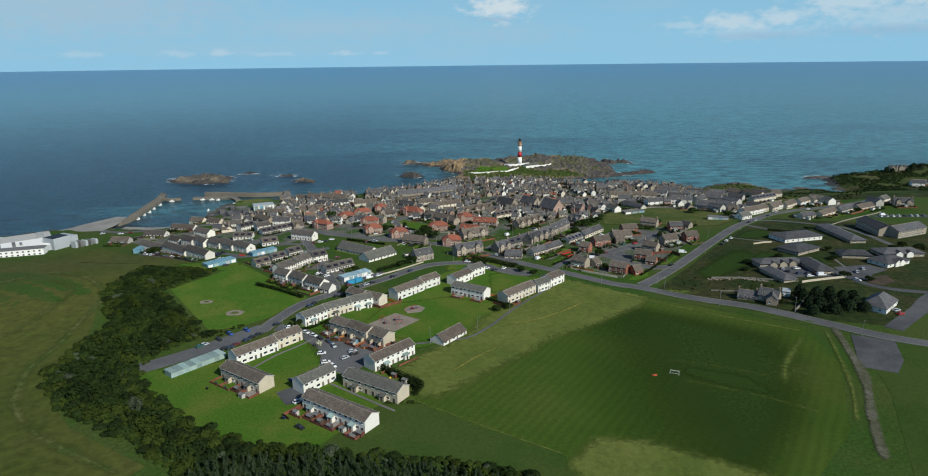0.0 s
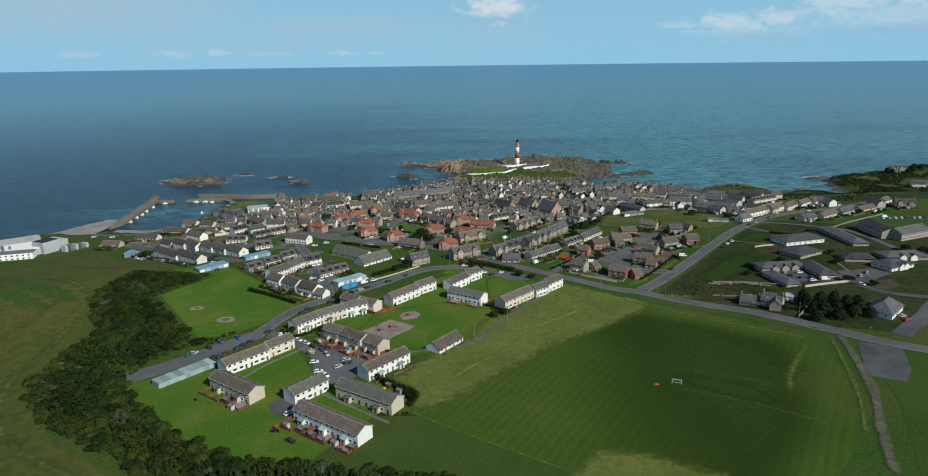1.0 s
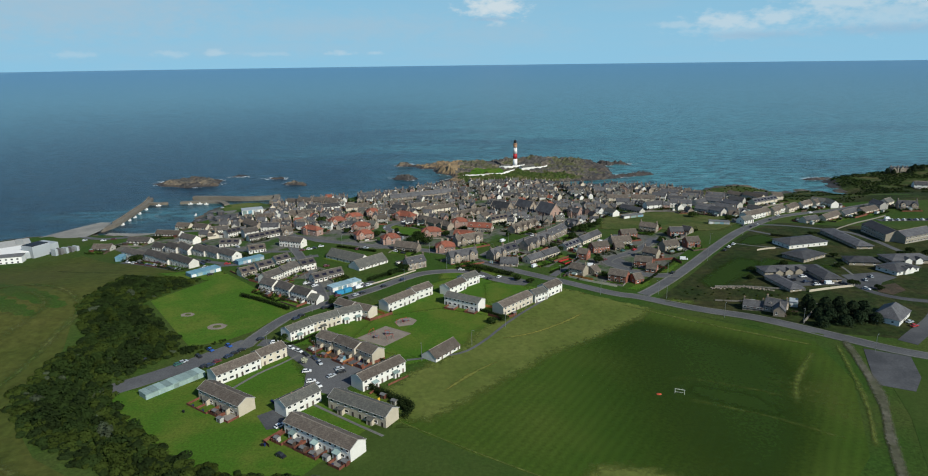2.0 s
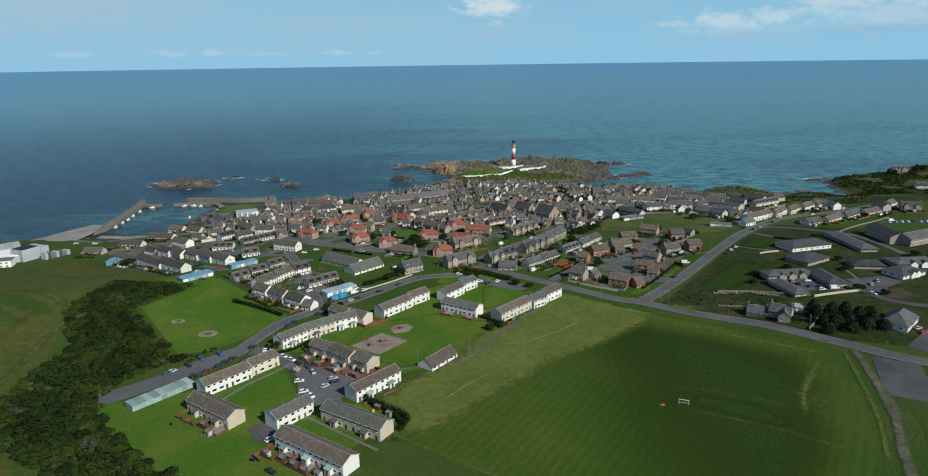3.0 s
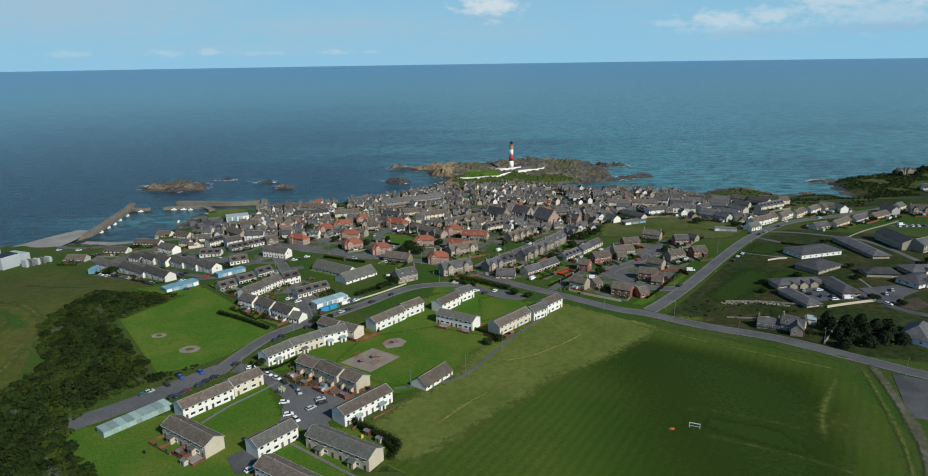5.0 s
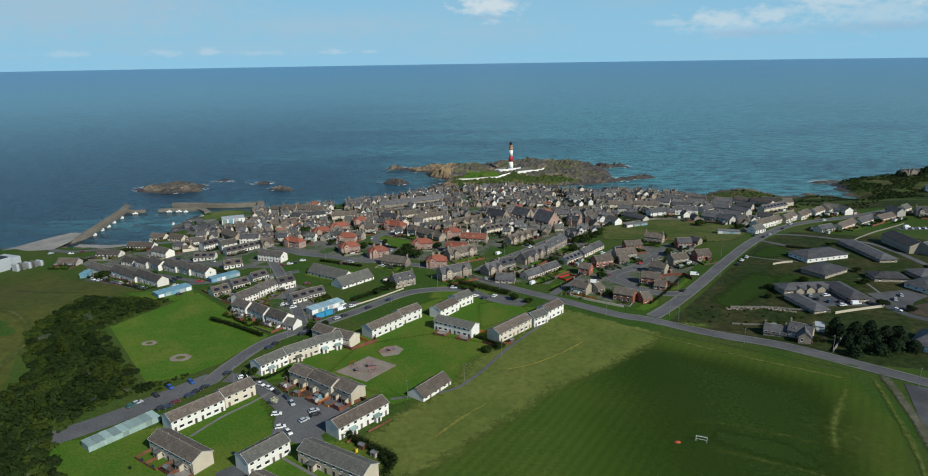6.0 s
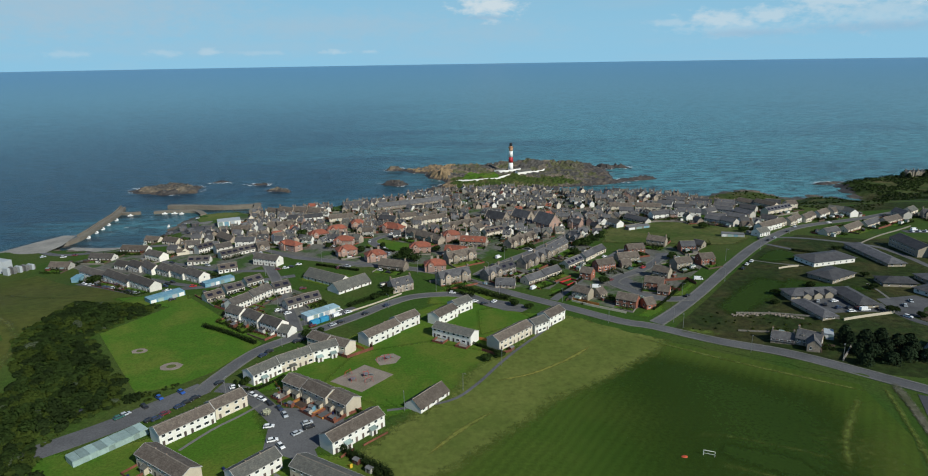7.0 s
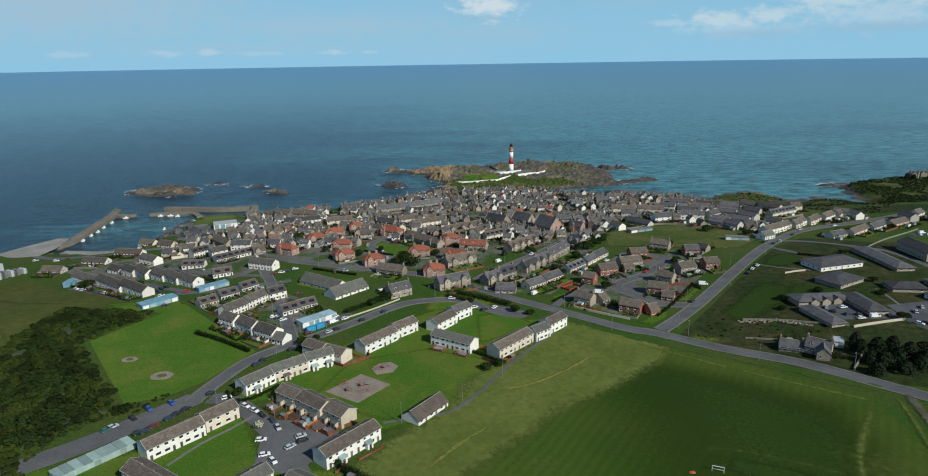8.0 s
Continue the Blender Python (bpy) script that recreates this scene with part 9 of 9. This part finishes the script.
car(-71.4, 354.6, 40, "black")
car(-55.2, 389.1, 40, "white")
car(-114.3, 468.1, 10, "maroon")
car(-109.8, 470.3, 10, "white")
car(-106.5, 472.5, 15, "black")
car(-102.6, 477.4, 15, "white")
car(-45.0, 461.3, -25, "white")
car(-39.6, 456.3, -25, "black")
car(-68.2, 492.8, -15, "red")
car(-68.4, 471.3, -20, "silver")
car(2.2, 416.1, -10, "white")
car(14.8, 401.2, 30, "white")
car(20.0, 397.7, 30, "black")
car(25.9, 400.6, 55, "white")
car(83.2, 457.7, 40, "red")
car(86.8, 458.7, 40, "navy")
car(107.5, 481.5, 40, "white")
car(100.2, 433, 40, "maroon")
car(136.6, 400.9, 45, "black")
car(126.7, 455.0, 40, "red")
car(118.1, 454.0, 40, "green")
car(154.2, 470.8, 20, "silver")
car(230.9, 501.1, 50, "black")
car(239.3, 508.4, 50, "silver")
car(189.5, 443.5, 50, "white")
car(195, 449, 50, "white")
car(184, 436.5, 50, "black")
car(-159.4, 438.9, 10, "red")
car(-178.7, 446.7, -30, "black")
car(-176.9, 450.0, -30, "black")
car(-178.0, 441.7, -30, "navy")
car(-87.2, 525.2, 20, "silver")
car(-24.1, 497.0, 30, "maroon")
car(206, 376, 10, "white")
car(199, 372, 60, "black")
car(198, 377, 60, "silver")
car(203, 367, 20, "navy")
car(208, 366, 20, "black")
car(206.5, 361.5, 5, "white")
car(212, 366, 80, "maroon")
car(222, 363, 70, "black")
car(229.5, 352.5, -50, "white")
car(238.0, 367.2, 70, "silver")
car(245.1, 372.9, 70, "silver")
car(221.7, 305.6, 20, "silver")
car(220.7, 300.8, 20, "red")
car(-68.0, 231.5, 50, "white")
car(-62.4, 212.3, -35, "black")
car(-98.6, 311.1, 45, "black")
car(-145.6, 289.5, 50, "black")
car(2.9, 591.6, 20, "white")
car(-315.8, 540.2, 40, "silver")
car(-298.5, 537.5, 10, "white")
car(-291.9, 541.6, 10, "maroon")
for i, colour in enumerate(("white", "silver", "white", "white", "black", "silver", "white", "navy")):
    car(350 + 4.6 * i, 520.5 - 0.6 * i, 80 + 4 * (i % 3), colour)
car(226.8, 506.9, 50, "black")
car(-172, 432, 40, "white")
car(-162, 414, 40, "black")
car(-155, 442, -30, "silver")
car(-188, 444, -30, "navy")
car(-213, 451, -30, "maroon")
car(-227, 464, -30, "white")
for i, colour in enumerate(("white", "silver", "black", "navy", "white", "maroon", "black", "silver")):
    car(-240 + 7.2 * i, 461.5 - 4.7 * i, -30 + 60 * (i % 2), colour)
for i, colour in enumerate(("black", "white", "silver", "red")):
    car(-200 + 16 * i, 503 - 8.5 * i, -34, colour)
car(-104, 408, 30, "black")
car(-61, 392, 45, "white")
car(-118, 386, 50, "black")
car(-110, 379, 50, "silver")
car(-99, 430, 20, "navy")
car(-89, 429, 20, "maroon")
car(-243, 626, 10, "white")
car(-236, 633, 40, "black")
car(-248, 644, 80, "white")
car(-226, 598, 10, "black")
car(-242, 660, 60, "silver")
# cars along the village kerbs
kerb = random.Random(8)
for line, chance in (([(30, 465), (60, 500), (85, 535), (110, 580)], 0.3), ([(62, 405), (75, 425), (98, 462), (122, 497)], 0.3), ([(-75, 470), (-45, 500), (-60, 545), (-25, 580)], 0.28),
                     ([(-112, 452), (-130, 490), (-148, 526)], 0.35), ([(240, 512), (277, 548), (320, 569)], 0.2)):
    pts = spline(line, 6.5)
    for a, b in zip(pts, pts[1:]):
        if kerb.random() < chance:
            w, s = (b - a) / np.linalg.norm(b - a), kerb.choice((-1, 1))
            car(a[0] - w[1] * 1.9 * s, a[1] + w[0] * 1.9 * s, math.degrees(math.atan2(w[1], w[0])) + (180 if s > 0 else 0), kerb.choice(("white", "black", "silver", "navy", "maroon", "red", "white")))
van(-60.7, 384.7, 45)
van(34.0, 484.4, 50)
van(50.7, 420.9, 50)
van(88.6, 420.5, -5)
van(151.9, 425.5, -10)
van(214.0, 362.5, 5)
van(354.5, 525.0, 10)
